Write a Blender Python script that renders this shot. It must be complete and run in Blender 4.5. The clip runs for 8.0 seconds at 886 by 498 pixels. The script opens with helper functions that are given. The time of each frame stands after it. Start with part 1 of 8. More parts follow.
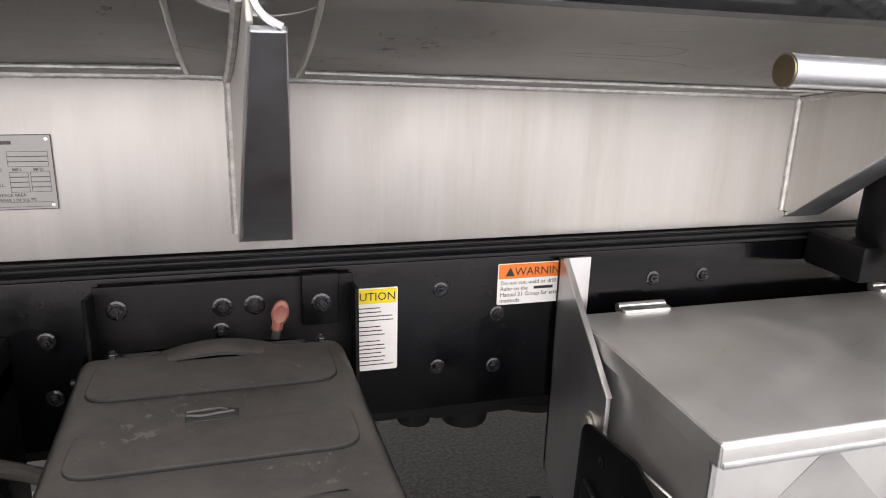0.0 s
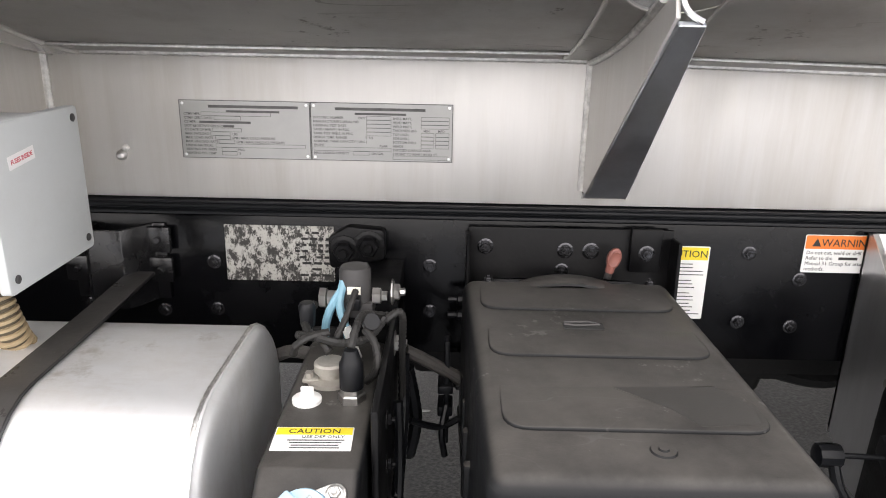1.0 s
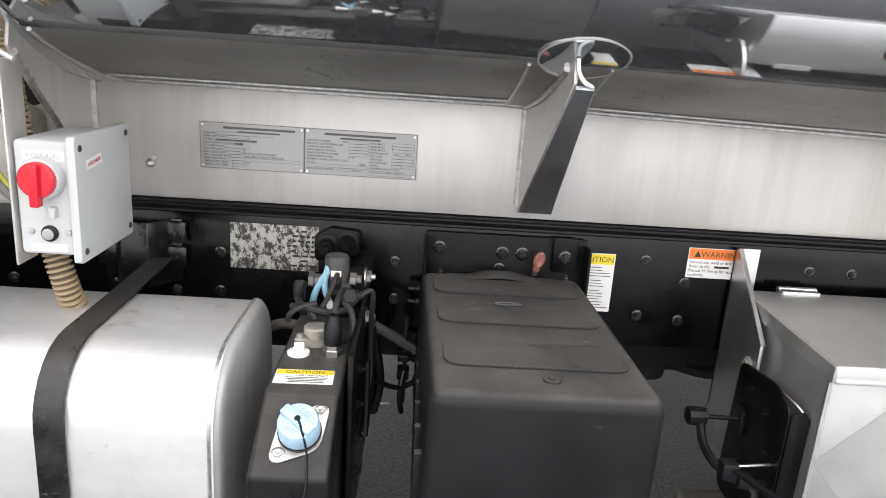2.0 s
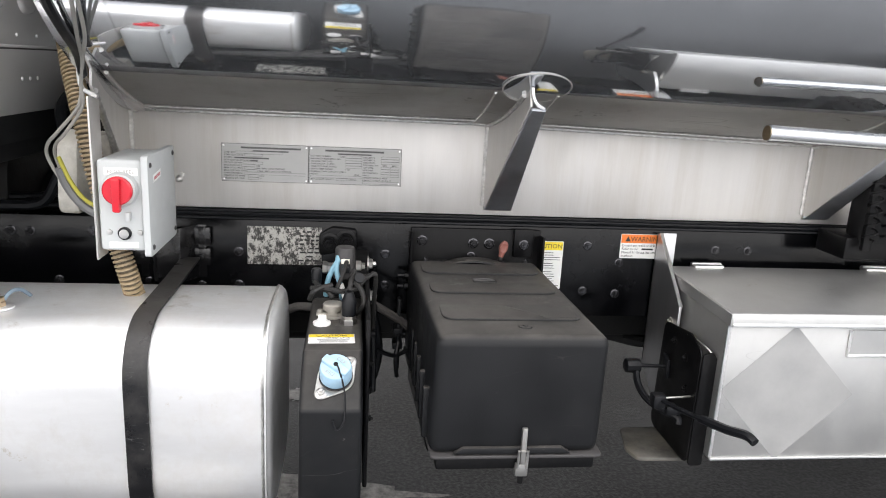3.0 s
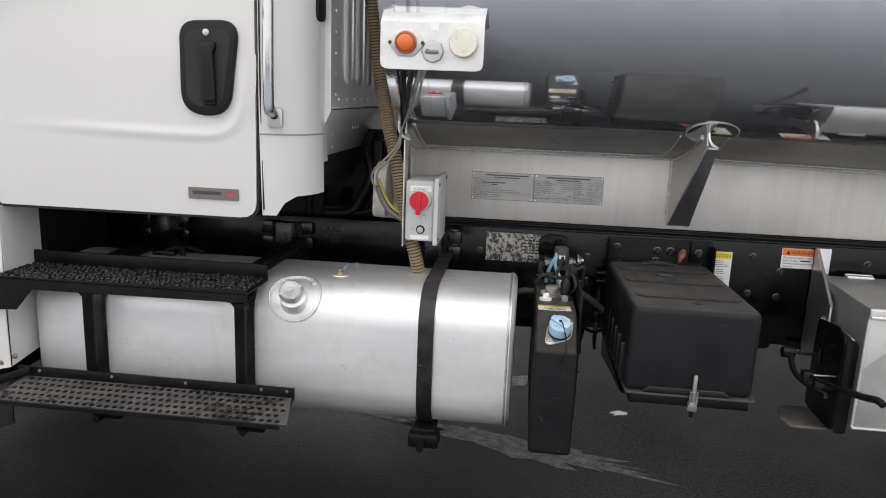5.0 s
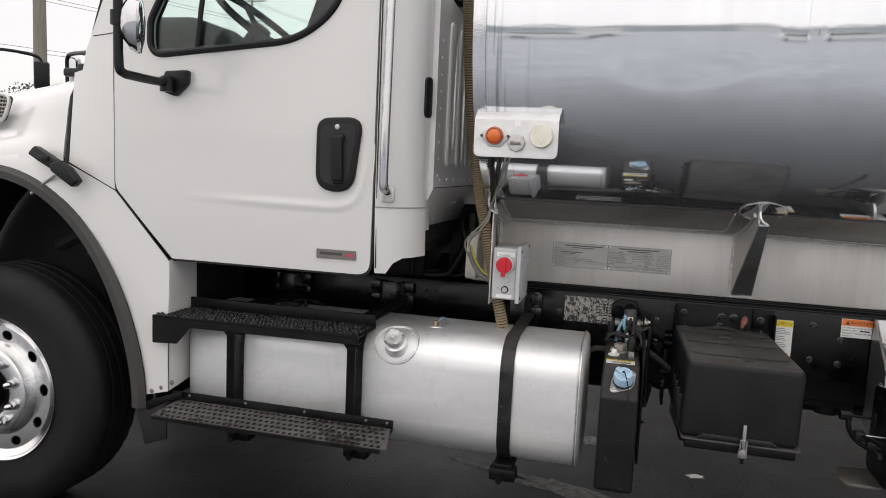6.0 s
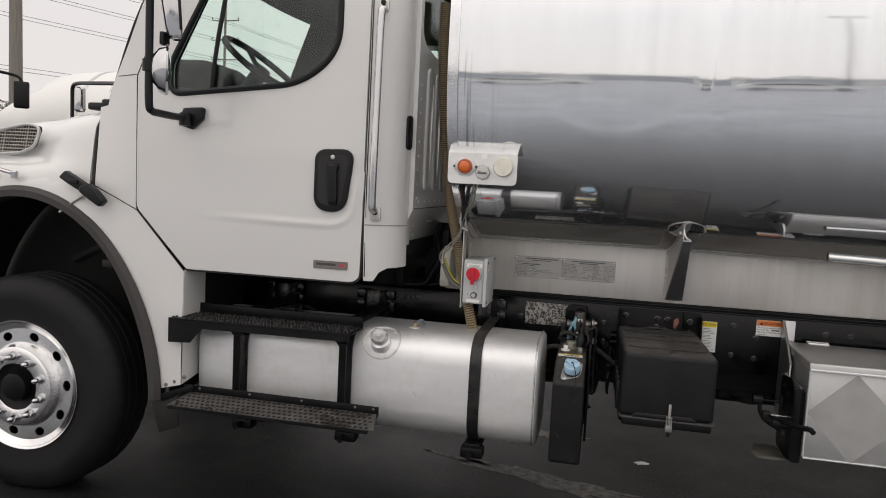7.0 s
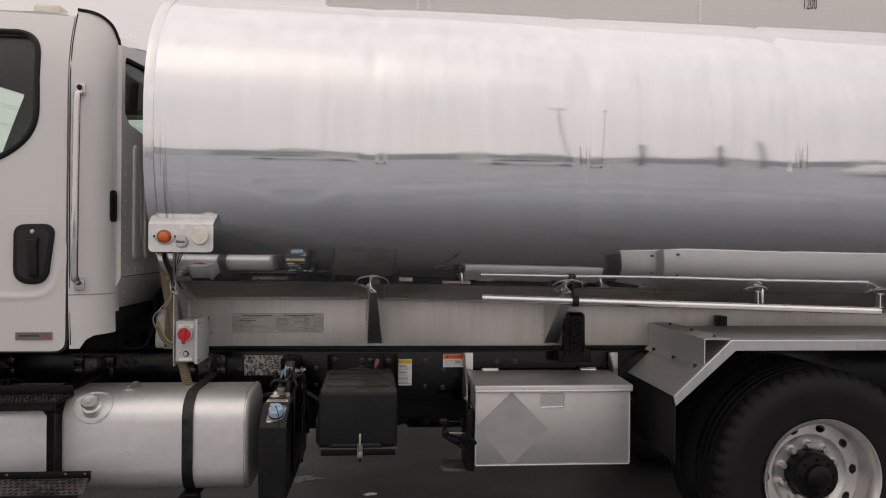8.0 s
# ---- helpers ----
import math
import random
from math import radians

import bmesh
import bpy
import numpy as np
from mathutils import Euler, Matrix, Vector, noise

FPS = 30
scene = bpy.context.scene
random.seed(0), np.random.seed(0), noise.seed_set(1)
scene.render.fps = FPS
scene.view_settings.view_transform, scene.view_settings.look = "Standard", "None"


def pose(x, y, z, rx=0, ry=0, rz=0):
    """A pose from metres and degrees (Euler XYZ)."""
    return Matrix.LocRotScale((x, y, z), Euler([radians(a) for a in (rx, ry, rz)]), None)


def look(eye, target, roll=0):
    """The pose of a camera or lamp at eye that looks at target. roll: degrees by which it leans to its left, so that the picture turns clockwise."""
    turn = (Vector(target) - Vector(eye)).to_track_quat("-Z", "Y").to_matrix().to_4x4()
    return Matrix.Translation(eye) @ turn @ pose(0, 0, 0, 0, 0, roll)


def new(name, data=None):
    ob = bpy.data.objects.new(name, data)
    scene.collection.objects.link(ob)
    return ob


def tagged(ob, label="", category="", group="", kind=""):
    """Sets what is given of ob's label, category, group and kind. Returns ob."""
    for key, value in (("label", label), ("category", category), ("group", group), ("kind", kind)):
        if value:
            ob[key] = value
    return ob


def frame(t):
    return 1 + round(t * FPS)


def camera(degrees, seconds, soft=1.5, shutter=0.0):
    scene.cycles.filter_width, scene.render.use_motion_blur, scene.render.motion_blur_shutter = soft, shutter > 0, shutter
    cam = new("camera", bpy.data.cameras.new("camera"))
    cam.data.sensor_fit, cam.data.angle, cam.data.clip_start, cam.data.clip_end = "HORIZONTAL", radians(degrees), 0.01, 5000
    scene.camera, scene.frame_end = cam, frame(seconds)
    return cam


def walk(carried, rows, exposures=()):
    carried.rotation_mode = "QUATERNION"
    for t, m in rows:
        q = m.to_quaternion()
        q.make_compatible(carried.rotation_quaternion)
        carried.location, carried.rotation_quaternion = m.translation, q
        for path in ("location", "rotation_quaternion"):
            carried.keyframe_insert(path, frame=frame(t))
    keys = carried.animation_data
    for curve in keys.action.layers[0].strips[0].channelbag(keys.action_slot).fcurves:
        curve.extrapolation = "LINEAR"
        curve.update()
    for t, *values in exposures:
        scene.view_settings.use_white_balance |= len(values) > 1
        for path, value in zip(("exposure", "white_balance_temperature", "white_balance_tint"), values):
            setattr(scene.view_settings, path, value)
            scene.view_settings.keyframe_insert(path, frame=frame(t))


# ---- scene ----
cam = camera(63.2, 8.0, 1.0)
PATH = [
    (0, (0.066, 0.058, 1.346), (0.599, 1.896, 0.776), 1.7),
    (0.5, (-0.055, -0.03, 1.339), (0.039, 1.901, 0.826), 0.1),
    (1, (-0.173, -0.134, 1.35), (-0.188, 1.768, 0.734), 1.1),
    (1.5, (-0.212, -0.28, 1.382), (-0.097, 1.605, 0.724), 4.2),
    (2, (-0.165, -0.466, 1.4), (-0.084, 1.456, 0.853), 4.0),
    (2.2, (-0.153, -0.543, 1.4), (-0.059, 1.383, 0.87), 3.6),
    (3.3, (-0.34, -0.928, 1.461), (-0.068, 0.997, 0.991), 3.1),
    (3.5, (-0.347, -1.002, 1.499), (-0.216, 0.941, 1.04), 2.0),
    (4, (-0.316, -1.174, 1.457), (-0.465, 0.782, 1.065), 1.1),
    (4.2, (-0.331, -1.232, 1.461), (-0.504, 0.712, 1.022), 1.4),
    (5.3, (-0.46, -1.599, 1.476), (-0.694, 0.352, 1.099), 2.5),
    (5.5, (-0.437, -1.669, 1.496), (-0.704, 0.296, 1.237), 2.9),
    (6, (-0.333, -1.878, 1.492), (-0.833, 0.045, 1.266), 2.6),
    (6.5, (-0.274, -2.116, 1.503), (-0.79, -0.188, 1.382), 2.3),
    (7, (-0.245, -2.332, 1.515), (-0.671, -0.385, 1.343), 2.9),
    (7.5, (-0.075, -2.534, 1.583), (-0.397, -0.561, 1.541), 1.2),
    (8, (0.158, -2.713, 1.569), (0.314, -0.72, 1.559), 0.5),
]
EXPOSURE = [(0, 1.42, 6850, 16), (0.5, 1.63, 6750, 15), (1, 1.62, 6670, 13), (1.5, 1.49, 6600, 12), (2, 1.51, 6550, 12), (3.5, 1.22, 6500, 11), (4, 0.71, 6500, 11), (5.5, 0.5, 6550, 12), (6.5, 0.1, 6780, 13), (7.5, -0.16, 6950, 14), (8, -0.38, 7080, 17)]
walk(cam, [(t, look(eye, target, roll)) for t, eye, target, roll in PATH], EXPOSURE)

# ---- light ----
world = bpy.data.worlds.new("overcast")
scene.world = world
world.use_nodes = True
wn, wl = world.node_tree.nodes, world.node_tree.links
for n in list(wn):
    wn.remove(n)
w_out = wn.new("ShaderNodeOutputWorld")
w_bg = wn.new("ShaderNodeBackground")
w_sky = wn.new("ShaderNodeTexSky")
w_sky.sky_type, w_sky.sun_disc = "NISHITA", False
w_sky.sun_elevation, w_sky.sun_rotation = radians(48), radians(200)
w_sky.dust_density = 4.0
w_scale = wn.new("ShaderNodeVectorMath")
w_scale.operation = "SCALE"
w_scale.inputs["Scale"].default_value = 0.10
w_tc = wn.new("ShaderNodeTexCoord")
w_noise = wn.new("ShaderNodeTexNoise")
w_noise.inputs["Scale"].default_value, w_noise.inputs["Detail"].default_value = 2.2, 6
w_ramp = wn.new("ShaderNodeValToRGB")
w_ramp.color_ramp.elements[0].position, w_ramp.color_ramp.elements[0].color = 0.30, (0.86, 0.86, 0.885, 1)
w_ramp.color_ramp.elements[1].position, w_ramp.color_ramp.elements[1].color = 0.66, (1.02, 1.01, 1.00, 1)
w_sep = wn.new("ShaderNodeSeparateXYZ")
w_rise = wn.new("ShaderNodeMapRange")
w_rise.inputs["From Min"].default_value, w_rise.inputs["From Max"].default_value = 0.15, 0.95
w_rise.inputs["To Min"].default_value, w_rise.inputs["To Max"].default_value = 0.905, 1.38
w_veil = wn.new("ShaderNodeVectorMath")
w_veil.operation = "SCALE"
w_mix = wn.new("ShaderNodeMix")
w_mix.data_type = "RGBA"
w_mix.inputs["Factor"].default_value = 0.9
wl.new(w_sky.outputs["Color"], w_scale.inputs[0])
wl.new(w_tc.outputs["Generated"], w_noise.inputs["Vector"])
wl.new(w_noise.outputs["Fac"], w_ramp.inputs["Fac"])
wl.new(w_scale.outputs[0], w_mix.inputs["A"])
wl.new(w_tc.outputs["Generated"], w_sep.inputs[0])
wl.new(w_sep.outputs["Z"], w_rise.inputs["Value"])
wl.new(w_ramp.outputs["Color"], w_veil.inputs[0])
wl.new(w_rise.outputs[0], w_veil.inputs["Scale"])
wl.new(w_veil.outputs[0], w_mix.inputs["B"])
wl.new(w_mix.outputs["Result"], w_bg.inputs["Color"])
w_bg.inputs["Strength"].default_value = 1.0
wl.new(w_bg.outputs[0], w_out.inputs[0])

sun_data = bpy.data.lights.new("sun", "SUN")
sun_data.energy, sun_data.angle, sun_data.color = 0.6, radians(150), (1.0, 0.97, 0.93)
sun_lamp = new("sun", sun_data)
sun_lamp.matrix_world = look((-6, -14, 18), (0, 1, 0))


# ---- materials ----
def surf(name, col, rough=0.5, metal=0.0, var=0.12, scale=6.0, stretch=(1, 1, 1), rvar=0.08, bump=0.15, bscale=140.0,
         bdist=0.002, coat=0.0, dirt=None, wave=0.0, wscale=1.5, spec=0.5):
    """A painted, metal or plastic surface: colour clouding, streaks or grain by stretch, fine relief, and dirt (colour, amount, scale)."""
    m = bpy.data.materials.new(name)
    m.use_nodes = True
    n, l = m.node_tree.nodes, m.node_tree.links
    b = n["Principled BSDF"]
    tc = n.new("ShaderNodeTexCoord")
    mp = n.new("ShaderNodeMapping")
    mp.inputs["Scale"].default_value = stretch
    l.new(tc.outputs["Object"], mp.inputs["Vector"])
    big = n.new("ShaderNodeTexNoise")
    big.inputs["Scale"].default_value, big.inputs["Detail"].default_value = scale, 5
    big.inputs["Roughness"].default_value = 0.65
    l.new(mp.outputs[0], big.inputs["Vector"])
    lo = [max(0.0, c * (1 - var)) for c in col]
    hi = [min(1.0, c * (1 + var)) for c in col]
    ramp = n.new("ShaderNodeValToRGB")
    ramp.color_ramp.elements[0].position, ramp.color_ramp.elements[0].color = 0.32, (*lo, 1)
    ramp.color_ramp.elements[1].position, ramp.color_ramp.elements[1].color = 0.68, (*hi, 1)
    l.new(big.outputs["Fac"], ramp.inputs["Fac"])
    out = ramp.outputs["Color"]
    rmap = n.new("ShaderNodeMapRange")
    rmap.inputs["From Min"].default_value, rmap.inputs["From Max"].default_value = 0.3, 0.7
    rmap.inputs["To Min"].default_value, rmap.inputs["To Max"].default_value = max(0.02, rough - rvar), rough + rvar
    l.new(big.outputs["Fac"], rmap.inputs["Value"])
    rout = rmap.outputs[0]
    if dirt:
        dcol, amount, dscale = dirt
        dn = n.new("ShaderNodeTexNoise")
        dn.inputs["Scale"].default_value, dn.inputs["Detail"].default_value = dscale, 8
        dn.inputs["Roughness"].default_value = 0.72
        l.new(tc.outputs["Object"], dn.inputs["Vector"])
        dr = n.new("ShaderNodeMapRange")
        dr.inputs["From Min"].default_value, dr.inputs["From Max"].default_value = 0.48, 0.72
        dr.inputs["To Max"].default_value = amount
        l.new(dn.outputs["Fac"], dr.inputs["Value"])
        mx = n.new("ShaderNodeMix")
        mx.data_type = "RGBA"
        l.new(dr.outputs[0], mx.inputs["Factor"])
        l.new(out, mx.inputs["A"])
        mx.inputs["B"].default_value = (*dcol, 1)
        out = mx.outputs["Result"]
        radd = n.new("ShaderNodeMath")
        radd.operation = "MULTIPLY_ADD"
        radd.inputs[1].default_value = 0.35
        l.new(dr.outputs[0], radd.inputs[0])
        l.new(rout, radd.inputs[2])
        rout = radd.outputs[0]
    l.new(out, b.inputs["Base Color"])
    l.new(rout, b.inputs["Roughness"])
    b.inputs["Metallic"].default_value = metal
    b.inputs["Specular IOR Level"].default_value = spec
    if coat:
        b.inputs["Coat Weight"].default_value, b.inputs["Coat Roughness"].default_value = coat, 0.06
    if bump or wave:
        fine = n.new("ShaderNodeTexNoise")
        fine.inputs["Scale"].default_value, fine.inputs["Detail"].default_value = bscale, 3
        l.new(mp.outputs[0], fine.inputs["Vector"])
        bp = n.new("ShaderNodeBump")
        bp.inputs["Strength"].default_value, bp.inputs["Distance"].default_value = bump, bdist
        l.new(fine.outputs["Fac"], bp.inputs["Height"])
        last = bp
        if wave:
            wv = n.new("ShaderNodeTexNoise")
            wv.inputs["Scale"].default_value, wv.inputs["Detail"].default_value = wscale, 2
            l.new(tc.outputs["Object"], wv.inputs["Vector"])
            bw = n.new("ShaderNodeBump")
            bw.inputs["Strength"].default_value, bw.inputs["Distance"].default_value = 1.0, wave
            l.new(wv.outputs["Fac"], bw.inputs["Height"])
            l.new(bp.outputs[0], bw.inputs["Normal"])
            last = bw
        l.new(last.outputs[0], b.inputs["Normal"])
    return m


def glassy(name, col, rough=0.02):
    """Thin tinted sheet glass: clear to look through, with its gloss by Fresnel."""
    m = bpy.data.materials.new(name)
    m.use_nodes = True
    n, l = m.node_tree.nodes, m.node_tree.links
    n.remove(n["Principled BSDF"])
    see = n.new("ShaderNodeBsdfTransparent")
    see.inputs["Color"].default_value = (*col, 1)
    gloss = n.new("ShaderNodeBsdfGlossy")
    gloss.inputs["Roughness"].default_value = rough
    lw = n.new("ShaderNodeLayerWeight")
    pw = n.new("ShaderNodeMath")
    pw.operation = "POWER"
    pw.inputs[1].default_value = 5.0
    l.new(lw.outputs["Facing"], pw.inputs[0])
    fr = n.new("ShaderNodeMath")
    fr.operation = "MULTIPLY_ADD"
    fr.inputs[1].default_value, fr.inputs[2].default_value = 0.5, 0.036
    l.new(pw.outputs[0], fr.inputs[0])
    mix = n.new("ShaderNodeMixShader")
    l.new(fr.outputs[0], mix.inputs[0])
    l.new(see.outputs[0], mix.inputs[1])
    l.new(gloss.outputs[0], mix.inputs[2])
    l.new(mix.outputs[0], n["Material Output"].inputs["Surface"])
    return m


STREAK = (6, 6, 0.35)
M_SKIRT = surf("mill aluminium sheet with vertical run marks", (0.66, 0.643, 0.62), 0.54, 0.9, 0.055, 3.0, STREAK, 0.06, 0.06, 60, dirt=((0.70, 0.68, 0.64), 0.30, 2.2))
M_PAD = surf("dull aluminium saddle plate", (0.70, 0.685, 0.66), 0.44, 0.9, 0.08, 2.0, (1, 3, 3), 0.05, 0.06, 60, dirt=((0.50, 0.46, 0.41), 0.5, 4.0))
M_TANK = surf("polished tank aluminium", (0.735, 0.755, 0.78), 0.058, 0.92, 0.035, 2.2, (5, 5, 0.5), 0.016, 0.0, 40, 0.001, wave=0.003, wscale=1.3)
M_TUBE = surf("bright drawn aluminium tube", (0.80, 0.80, 0.79), 0.26, 1.0, 0.06, 6.0, (0.5, 6, 6), 0.05, 0.05, 80)
M_RIM_BAND = surf("bright tank end band", (0.72, 0.73, 0.745), 0.14, 1.0, 0.06, 8)
M_FUEL = surf("brushed fuel tank aluminium", (0.81, 0.815, 0.82), 0.45, 0.68, 0.04, 3.0, (1.2, 6, 6), 0.05, 0.04, 70, 0.001, dirt=((0.66, 0.63, 0.58), 0.42, 6.0))
M_BOXALU = surf("weathered toolbox aluminium", (0.58, 0.58, 0.57), 0.48, 0.92, 0.05, 5.0, (3, 3, 3), 0.06, 0.06, 90, dirt=((0.54, 0.53, 0.51), 0.35, 3.0))
M_WORN = surf("scuffed adhesive ghost on aluminium", (0.45, 0.45, 0.445), 0.62, 0.75, 0.10, 9.0, (1, 1, 1), 0.06, 0.08, 90)
M_PLATE_ALU = surf("angle plate aluminium", (0.55, 0.55, 0.56), 0.36, 0.95, 0.08, 5.0, (6, 6, 1), 0.08, 0.05, 80)
M_BRIGHT = surf("freshly cut aluminium edge", (0.90, 0.90, 0.89), 0.38, 1.0, 0.05, 12)
M_LITE = surf("dull white aluminium plate", (0.74, 0.74, 0.73), 0.42, 0.6, 0.08, 12, bump=0.08, bscale=120, dirt=((0.5, 0.49, 0.47), 0.4, 14))
M_GUSSET = surf("satin gusset aluminium", (0.62, 0.64, 0.68), 0.43, 1.0, 0.08, 4.0, (7, 7, 1), 0.06, 0.05, 70)
M_WELD = surf("weld bead", (0.62, 0.61, 0.59), 0.42, 1.0, 0.25, 60, bump=0.7, bscale=160)
M_WHITE = surf("white cab paint", (0.645, 0.64, 0.625), 0.30, 0.0, 0.012, 1.2, rvar=0.005, coat=1.0, bump=0.02, bscale=300)
M_SEAM = surf("shadow gap rubber", (0.02, 0.02, 0.02), 0.8, bump=0)
M_CHASSIS = surf("black chassis paint", (0.0022, 0.0023, 0.003), 0.17, 0.0, 0.25, 5.0, bump=0.10, bscale=120, dirt=((0.011, 0.011, 0.012), 0.4, 5.0), spec=0.27, wave=0.002, wscale=5)
M_BLACK = surf("black steel paint", (0.0035, 0.0035, 0.004), 0.40, 0.0, 0.2, 9.0, bump=0.15, bscale=150, dirt=((0.020, 0.019, 0.018), 0.35, 9.0), spec=0.2)
M_PLASTIC = surf("dusty black plastic", (0.0075, 0.008, 0.009), 0.44, 0.0, 0.25, 7.0, bump=0.25, bscale=420, bdist=0.0008, dirt=((0.019, 0.0185, 0.0185), 0.5, 5.5), spec=0.24)
M_HARNESS = surf("dusty black loom", (0.016, 0.0155, 0.015), 0.6, 0.0, 0.25, 30, bump=0.2, dirt=((0.06, 0.055, 0.05), 0.5, 40))
M_BRAID = surf("grey braided hose", (0.085, 0.08, 0.075), 0.6, 0.0, 0.2, 60, bump=0.6, bscale=260)
M_BRACKET = surf("glossy black bracket paint", (0.006, 0.006, 0.007), 0.22, 0.0, 0.2, 9.0, bump=0.12, bscale=120, dirt=((0.03, 0.029, 0.028), 0.4, 12.0), spec=0.6)
M_STRAP = surf("dusty black strap paint", (0.007, 0.007, 0.008), 0.32, 0.0, 0.2, 9.0, bump=0.12, bscale=150, dirt=((0.05, 0.047, 0.044), 0.6, 14.0), spec=0.4)
M_SMOOTHBLK = surf("smooth black plastic", (0.006, 0.0065, 0.008), 0.40, 0.0, 0.15, 9.0, bump=0.1, bscale=300, spec=0.28)
M_GREYPL = surf("grey black moulding", (0.045, 0.043, 0.043), 0.55, 0.0, 0.15, 9.0, bump=0.15, bscale=300)
M_RUBBER = surf("tyre rubber", (0.007, 0.007, 0.008), 0.62, 0.0, 0.25, 6.0, bump=0.25, bscale=120, dirt=((0.020, 0.019, 0.018), 0.35, 4.0), spec=0.25)
M_WHEEL = surf("polished aluminium wheel", (0.82, 0.82, 0.82), 0.20, 1.0, 0.06, 6.0, bump=0.05, bscale=90, dirt=((0.5, 0.48, 0.45), 0.25, 7.0))
M_DULLWHEEL = surf("dull aluminium wheel", (0.72, 0.71, 0.70), 0.42, 0.85, 0.08, 6.0, bump=0.08, bscale=90, dirt=((0.30, 0.28, 0.26), 0.5, 6.0))
M_CHROME = surf("chrome", (0.56, 0.56, 0.57), 0.09, 1.0, 0.03, 9.0, bump=0)
M_STEEL = surf("plated steel", (0.55, 0.54, 0.52), 0.38, 1.0, 0.15, 30, bump=0.15, bscale=200)
M_TREAD = surf("muddy steel step grating", (0.115, 0.11, 0.105), 0.55, 0.5, 0.25, 14, bump=0.4, bscale=160, dirt=((0.04, 0.034, 0.028), 0.9, 12))
M_GRIT = surf("black grip tread", (0.007, 0.007, 0.007), 0.36, 0.0, 0.3, 20, bump=0.8, bscale=120, bdist=0.004, dirt=((0.04, 0.04, 0.04), 0.5, 16))
M_ORANGE = surf("amber lens", (0.62, 0.12, 0.006), 0.18, 0.0, 0.10, 20, bump=0.05, coat=0.5)
M_AMBER = surf("deep amber plastic", (0.34, 0.045, 0.004), 0.15, 0.0, 0.10, 20, bump=0.05, coat=0.6)
M_RED = surf("red switch plastic", (0.60, 0.015, 0.03), 0.24, 0.0, 0.08, 12, bump=0.05)
M_CREAM = surf("aged white plastic cap", (0.72, 0.70, 0.60), 0.5, 0.0, 0.07, 20, bump=0.1, dirt=((0.45, 0.42, 0.33), 0.4, 18))
M_BOXGREY = surf("light grey enclosure paint", (0.52, 0.54, 0.54), 0.42, 0.0, 0.04, 10, bump=0.06, bscale=260, dirt=((0.38, 0.38, 0.36), 0.35, 5))
M_LABEL = surf("white label film", (0.80, 0.80, 0.78), 0.45, 0.0, 0.03, 15, bump=0.02)
M_YELLOW = surf("yellow label print", (0.85, 0.66, 0.03), 0.45, 0.0, 0.04, 15, bump=0.02)
M_WARN = surf("orange label print", (0.80, 0.20, 0.03), 0.45, 0.0, 0.04, 15, bump=0.02)
M_ETCH = surf("grey etched print", (0.09, 0.088, 0.085), 0.5, 0.2, 0.3, 60, bump=0)
M_INK = surf("black label ink", (0.02, 0.02, 0.02), 0.5, 0.0, 0.1, 30, bump=0)
M_REDINK = surf("red label ink", (0.50, 0.05, 0.08), 0.5, 0.0, 0.1, 30, bump=0)
M_BADGE = surf("etched name plate", (0.365, 0.36, 0.345), 0.40, 0.85, 0.05, 20, bump=0.05)
M_BLUE = surf("pale blue cap plastic", (0.36, 0.55, 0.70), 0.45, 0.0, 0.08, 18, bump=0.06, dirt=((0.30, 0.33, 0.36), 0.3, 15))
M_BLUEHOSE = surf("blue air line", (0.18, 0.35, 0.44), 0.35, 0.0, 0.08, 18, bump=0.03)
M_CONDUIT = surf("tan corrugated conduit", (0.34, 0.26, 0.155), 0.5, 0.0, 0.15, 9, bump=0.1, dirt=((0.17, 0.13, 0.085), 0.5, 7))
M_GROOVE = surf("darker conduit groove", (0.085, 0.068, 0.045), 0.8, bump=0)
M_OFFWHITE = surf("grubby off-white plastic", (0.60, 0.58, 0.52), 0.5, 0.0, 0.08, 10, bump=0.08, dirt=((0.16, 0.15, 0.13), 0.6, 8))
M_WIRE = surf("grey cable jacket", (0.30, 0.29, 0.265), 0.5, 0.0, 0.1, 12, bump=0.05)
M_SLEEVE = surf("dark grey cable sleeve", (0.16, 0.16, 0.16), 0.5, 0.0, 0.1, 12, bump=0.05)
M_YWIRE = surf("yellow cable jacket", (0.42, 0.39, 0.06), 0.45, 0.0, 0.1, 12, bump=0.05)
M_BRASS = surf("brass fitting", (0.42, 0.33, 0.22), 0.35, 1.0, 0.12, 20, bump=0.1)
M_HOSEGREY = surf("faded blue hose", (0.17, 0.23, 0.28), 0.5, 0.0, 0.15, 18, bump=0.05)
M_BOLT = surf("rubbed black bolt steel", (0.075, 0.075, 0.08), 0.22, 0.85, 0.5, 40, bump=0.2, bscale=200)
M_DULL = surf("oxidised fitting metal", (0.40, 0.38, 0.34), 0.6, 0.6, 0.2, 30, bump=0.2, bscale=200)
M_CAP = surf("cast aluminium cap", (0.50, 0.50, 0.50), 0.48, 0.8, 0.12, 20, bump=0.2, bscale=180)
M_PINK = surf("faded red terminal boot", (0.25, 0.095, 0.075), 0.5, 0.0, 0.15, 25, bump=0.1)
M_TRIM = surf("dark grey fender trim", (0.036, 0.033, 0.032), 0.6, 0.0, 0.12, 8, bump=0.2, bscale=250)
M_DARKBADGE = surf("dull metal badge", (0.20, 0.18, 0.165), 0.4, 0.7, 0.1, 30, bump=0.1)
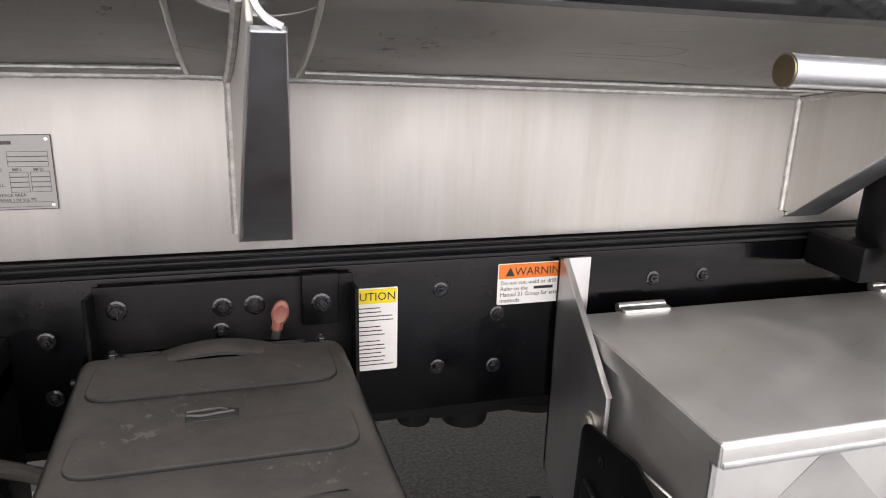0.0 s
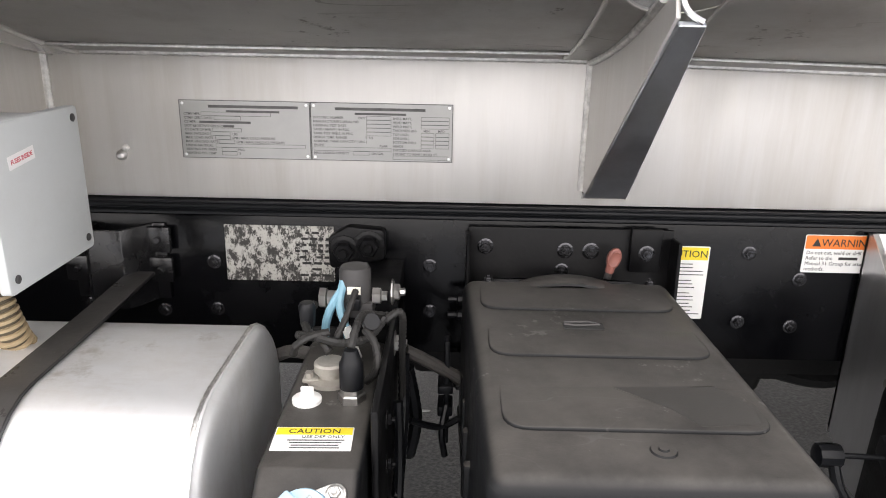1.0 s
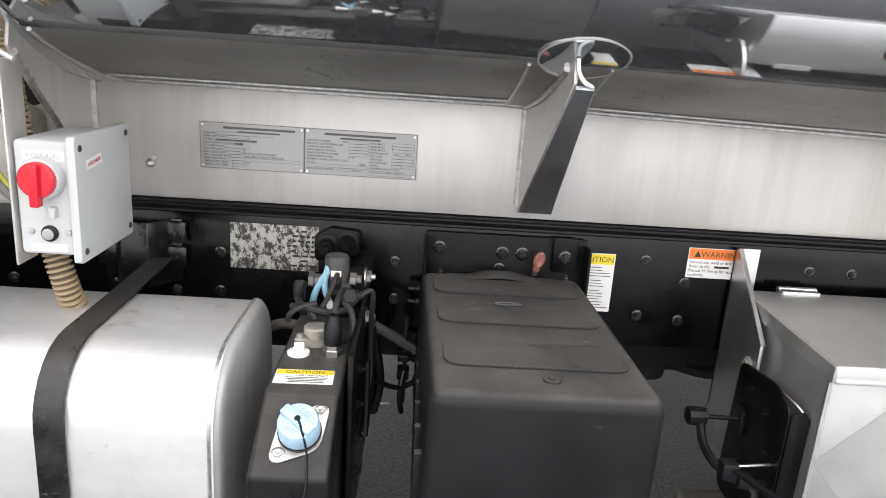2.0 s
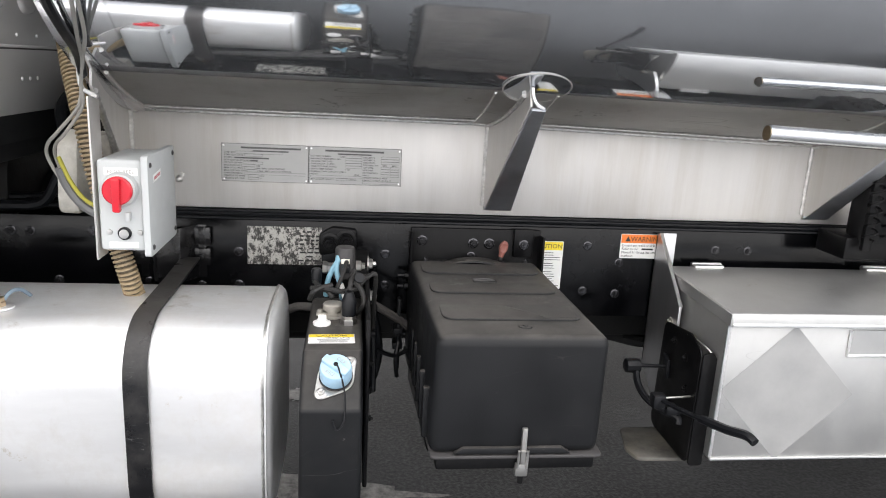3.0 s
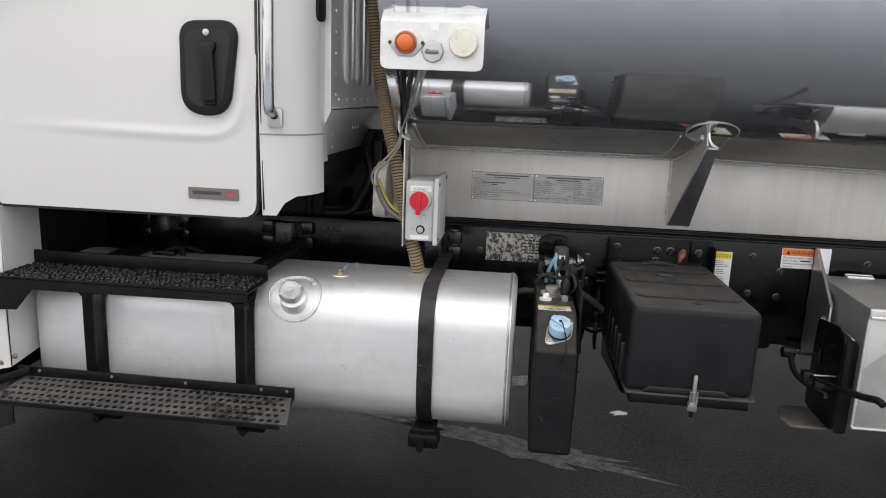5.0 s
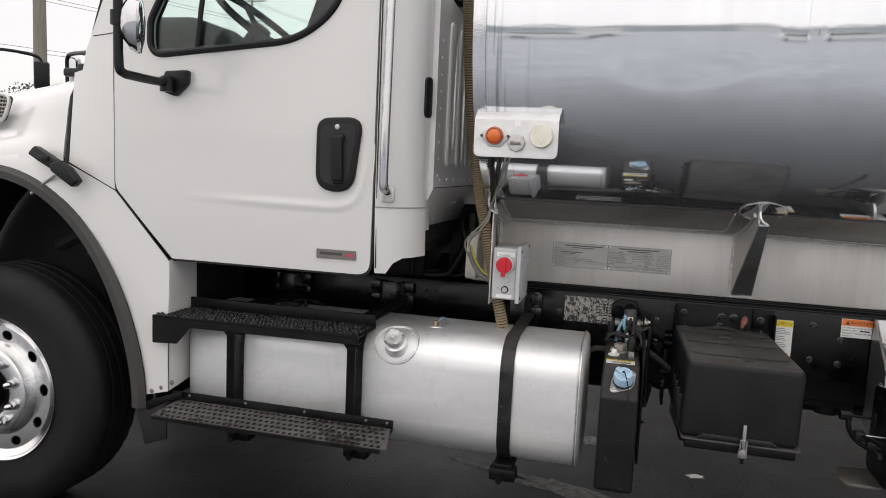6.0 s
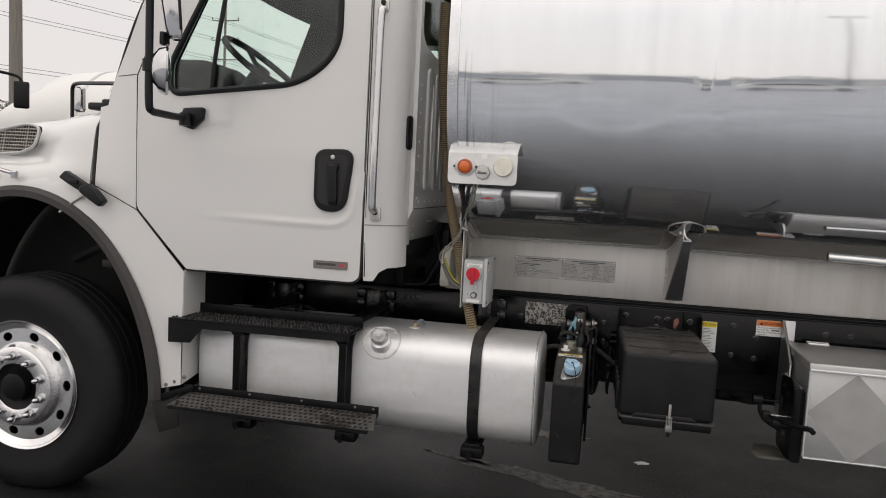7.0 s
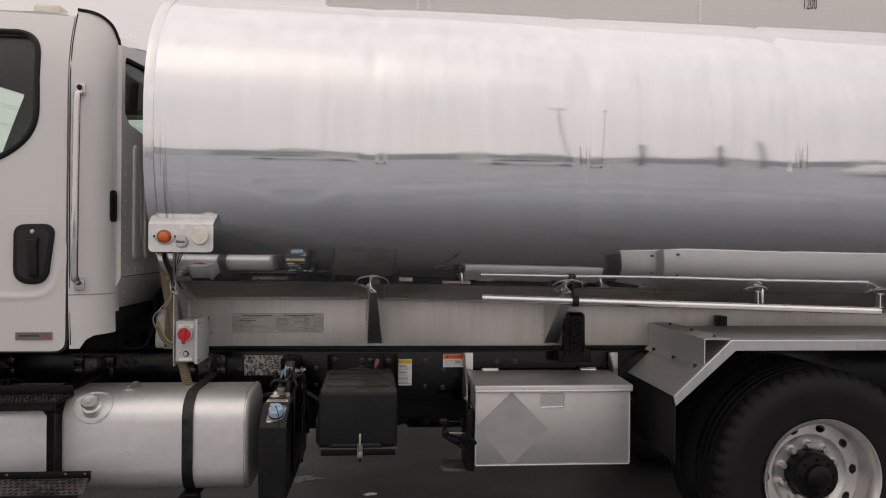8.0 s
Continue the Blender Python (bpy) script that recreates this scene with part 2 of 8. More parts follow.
M_INTERIOR = surf("dark cab lining", (0.009, 0.010, 0.011), 0.75, 0.0, 0.15, 8, bump=0.1)
M_SCUFF = surf("scuffed tan-grey steel", (0.10, 0.095, 0.085), 0.6, 0.2, 0.5, 16, bump=0.3, bscale=120, dirt=((0.20, 0.18, 0.14), 0.6, 12))
M_WIPED = surf("wiped black plastic", (0.043, 0.041, 0.039), 0.5, 0.0, 0.2, 14, bump=0.25, bscale=420, bdist=0.0008, spec=0.32)
M_SEAMGREY = surf("grey panel joint sealer", (0.30, 0.295, 0.285), 0.6, 0.0, 0.1, 20, bump=0)
M_REDROOF = surf("red cab paint", (0.45, 0.03, 0.03), 0.35, 0.0, 0.06, 3, bump=0.02)
M_FARWALL = surf("grey-blue ribbed sheet metal wall", (0.42, 0.45, 0.47), 0.5, 0.2, 0.08, 0.6, (1, 1, 0.1), bump=0.1)
M_MIRROR = surf("mirror glass", (0.85, 0.87, 0.88), 0.03, 1.0, 0.02, 4, bump=0)
M_GLASS = glassy("green tinted window glass", (0.905, 0.970, 0.942))
M_UNDER = surf("grimy underbody", (0.008, 0.0078, 0.0075), 0.7, 0.0, 0.3, 12, bump=0.4, bscale=60, bdist=0.004)
M_POLE = surf("weathered pole wood", (0.20, 0.185, 0.16), 0.8, 0.0, 0.25, 3, (9, 9, 0.5), bump=0.5, bscale=60, bdist=0.01)
M_LEAF = surf("distant foliage", (0.115, 0.12, 0.075), 0.7, 0.0, 0.5, 2.0, bump=0.3)
M_FARWHITE = surf("distant white vehicle paint", (0.74, 0.74, 0.72), 0.4, 0.0, 0.04, 1.0, bump=0.02)
M_SALT = surf("dried pale dust", (0.16, 0.155, 0.148), 0.9, 0.0, 0.6, 26, bump=0.6, bscale=90, bdist=0.004)


def mottled(name, dark, light, scale, cut):
    m = surf(name, light, 0.5, 0.0, 0.05, 30, bump=0.1)
    n, l = m.node_tree.nodes, m.node_tree.links
    b = n["Principled BSDF"]
    tc = n.new("ShaderNodeTexCoord")
    mp = n.new("ShaderNodeMapping")
    mp.inputs["Scale"].default_value = (1.6, 1, 1)
    nz = n.new("ShaderNodeTexNoise")
    nz.inputs["Scale"].default_value, nz.inputs["Detail"].default_value, nz.inputs["Roughness"].default_value = scale, 8, 0.8
    rp = n.new("ShaderNodeValToRGB")
    rp.color_ramp.elements[0].position, rp.color_ramp.elements[0].color = cut - 0.03, (*dark, 1)
    rp.color_ramp.elements[1].position, rp.color_ramp.elements[1].color = cut + 0.03, (*light, 1)
    l.new(tc.outputs["Object"], mp.inputs[0])
    l.new(mp.outputs[0], nz.inputs["Vector"])
    l.new(nz.outputs["Fac"], rp.inputs["Fac"])
    l.new(rp.outputs["Color"], b.inputs["Base Color"])
    return m


M_WORNLABEL = mottled("weathered flaking label", (0.03, 0.028, 0.026), (0.44, 0.43, 0.40), 48, 0.495)


def top_dust_and_light(m, col, amount, scale, least=0.45):
    """Uneven dust settled on a moulding's upward faces, with their top light painted in."""
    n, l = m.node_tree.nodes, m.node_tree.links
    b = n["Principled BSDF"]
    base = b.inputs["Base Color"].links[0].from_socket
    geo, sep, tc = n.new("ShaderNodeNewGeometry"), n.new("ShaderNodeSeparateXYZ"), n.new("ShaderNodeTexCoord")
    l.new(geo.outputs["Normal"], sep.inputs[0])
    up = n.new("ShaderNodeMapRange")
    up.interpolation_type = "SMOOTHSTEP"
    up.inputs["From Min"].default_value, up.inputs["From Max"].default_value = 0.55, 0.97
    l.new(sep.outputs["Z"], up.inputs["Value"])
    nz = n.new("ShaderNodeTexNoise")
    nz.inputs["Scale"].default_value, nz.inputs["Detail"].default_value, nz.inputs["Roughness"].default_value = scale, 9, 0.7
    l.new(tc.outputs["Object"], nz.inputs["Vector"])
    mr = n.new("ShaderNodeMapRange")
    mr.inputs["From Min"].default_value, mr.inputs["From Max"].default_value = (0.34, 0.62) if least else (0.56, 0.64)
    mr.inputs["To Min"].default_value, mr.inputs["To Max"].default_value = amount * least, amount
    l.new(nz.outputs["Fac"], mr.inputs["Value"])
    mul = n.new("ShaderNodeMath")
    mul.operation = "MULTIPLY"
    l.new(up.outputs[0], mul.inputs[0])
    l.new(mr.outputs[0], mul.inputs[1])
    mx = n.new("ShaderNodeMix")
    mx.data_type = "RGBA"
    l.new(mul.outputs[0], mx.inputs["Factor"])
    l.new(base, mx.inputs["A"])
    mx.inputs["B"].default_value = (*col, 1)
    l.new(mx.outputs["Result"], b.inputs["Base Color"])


# the plastic tops get dust and the brighter light of upward faces as colour
top_dust_and_light(M_PLASTIC, (0.092, 0.086, 0.079), 0.78, 6.0, 0.38)
top_dust_and_light(M_FUEL, (0.40, 0.355, 0.29), 0.55, 4.5, 0.0)
top_dust_and_light(M_STRAP, (0.07, 0.065, 0.06), 0.6, 16.0)


def scuffed(m, col, width, amount, scale):
    """Thin wandering scratches laid over a surface."""
    n, l = m.node_tree.nodes, m.node_tree.links
    b = n["Principled BSDF"]
    base = b.inputs["Base Color"].links[0].from_socket
    tc = n.new("ShaderNodeTexCoord")
    mp = n.new("ShaderNodeMapping")
    mp.inputs["Rotation"].default_value, mp.inputs["Scale"].default_value = (0.3, 0.4, 0.7), (1, 7.0, 6.0)
    l.new(tc.outputs["Object"], mp.inputs[0])
    lines = n.new("ShaderNodeTexNoise")
    lines.inputs["Scale"].default_value, lines.inputs["Detail"].default_value = scale, 1
    patch = n.new("ShaderNodeTexNoise")
    patch.inputs["Scale"].default_value, patch.inputs["Detail"].default_value = scale * 2.3, 4
    l.new(mp.outputs[0], lines.inputs["Vector"])
    l.new(tc.outputs["Object"], patch.inputs["Vector"])
    cmp_ = n.new("ShaderNodeMath")
    cmp_.operation = "COMPARE"
    cmp_.inputs[1].default_value, cmp_.inputs[2].default_value = 0.5, width
    l.new(lines.outputs["Fac"], cmp_.inputs[0])
    mr = n.new("ShaderNodeMapRange")
    mr.inputs["From Min"].default_value, mr.inputs["From Max"].default_value, mr.inputs["To Max"].default_value = 0.52, 0.62, amount
    l.new(patch.outputs["Fac"], mr.inputs["Value"])
    mul = n.new("ShaderNodeMath")
    mul.operation = "MULTIPLY"
    l.new(cmp_.outputs[0], mul.inputs[0])
    l.new(mr.outputs[0], mul.inputs[1])
    mx = n.new("ShaderNodeMix")
    mx.data_type = "RGBA"
    l.new(mul.outputs[0], mx.inputs["Factor"])
    l.new(base, mx.inputs["A"])
    mx.inputs["B"].default_value = (*col, 1)
    l.new(mx.outputs["Result"], b.inputs["Base Color"])


scuffed(M_PLASTIC, (0.06, 0.058, 0.056), 0.0016, 0.25, 5.0)
scuffed(M_BOXALU, (0.45, 0.45, 0.44), 0.002, 0.6, 3.0)
scuffed(M_STRAP, (0.12, 0.12, 0.12), 0.003, 0.6, 9.0)
scuffed(M_PAD, (0.30, 0.28, 0.25), 0.004, 0.6, 2.2)
scuffed(M_PLASTIC, (0.10, 0.098, 0.095), 0.0020, 0.45, 2.6)


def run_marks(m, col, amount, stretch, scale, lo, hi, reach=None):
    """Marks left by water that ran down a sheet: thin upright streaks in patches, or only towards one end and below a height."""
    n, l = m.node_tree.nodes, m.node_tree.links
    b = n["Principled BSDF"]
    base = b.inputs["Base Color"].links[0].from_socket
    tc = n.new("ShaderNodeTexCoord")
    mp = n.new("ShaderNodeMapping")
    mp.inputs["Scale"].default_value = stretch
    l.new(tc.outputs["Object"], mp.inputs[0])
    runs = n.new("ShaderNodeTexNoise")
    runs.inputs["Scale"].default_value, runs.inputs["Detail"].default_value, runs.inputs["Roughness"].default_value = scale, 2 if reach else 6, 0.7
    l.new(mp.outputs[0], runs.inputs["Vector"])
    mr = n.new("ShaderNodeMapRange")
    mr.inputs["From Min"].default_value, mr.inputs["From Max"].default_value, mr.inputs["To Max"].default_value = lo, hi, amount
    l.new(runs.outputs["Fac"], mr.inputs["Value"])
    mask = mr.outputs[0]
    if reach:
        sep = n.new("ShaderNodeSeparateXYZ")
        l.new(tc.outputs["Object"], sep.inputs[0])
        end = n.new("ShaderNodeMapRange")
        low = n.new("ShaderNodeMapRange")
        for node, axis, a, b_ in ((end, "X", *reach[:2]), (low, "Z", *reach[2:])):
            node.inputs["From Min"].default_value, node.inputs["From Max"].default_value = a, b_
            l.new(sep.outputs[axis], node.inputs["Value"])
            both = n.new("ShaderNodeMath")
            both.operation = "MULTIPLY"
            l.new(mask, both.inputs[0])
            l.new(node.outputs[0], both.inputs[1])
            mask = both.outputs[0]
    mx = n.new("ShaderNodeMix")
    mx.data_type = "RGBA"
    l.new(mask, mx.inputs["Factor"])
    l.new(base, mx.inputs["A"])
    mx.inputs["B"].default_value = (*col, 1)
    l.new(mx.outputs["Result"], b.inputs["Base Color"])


def speckled(m, col, amount, scale, cut):
    """Small chips, drips and scuffs that gather in patches."""
    n, l = m.node_tree.nodes, m.node_tree.links
    b = n["Principled BSDF"]
    base = b.inputs["Base Color"].links[0].from_socket
    tc = n.new("ShaderNodeTexCoord")
    fine, patch = n.new("ShaderNodeTexNoise"), n.new("ShaderNodeTexNoise")
    fine.inputs["Scale"].default_value, fine.inputs["Detail"].default_value, fine.inputs["Roughness"].default_value = scale, 5, 0.75
    patch.inputs["Scale"].default_value, patch.inputs["Detail"].default_value = scale * 0.12, 3
    for node in (fine, patch):
        l.new(tc.outputs["Object"], node.inputs["Vector"])
    add = n.new("ShaderNodeMath")
    add.operation = "MULTIPLY_ADD"
    add.inputs[1].default_value = 0.8
    l.new(patch.outputs["Fac"], add.inputs[0])
    l.new(fine.outputs["Fac"], add.inputs[2])
    mr = n.new("ShaderNodeMapRange")
    mr.inputs["From Min"].default_value, mr.inputs["From Max"].default_value, mr.inputs["To Max"].default_value = cut, cut + 0.06, amount
    l.new(add.outputs[0], mr.inputs["Value"])
    mx = n.new("ShaderNodeMix")
    mx.data_type = "RGBA"
    l.new(mr.outputs[0], mx.inputs["Factor"])
    l.new(base, mx.inputs["A"])
    mx.inputs["B"].default_value = (*col, 1)
    l.new(mx.outputs["Result"], b.inputs["Base Color"])


speckled(M_PLASTIC, (0.16, 0.155, 0.148), 0.55, 45.0, 1.08)
speckled(M_PAD, (0.22, 0.20, 0.17), 0.7, 40.0, 1.10)
speckled(M_STRAP, (0.16, 0.155, 0.15), 0.7, 90.0, 1.06)
speckled(M_TREAD, (0.02, 0.017, 0.014), 0.85, 40.0, 0.98)
speckled(M_BOXALU, (0.42, 0.38, 0.30), 0.5, 22.0, 1.10)
speckled(M_CREAM, (0.30, 0.26, 0.18), 0.6, 60.0, 1.08)
speckled(M_FUEL, (0.55, 0.50, 0.42), 0.5, 30.0, 1.12)
run_marks(M_SKIRT, (0.52, 0.485, 0.43), 0.5, (4, 4, 0.3), 3.0, 0.48, 0.72)
run_marks(M_TANK, (0.45, 0.47, 0.50), 0.18, (5, 5, 0.25), 3.0, 0.54, 0.74)
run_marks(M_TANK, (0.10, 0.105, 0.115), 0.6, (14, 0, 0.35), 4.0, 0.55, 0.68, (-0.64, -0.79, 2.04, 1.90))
run_marks(M_FUEL, (0.70, 0.68, 0.65), 0.5, (3, 8, 1.2), 3.0, 0.54, 0.70)


def ground_material():
    m = bpy.data.materials.new("damp asphalt")
    m.use_nodes = True
    n, l = m.node_tree.nodes, m.node_tree.links
    b = n["Principled BSDF"]
    tc = n.new("ShaderNodeTexCoord")
    grit = n.new("ShaderNodeTexVoronoi")
    grit.inputs["Scale"].default_value = 170
    fine = n.new("ShaderNodeTexNoise")
    fine.inputs["Scale"].default_value, fine.inputs["Detail"].default_value = 75, 7
    big = n.new("ShaderNodeTexNoise")
    big.inputs["Scale"].default_value, big.inputs["Detail"].default_value, big.inputs["Roughness"].default_value = 0.9, 7, 0.6
    for node in (grit, fine, big):
        l.new(tc.outputs["Object"], node.inputs["Vector"])
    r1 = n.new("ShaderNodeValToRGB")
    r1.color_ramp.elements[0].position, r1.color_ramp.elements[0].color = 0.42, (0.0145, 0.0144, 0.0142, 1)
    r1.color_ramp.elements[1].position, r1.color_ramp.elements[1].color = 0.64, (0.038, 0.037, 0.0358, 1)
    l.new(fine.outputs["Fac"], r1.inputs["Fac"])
    r2 = n.new("ShaderNodeMapRange")
    r2.inputs["From Min"].default_value, r2.inputs["From Max"].default_value = 0.38, 0.62
    r2.inputs["To Min"].default_value, r2.inputs["To Max"].default_value = 0.84, 1.12
    l.new(big.outputs["Fac"], r2.inputs["Value"])
    # shade by the truck and brightness of the open yard, put into the colour
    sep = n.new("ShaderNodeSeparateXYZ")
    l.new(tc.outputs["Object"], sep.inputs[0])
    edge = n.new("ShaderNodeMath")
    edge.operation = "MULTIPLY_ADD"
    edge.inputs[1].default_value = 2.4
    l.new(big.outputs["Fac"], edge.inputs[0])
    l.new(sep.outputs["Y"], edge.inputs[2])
    yard_light = n.new("ShaderNodeMapRange")
    yard_light.interpolation_type = "SMOOTHSTEP"
    yard_light.inputs["From Min"].default_value, yard_light.inputs["From Max"].default_value = -3.7, 3.5
    yard_light.inputs["To Min"].default_value, yard_light.inputs["To Max"].default_value = 1.0, 0.0
    l.new(edge.outputs[0], yard_light.inputs["Value"])
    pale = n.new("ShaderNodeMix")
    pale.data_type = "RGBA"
    l.new(yard_light.outputs[0], pale.inputs["Factor"])
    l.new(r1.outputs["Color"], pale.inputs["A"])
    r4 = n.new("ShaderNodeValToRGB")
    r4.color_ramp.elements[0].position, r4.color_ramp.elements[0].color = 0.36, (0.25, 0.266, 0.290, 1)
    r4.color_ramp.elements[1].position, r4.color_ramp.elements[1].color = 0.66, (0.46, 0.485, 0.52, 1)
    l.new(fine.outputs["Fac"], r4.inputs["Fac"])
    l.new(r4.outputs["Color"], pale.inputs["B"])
    mul = n.new("ShaderNodeVectorMath")
    mul.operation = "SCALE"
    l.new(pale.outputs["Result"], mul.inputs[0])
    l.new(r2.outputs[0], mul.inputs["Scale"])
    # wet black patch under the engine and steps: old drips, with shade painted in
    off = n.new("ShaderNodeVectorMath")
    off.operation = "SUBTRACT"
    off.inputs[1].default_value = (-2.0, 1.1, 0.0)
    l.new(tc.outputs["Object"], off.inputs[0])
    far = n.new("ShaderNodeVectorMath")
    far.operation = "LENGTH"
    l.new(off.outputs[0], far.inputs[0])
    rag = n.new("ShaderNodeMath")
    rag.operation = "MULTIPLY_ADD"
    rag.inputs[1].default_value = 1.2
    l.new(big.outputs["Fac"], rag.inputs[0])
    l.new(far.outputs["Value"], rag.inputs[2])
    wet_shade = n.new("ShaderNodeMapRange")
    wet_shade.inputs["From Min"].default_value, wet_shade.inputs["From Max"].default_value = 2.0, 2.6
    wet_shade.inputs["To Min"].default_value, wet_shade.inputs["To Max"].default_value = 0.16, 1.0
    l.new(rag.outputs[0], wet_shade.inputs["Value"])
    darken = n.new("ShaderNodeVectorMath")
    darken.operation = "SCALE"
    l.new(mul.outputs[0], darken.inputs[0])
    l.new(wet_shade.outputs[0], darken.inputs["Scale"])
    l.new(darken.outputs[0], b.inputs["Base Color"])
    r3 = n.new("ShaderNodeMapRange")
    r3.inputs["From Min"].default_value, r3.inputs["From Max"].default_value = 0.35, 0.62
    r3.inputs["To Min"].default_value, r3.inputs["To Max"].default_value = 0.42, 0.62
    b.inputs["Specular IOR Level"].default_value = 0.12
    l.new(big.outputs["Fac"], r3.inputs["Value"])
    l.new(r3.outputs[0], b.inputs["Roughness"])
    bp = n.new("ShaderNodeBump")
    bp.inputs["Strength"].default_value, bp.inputs["Distance"].default_value = 0.34, 0.004
    l.new(grit.outputs["Distance"], bp.inputs["Height"])
    l.new(bp.outputs[0], b.inputs["Normal"])
    return m


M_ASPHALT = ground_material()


# ---- mesh helpers ----
def joined(*parts):
    """One bmesh out of several; the pieces are freed."""
    out = bmesh.new()
    for b in parts:
        tmp = bpy.data.meshes.new("tmp")
        b.to_mesh(tmp)
        b.free()
        out.from_mesh(tmp)
        bpy.data.meshes.remove(tmp)
    return out


def rounded(bm, width, seg=2, angle=30):
    if width > 0:
        edges = [e for e in bm.edges if len(e.link_faces) == 2 and e.calc_face_angle(0) > radians(angle)]
        bmesh.ops.bevel(bm, geom=edges, offset=width, segments=seg, affect="EDGES", profile=0.5, clamp_overlap=True)
    return bm


def box(x0, x1, y0, y1, z0, z1, b=0.003, seg=2):
    bm = bmesh.new()
    bmesh.ops.create_cube(bm, size=1)
    for v in bm.verts:
        v.co = ((x0 + x1) / 2 + v.co.x * (x1 - x0), (y0 + y1) / 2 + v.co.y * (y1 - y0), (z0 + z1) / 2 + v.co.z * (z1 - z0))
    return rounded(bm, b, seg)


AXES = {"x": lambda a, b, c: (c, a, b), "y": lambda a, b, c: (a, c, b), "z": lambda a, b, c: (a, b, c)}


def prism(pts, axis, a0, a1, b=0.003, seg=2):
    """A polygon pushed along an axis; its points are (y, z) for x, (x, z) for y, (x, y) for z."""
    bm = bmesh.new()
    put = AXES[axis]
    low = [bm.verts.new(put(p[0], p[1], a0)) for p in pts]
    top = [bm.verts.new(put(p[0], p[1], a1)) for p in pts]
    bm.faces.new(low)
    bm.faces.new(top[::-1])
    for i in range(len(pts)):
        j = (i + 1) % len(pts)
        bm.faces.new((low[j], low[i], top[i], top[j]))
    bmesh.ops.recalc_face_normals(bm, faces=bm.faces)
    return rounded(bm, b, seg)


def smooth_path(pts, n=6):
    pts = [Vector(p) for p in pts]
    if len(pts) < 3:
        return pts
    out = []
    for i in range(len(pts) - 1):
        p0, p1, p2, p3 = pts[max(i - 1, 0)], pts[i], pts[i + 1], pts[min(i + 2, len(pts) - 1)]
        for k in range(n):
            t = k / n
            out.append(0.5 * ((2 * p1) + (p2 - p0) * t + (2 * p0 - 5 * p1 + 4 * p2 - p3) * t * t + (3 * p1 - p0 - 3 * p2 + p3) * t ** 3))
    return out + [pts[-1]]


def tube(pts, r, n=10, smooth=6, ribs=0.0, step=0.006):
    """A round bar, hose or cable through the points; ribs: the depth of a corrugated hose's rings."""
    path = smooth_path(pts, smooth) if smooth else [Vector(p) for p in pts]
    if ribs:
        dense = []
        for a, b in zip(path, path[1:]):
            k = max(1, round((b - a).length / step))
            dense += [a.lerp(b, i / k) for i in range(k)]
        path = dense + [path[-1]]
    bm = bmesh.new()
    rings = []
    up = Vector((0.31, 0.17, 0.93))
    for i, p in enumerate(path):
        d = (path[min(i + 1, len(path) - 1)] - path[max(i - 1, 0)]).normalized()
        s = d.cross(up)
        if s.length < 1e-4:
            s = d.cross(Vector((1, 0, 0)))
        s.normalize()
        u = s.cross(d).normalized()
        up = u
        rr = r - (ribs if ribs and i % 2 else 0)
        rings.append([bm.verts.new(p + s * rr * math.cos(2 * math.pi * k / n) + u * rr * math.sin(2 * math.pi * k / n)) for k in range(n)])
    for a, b in zip(rings, rings[1:]):
        for k in range(n):
            bm.faces.new((a[k], a[(k + 1) % n], b[(k + 1) % n], b[k]))
    bm.faces.new(rings[0][::-1])
    bm.faces.new(rings[-1])
    bmesh.ops.recalc_face_normals(bm, faces=bm.faces)
    return bm


def lathe(prof, m, n=24):
    """A profile of (radius, height) turned about the local z of the pose m."""
    bm = bmesh.new()
    rings = []
    for r, h in prof:
        if r < 1e-5:
            rings.append([bm.verts.new(m @ Vector((0, 0, h)))])
        else:
            rings.append([bm.verts.new(m @ Vector((r * math.cos(2 * math.pi * k / n), r * math.sin(2 * math.pi * k / n), h))) for k in range(n)])
    for a, b in zip(rings, rings[1:]):
        for k in range(n):
            q = (k + 1) % n
            if len(a) == 1 and len(b) == 1:
                continue
            if len(a) == 1:
                bm.faces.new((a[0], b[k], b[q]))
            elif len(b) == 1:
                bm.faces.new((a[k], a[q], b[0]))
            else:
                bm.faces.new((a[k], a[q], b[q], b[k]))
    if len(rings[0]) > 1:
        bm.faces.new(rings[0][::-1])
    if len(rings[-1]) > 1:
        bm.faces.new(rings[-1])
    bmesh.ops.recalc_face_normals(bm, faces=bm.faces)
    return bm


def part(name, bm, material, parent=None, label="", at=None, sharp=35, flat=False):
    """Links a bmesh as one mesh object under a thing or under a part."""
    me = bpy.data.meshes.new(name)
    bm.to_mesh(me)
    bm.free()
    me.materials.append(material)
    if not flat:
        me.shade_smooth()
        me.set_sharp_from_angle(angle=radians(sharp))
    return hang(new(name, me), parent, label, at)


def hang(ob, parent=None, label="", at=None):
    if at is not None:
        ob.matrix_world = at
    if parent is not None:
        ob.parent = parent
        ob.matrix_parent_inverse = base_of(parent).inverted()
    if label:
        ob["label"] = label
    return ob


def base_of(ob):
    m = ob.matrix_basis.copy()
    while ob.parent is not None:
        m = ob.parent.matrix_basis @ ob.matrix_parent_inverse @ m
        ob = ob.parent
    return m


def again(ob, parent, at, label=""):
    """Another object on the same mesh."""
    c = bpy.data.objects.new(ob.name.split(".")[0], ob.data)
    scene.collection.objects.link(c)
    return hang(c, parent, label, at)


def parts(name, bms, material, parent, label=""):
    """Each bmesh of a row as a part of its own."""
    return [part(name, b, material, parent, label) for b in bms]


def thing(name, at, label, category, group="", kind=""):
    ob = new(name)
    ob.location = at
    return tagged(ob, label, category, group, kind)


